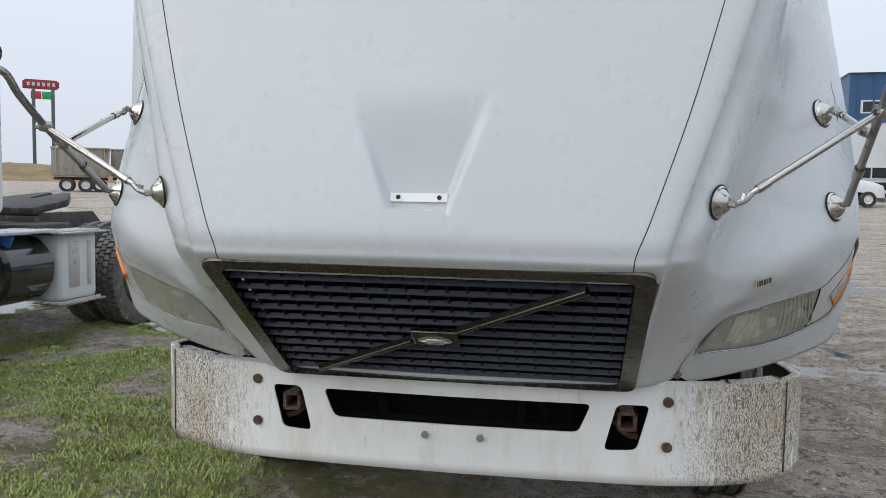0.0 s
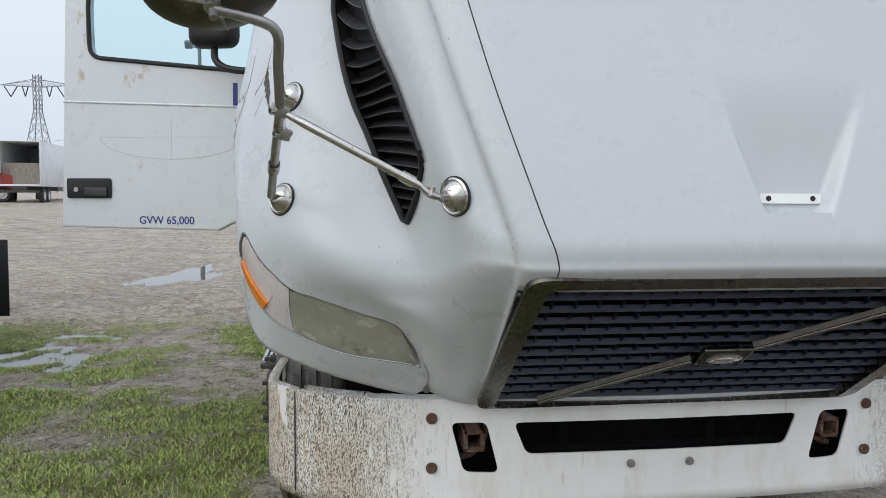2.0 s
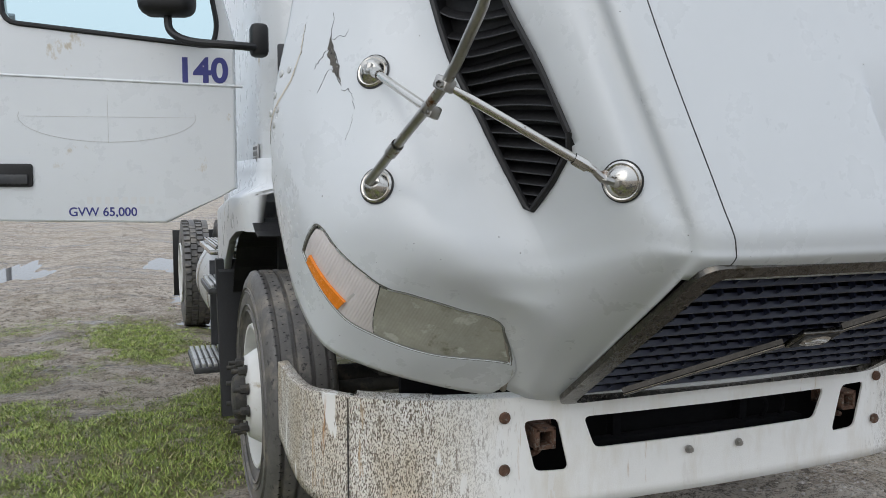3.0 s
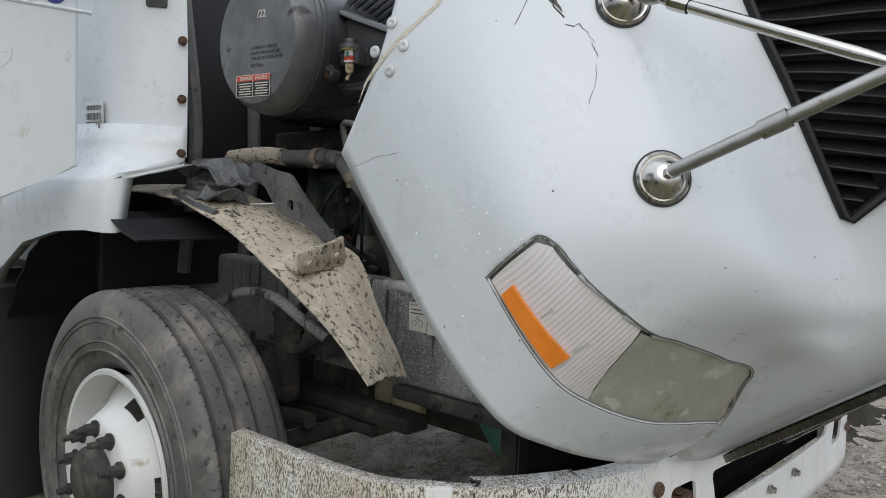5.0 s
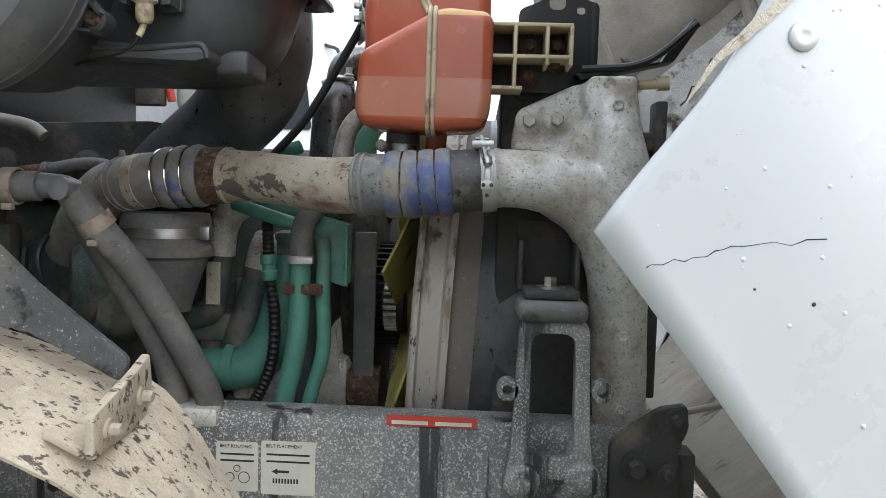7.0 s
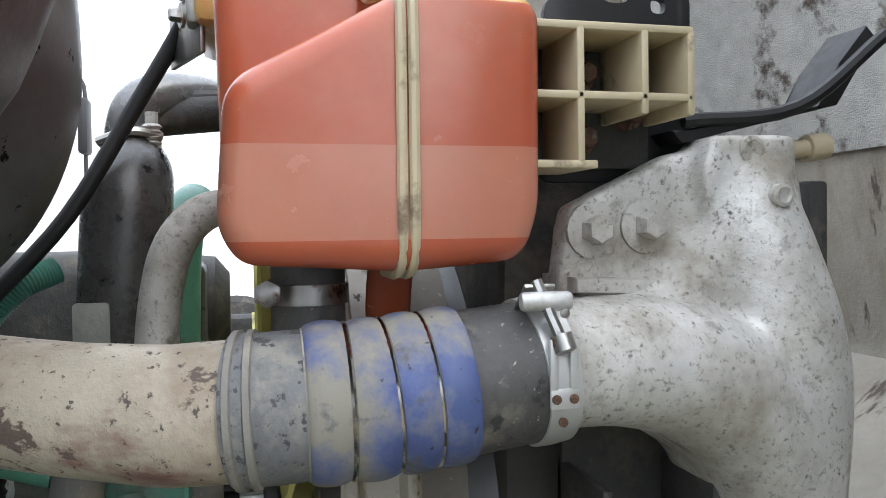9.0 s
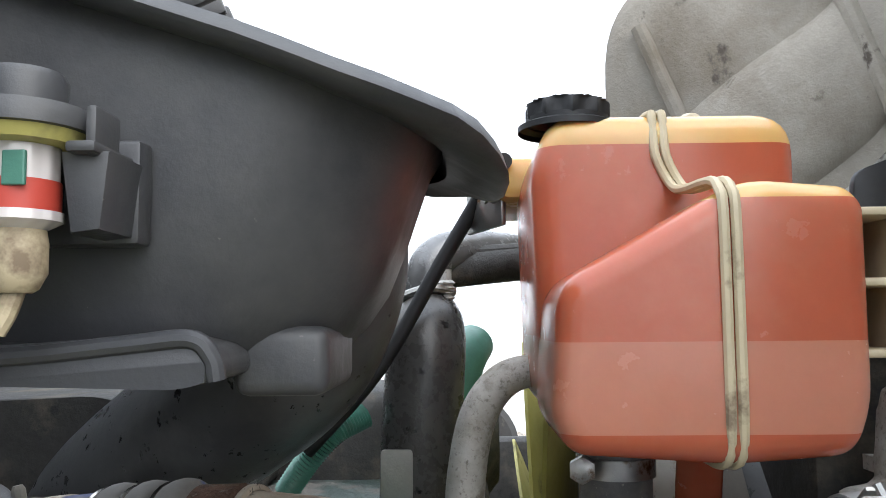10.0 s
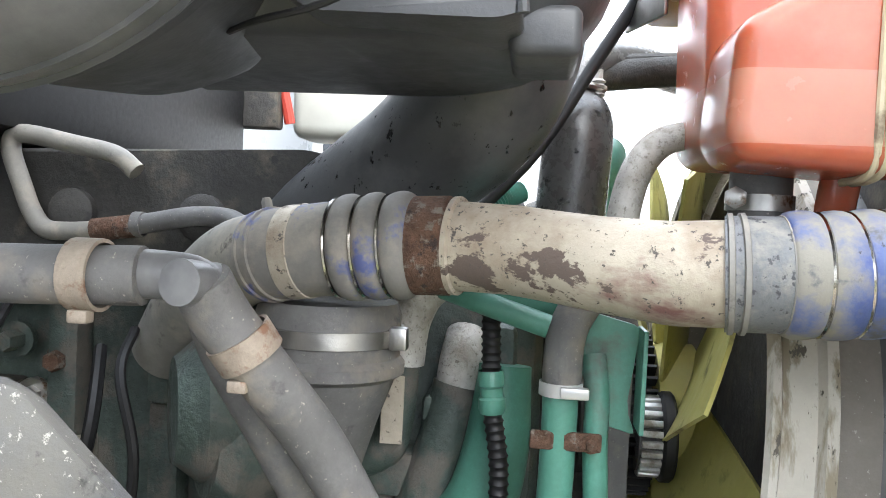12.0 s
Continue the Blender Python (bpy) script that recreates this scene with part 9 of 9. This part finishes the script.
octa = [(0, 2, 4), (2, 1, 4), (1, 3, 4), (3, 0, 4), (2, 0, 5), (1, 2, 5), (3, 1, 5), (0, 3, 5)]
for k in range(14000):
    x, y = (rg.uniform(-6, 7), rg.uniform(-2, 9)) if k < 6000 else (rg.uniform(.8, 5), rg.uniform(-1.5, 5))
    if rg.random() < turf(x, y):
        continue
    s = rg.uniform(.003, .011) if k % 12 else rg.uniform(.01, .022)
    z = ground_height(x, y) + s * .15
    a = rg.uniform(0, 6.283)
    n0 = len(verts)
    for bx, by, bz in base:
        j = rg.uniform(.7, 1.25)
        verts.append((x + s * j * (bx * math.cos(a) - by * math.sin(a)), y + s * j * (bx * math.sin(a) + by * math.cos(a)) * .8, z + s * .6 * j * bz))
    faces += [tuple(n0 + i for i in f) for f in octa]
split_at = len(faces)
for k in range(26000):
    x, y = rg.uniform(-8, 6), rg.uniform(-2, 12)
    if rg.random() < turf(x, y) * .7 or abs(x) < 1 and y > 0:
        continue
    s = rg.uniform(.006, .018)
    z = ground_height(x, y)
    a = rg.uniform(0, 6.283)
    n0 = len(verts)
    for bx, by, bz in base:
        j = rg.uniform(.6, 1.3)
        verts.append((x + s * j * (bx * math.cos(a) - by * math.sin(a)), y + s * j * (bx * math.sin(a) + by * math.cos(a)) * .7, z + s * .4 * j * bz))
    faces += [tuple(n0 + i for i in f) for f in octa]
me = bpy.data.meshes.new("gravel")
me.from_pydata(verts, [], faces)
me.materials.append(stone_mat)
me.materials.append(clod_mat)
me.polygons.foreach_set("material_index", [0 if i < split_at else 1 for i in range(len(faces))])
tagged(new("gravel", me), "scattered small wet gravel stones", "gravel", kind="stuff")

# parts of parts: nothing lies deeper than a sub-part
bpy.context.view_layer.update()


def depth(ob):
    return 0 if ob.parent is None else 1 + depth(ob.parent)


for _ in range(3):
    for ob in [o for o in bpy.data.objects if depth(o) == 2 and any(c for c in o.children)]:
        keep = ob.matrix_world.copy()
        ob.parent = ob.parent.parent
        ob.matrix_world = keep
    bpy.context.view_layer.update()
